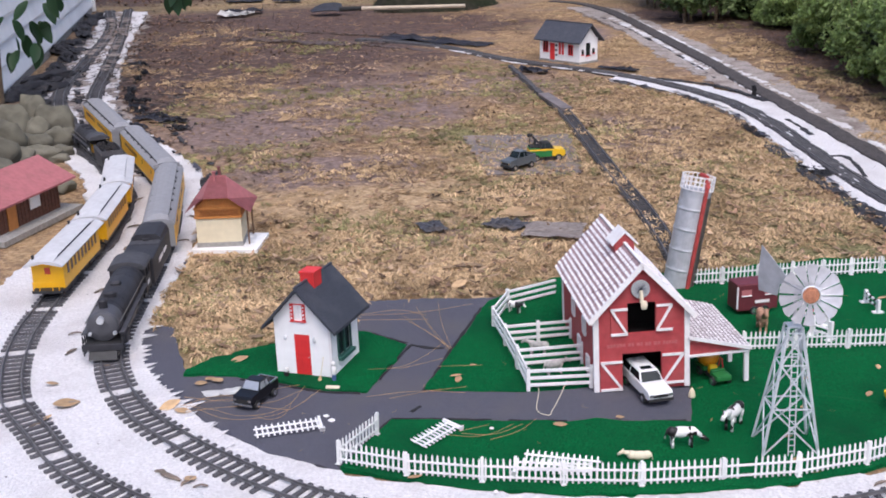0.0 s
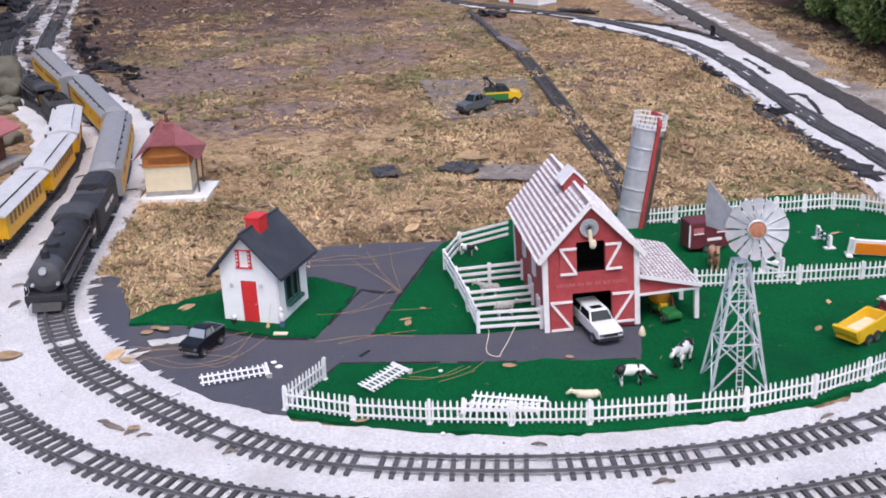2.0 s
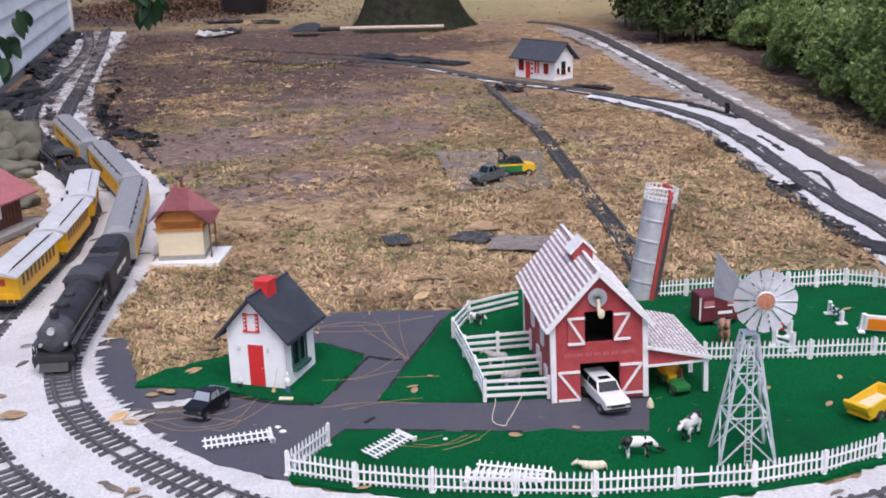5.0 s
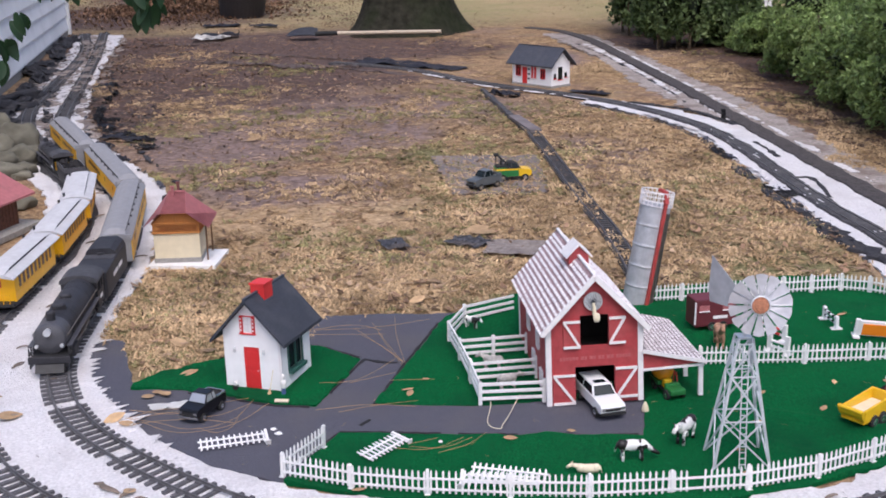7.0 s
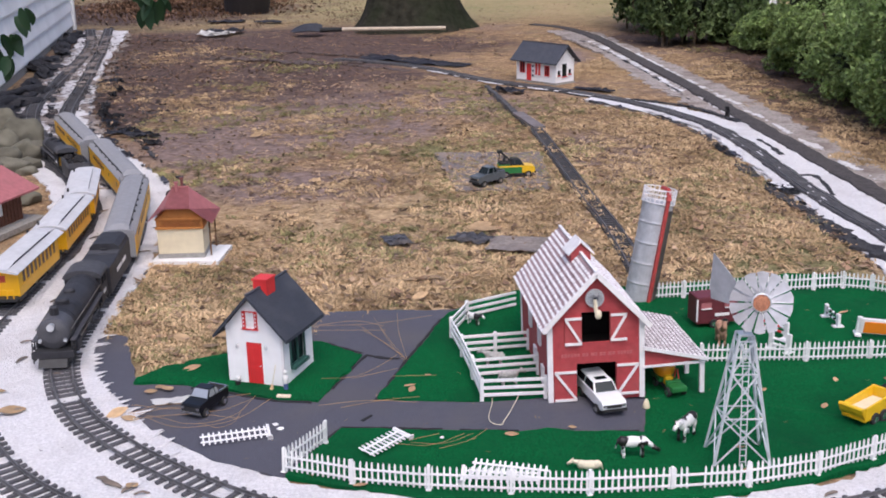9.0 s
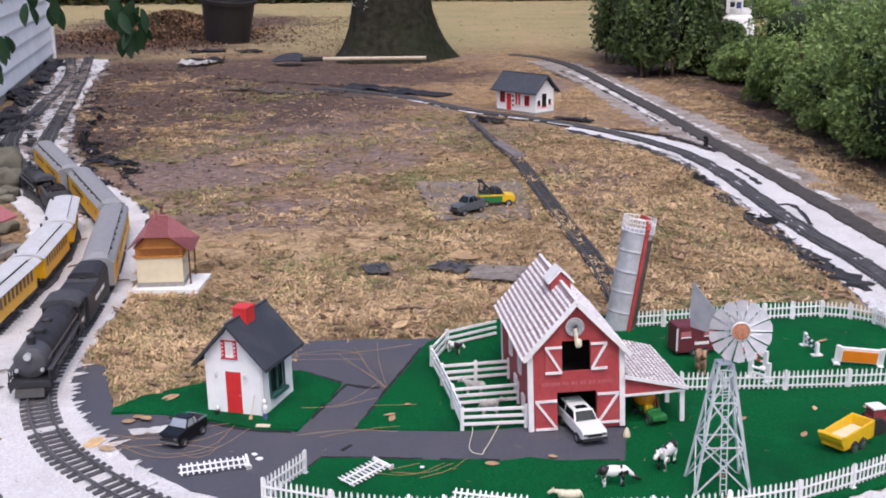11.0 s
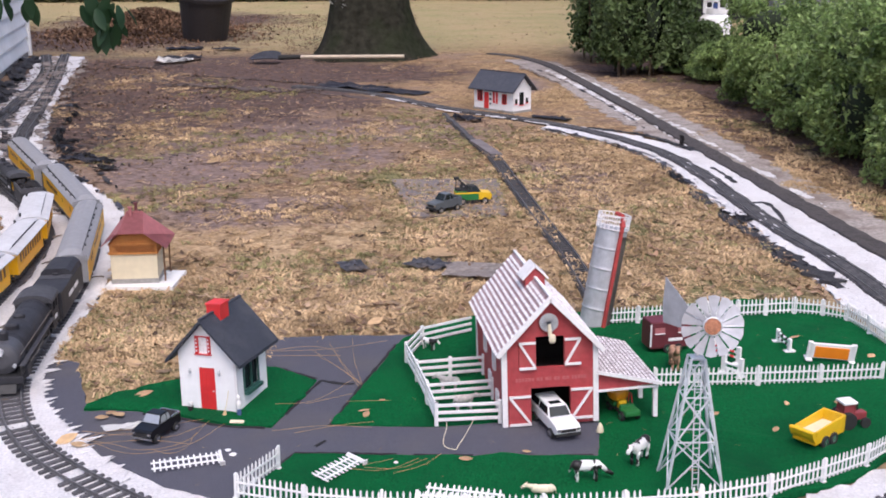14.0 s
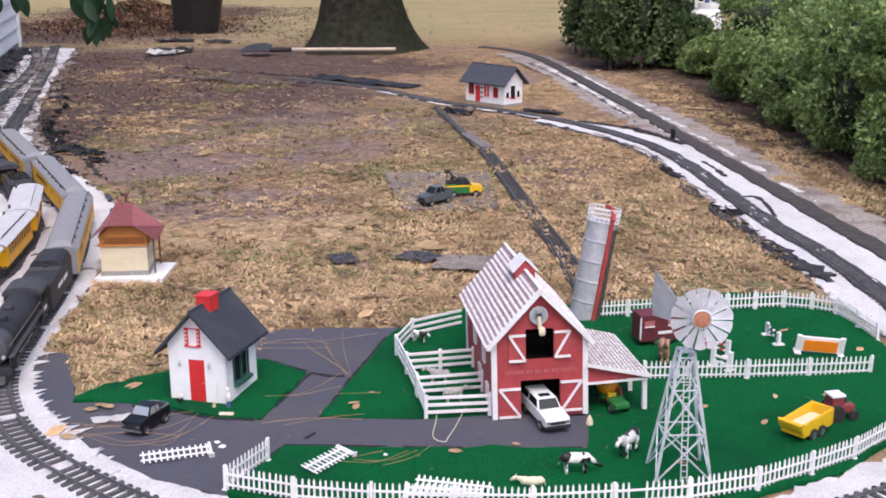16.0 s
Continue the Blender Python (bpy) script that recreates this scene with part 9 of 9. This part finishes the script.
for pts in ([(-0.314, 2.659), (-0.123, 2.658)], [(-0.304, 2.7), (-0.155, 2.714), (-0.005, 2.749)], [(-0.258, 2.328), (-0.188, 2.351), (-0.137, 2.396), (-0.086, 2.464)], [(-0.18, 2.632), (-0.117, 2.551), (-0.065, 2.456)],
            [(-0.141, 2.671), (-0.102, 2.531), (-0.069, 2.449)], [(-0.678, 2.176), (-0.589, 2.144), (-0.505, 2.094), (-0.438, 2.124), (-0.398, 2.255)], [(-0.663, 2.19), (-0.546, 2.171), (-0.461, 2.248), (-0.41, 2.252)],
            [(-0.199, 2.178), (-0.114, 2.213), (-0.026, 2.236)], [(-0.186, 2.325), (-0.083, 2.38)], [(-0.068, 2.004), (0.001, 1.989), (0.072, 2.045)], [(-0.045, 2.016), (0.019, 2.026)], [(-0.494, 2.099), (-0.443, 2.083), (-0.411, 2.18)],
            [(-0.094, 2.337), (0.011, 2.339)], [(-0.25, 2.19), (-0.14, 2.2), (-0.03, 2.208)], [(-0.65, 2.15), (-0.56, 2.19), (-0.48, 2.16), (-0.4, 2.23)], [(-0.62, 2.13), (-0.55, 2.1), (-0.47, 2.085), (-0.42, 2.13), (-0.36, 2.23)],
            [(-0.66, 2.17), (-0.6, 2.21), (-0.5, 2.2)], [(-0.64, 2.12), (-0.52, 2.15), (-0.42, 2.13)], [(-0.1, 2.79), (-0.09, 2.65), (-0.062, 2.45)], [(-0.16, 2.75), (-0.12, 2.62), (-0.066, 2.447)], [(-0.2, 2.7), (-0.13, 2.56), (-0.068, 2.452)],
            [(-0.31, 2.69), (-0.2, 2.71), (-0.13, 2.674)], [(-0.04, 1.995), (0.03, 2.0), (0.09, 2.03)], [(0.02, 1.96), (0.08, 2.0), (0.12, 2.06)], [(0.45, 4.9), (0.56, 4.85), (0.7, 4.88)], [(0.4, 4.75), (0.52, 4.6), (0.62, 4.5)]):
    strand(pts)
strand([(0.136, 2.223), (0.147, 2.08), (0.157, 2.101), (0.203, 2.239)], "pale twine hanging from the pen fence", 0.007, 0.0018, M_CREAM)

def twig(x, y, ln, a, seed):
    """A bent tapering stick with one side shoot."""
    q = random.Random(seed)
    bm = bmesh.new()
    p = Vector((0, 0, 0.003))
    h, rad = 0.0, 0.0022
    for k in range(4):
        h += q.uniform(-0.35, 0.35)
        e = p + Vector((math.cos(h), math.sin(h), 0)) * ln / 4
        e.z = 0.003 + q.uniform(0, 0.008)
        cyl(bm, p, e, rad, rad * 0.75, 6)
        if k == 1:
            cyl(bm, p, p + Vector((math.cos(h + 0.8), math.sin(h + 0.8), 0.15)) * ln * 0.3, rad * 0.6, rad * 0.3, 5)
        p, rad = e, rad * 0.75
    ob = part("twig", bm, M_STICK)
    ob.matrix_world = pose(x, y, ground_height(x, y) + 0.002, 0, 0, a)
    tagged(ob, "short grey-brown twig lying on the dry lawn", "twig", "twigs on the lawn")


M_STICK = material("dry_stick", (0.3, 0.21, 0.14), 0.9, vary=0.35, scale=40, per_object=0.4)
q = random.Random(9)
for k in range(34):
    while True:
        x, y = q.uniform(-1.9, 1.25), 2.8 + 5.5 * q.random() ** 1.2
        if on_grass(x, y):
            break
    twig(x, y, q.uniform(0.05, 0.15), q.uniform(-40, 40) + 180 * q.randrange(2), k)

# ---- ties of the near tracks, one by one ----
for root, spots, z in TRACKS:
    for x, y, h in spots:
        ob = new("tie", TIE)
        ob.parent = root
        ob.matrix_basis = pose(x, y, z, 0, 0, math.degrees(h))
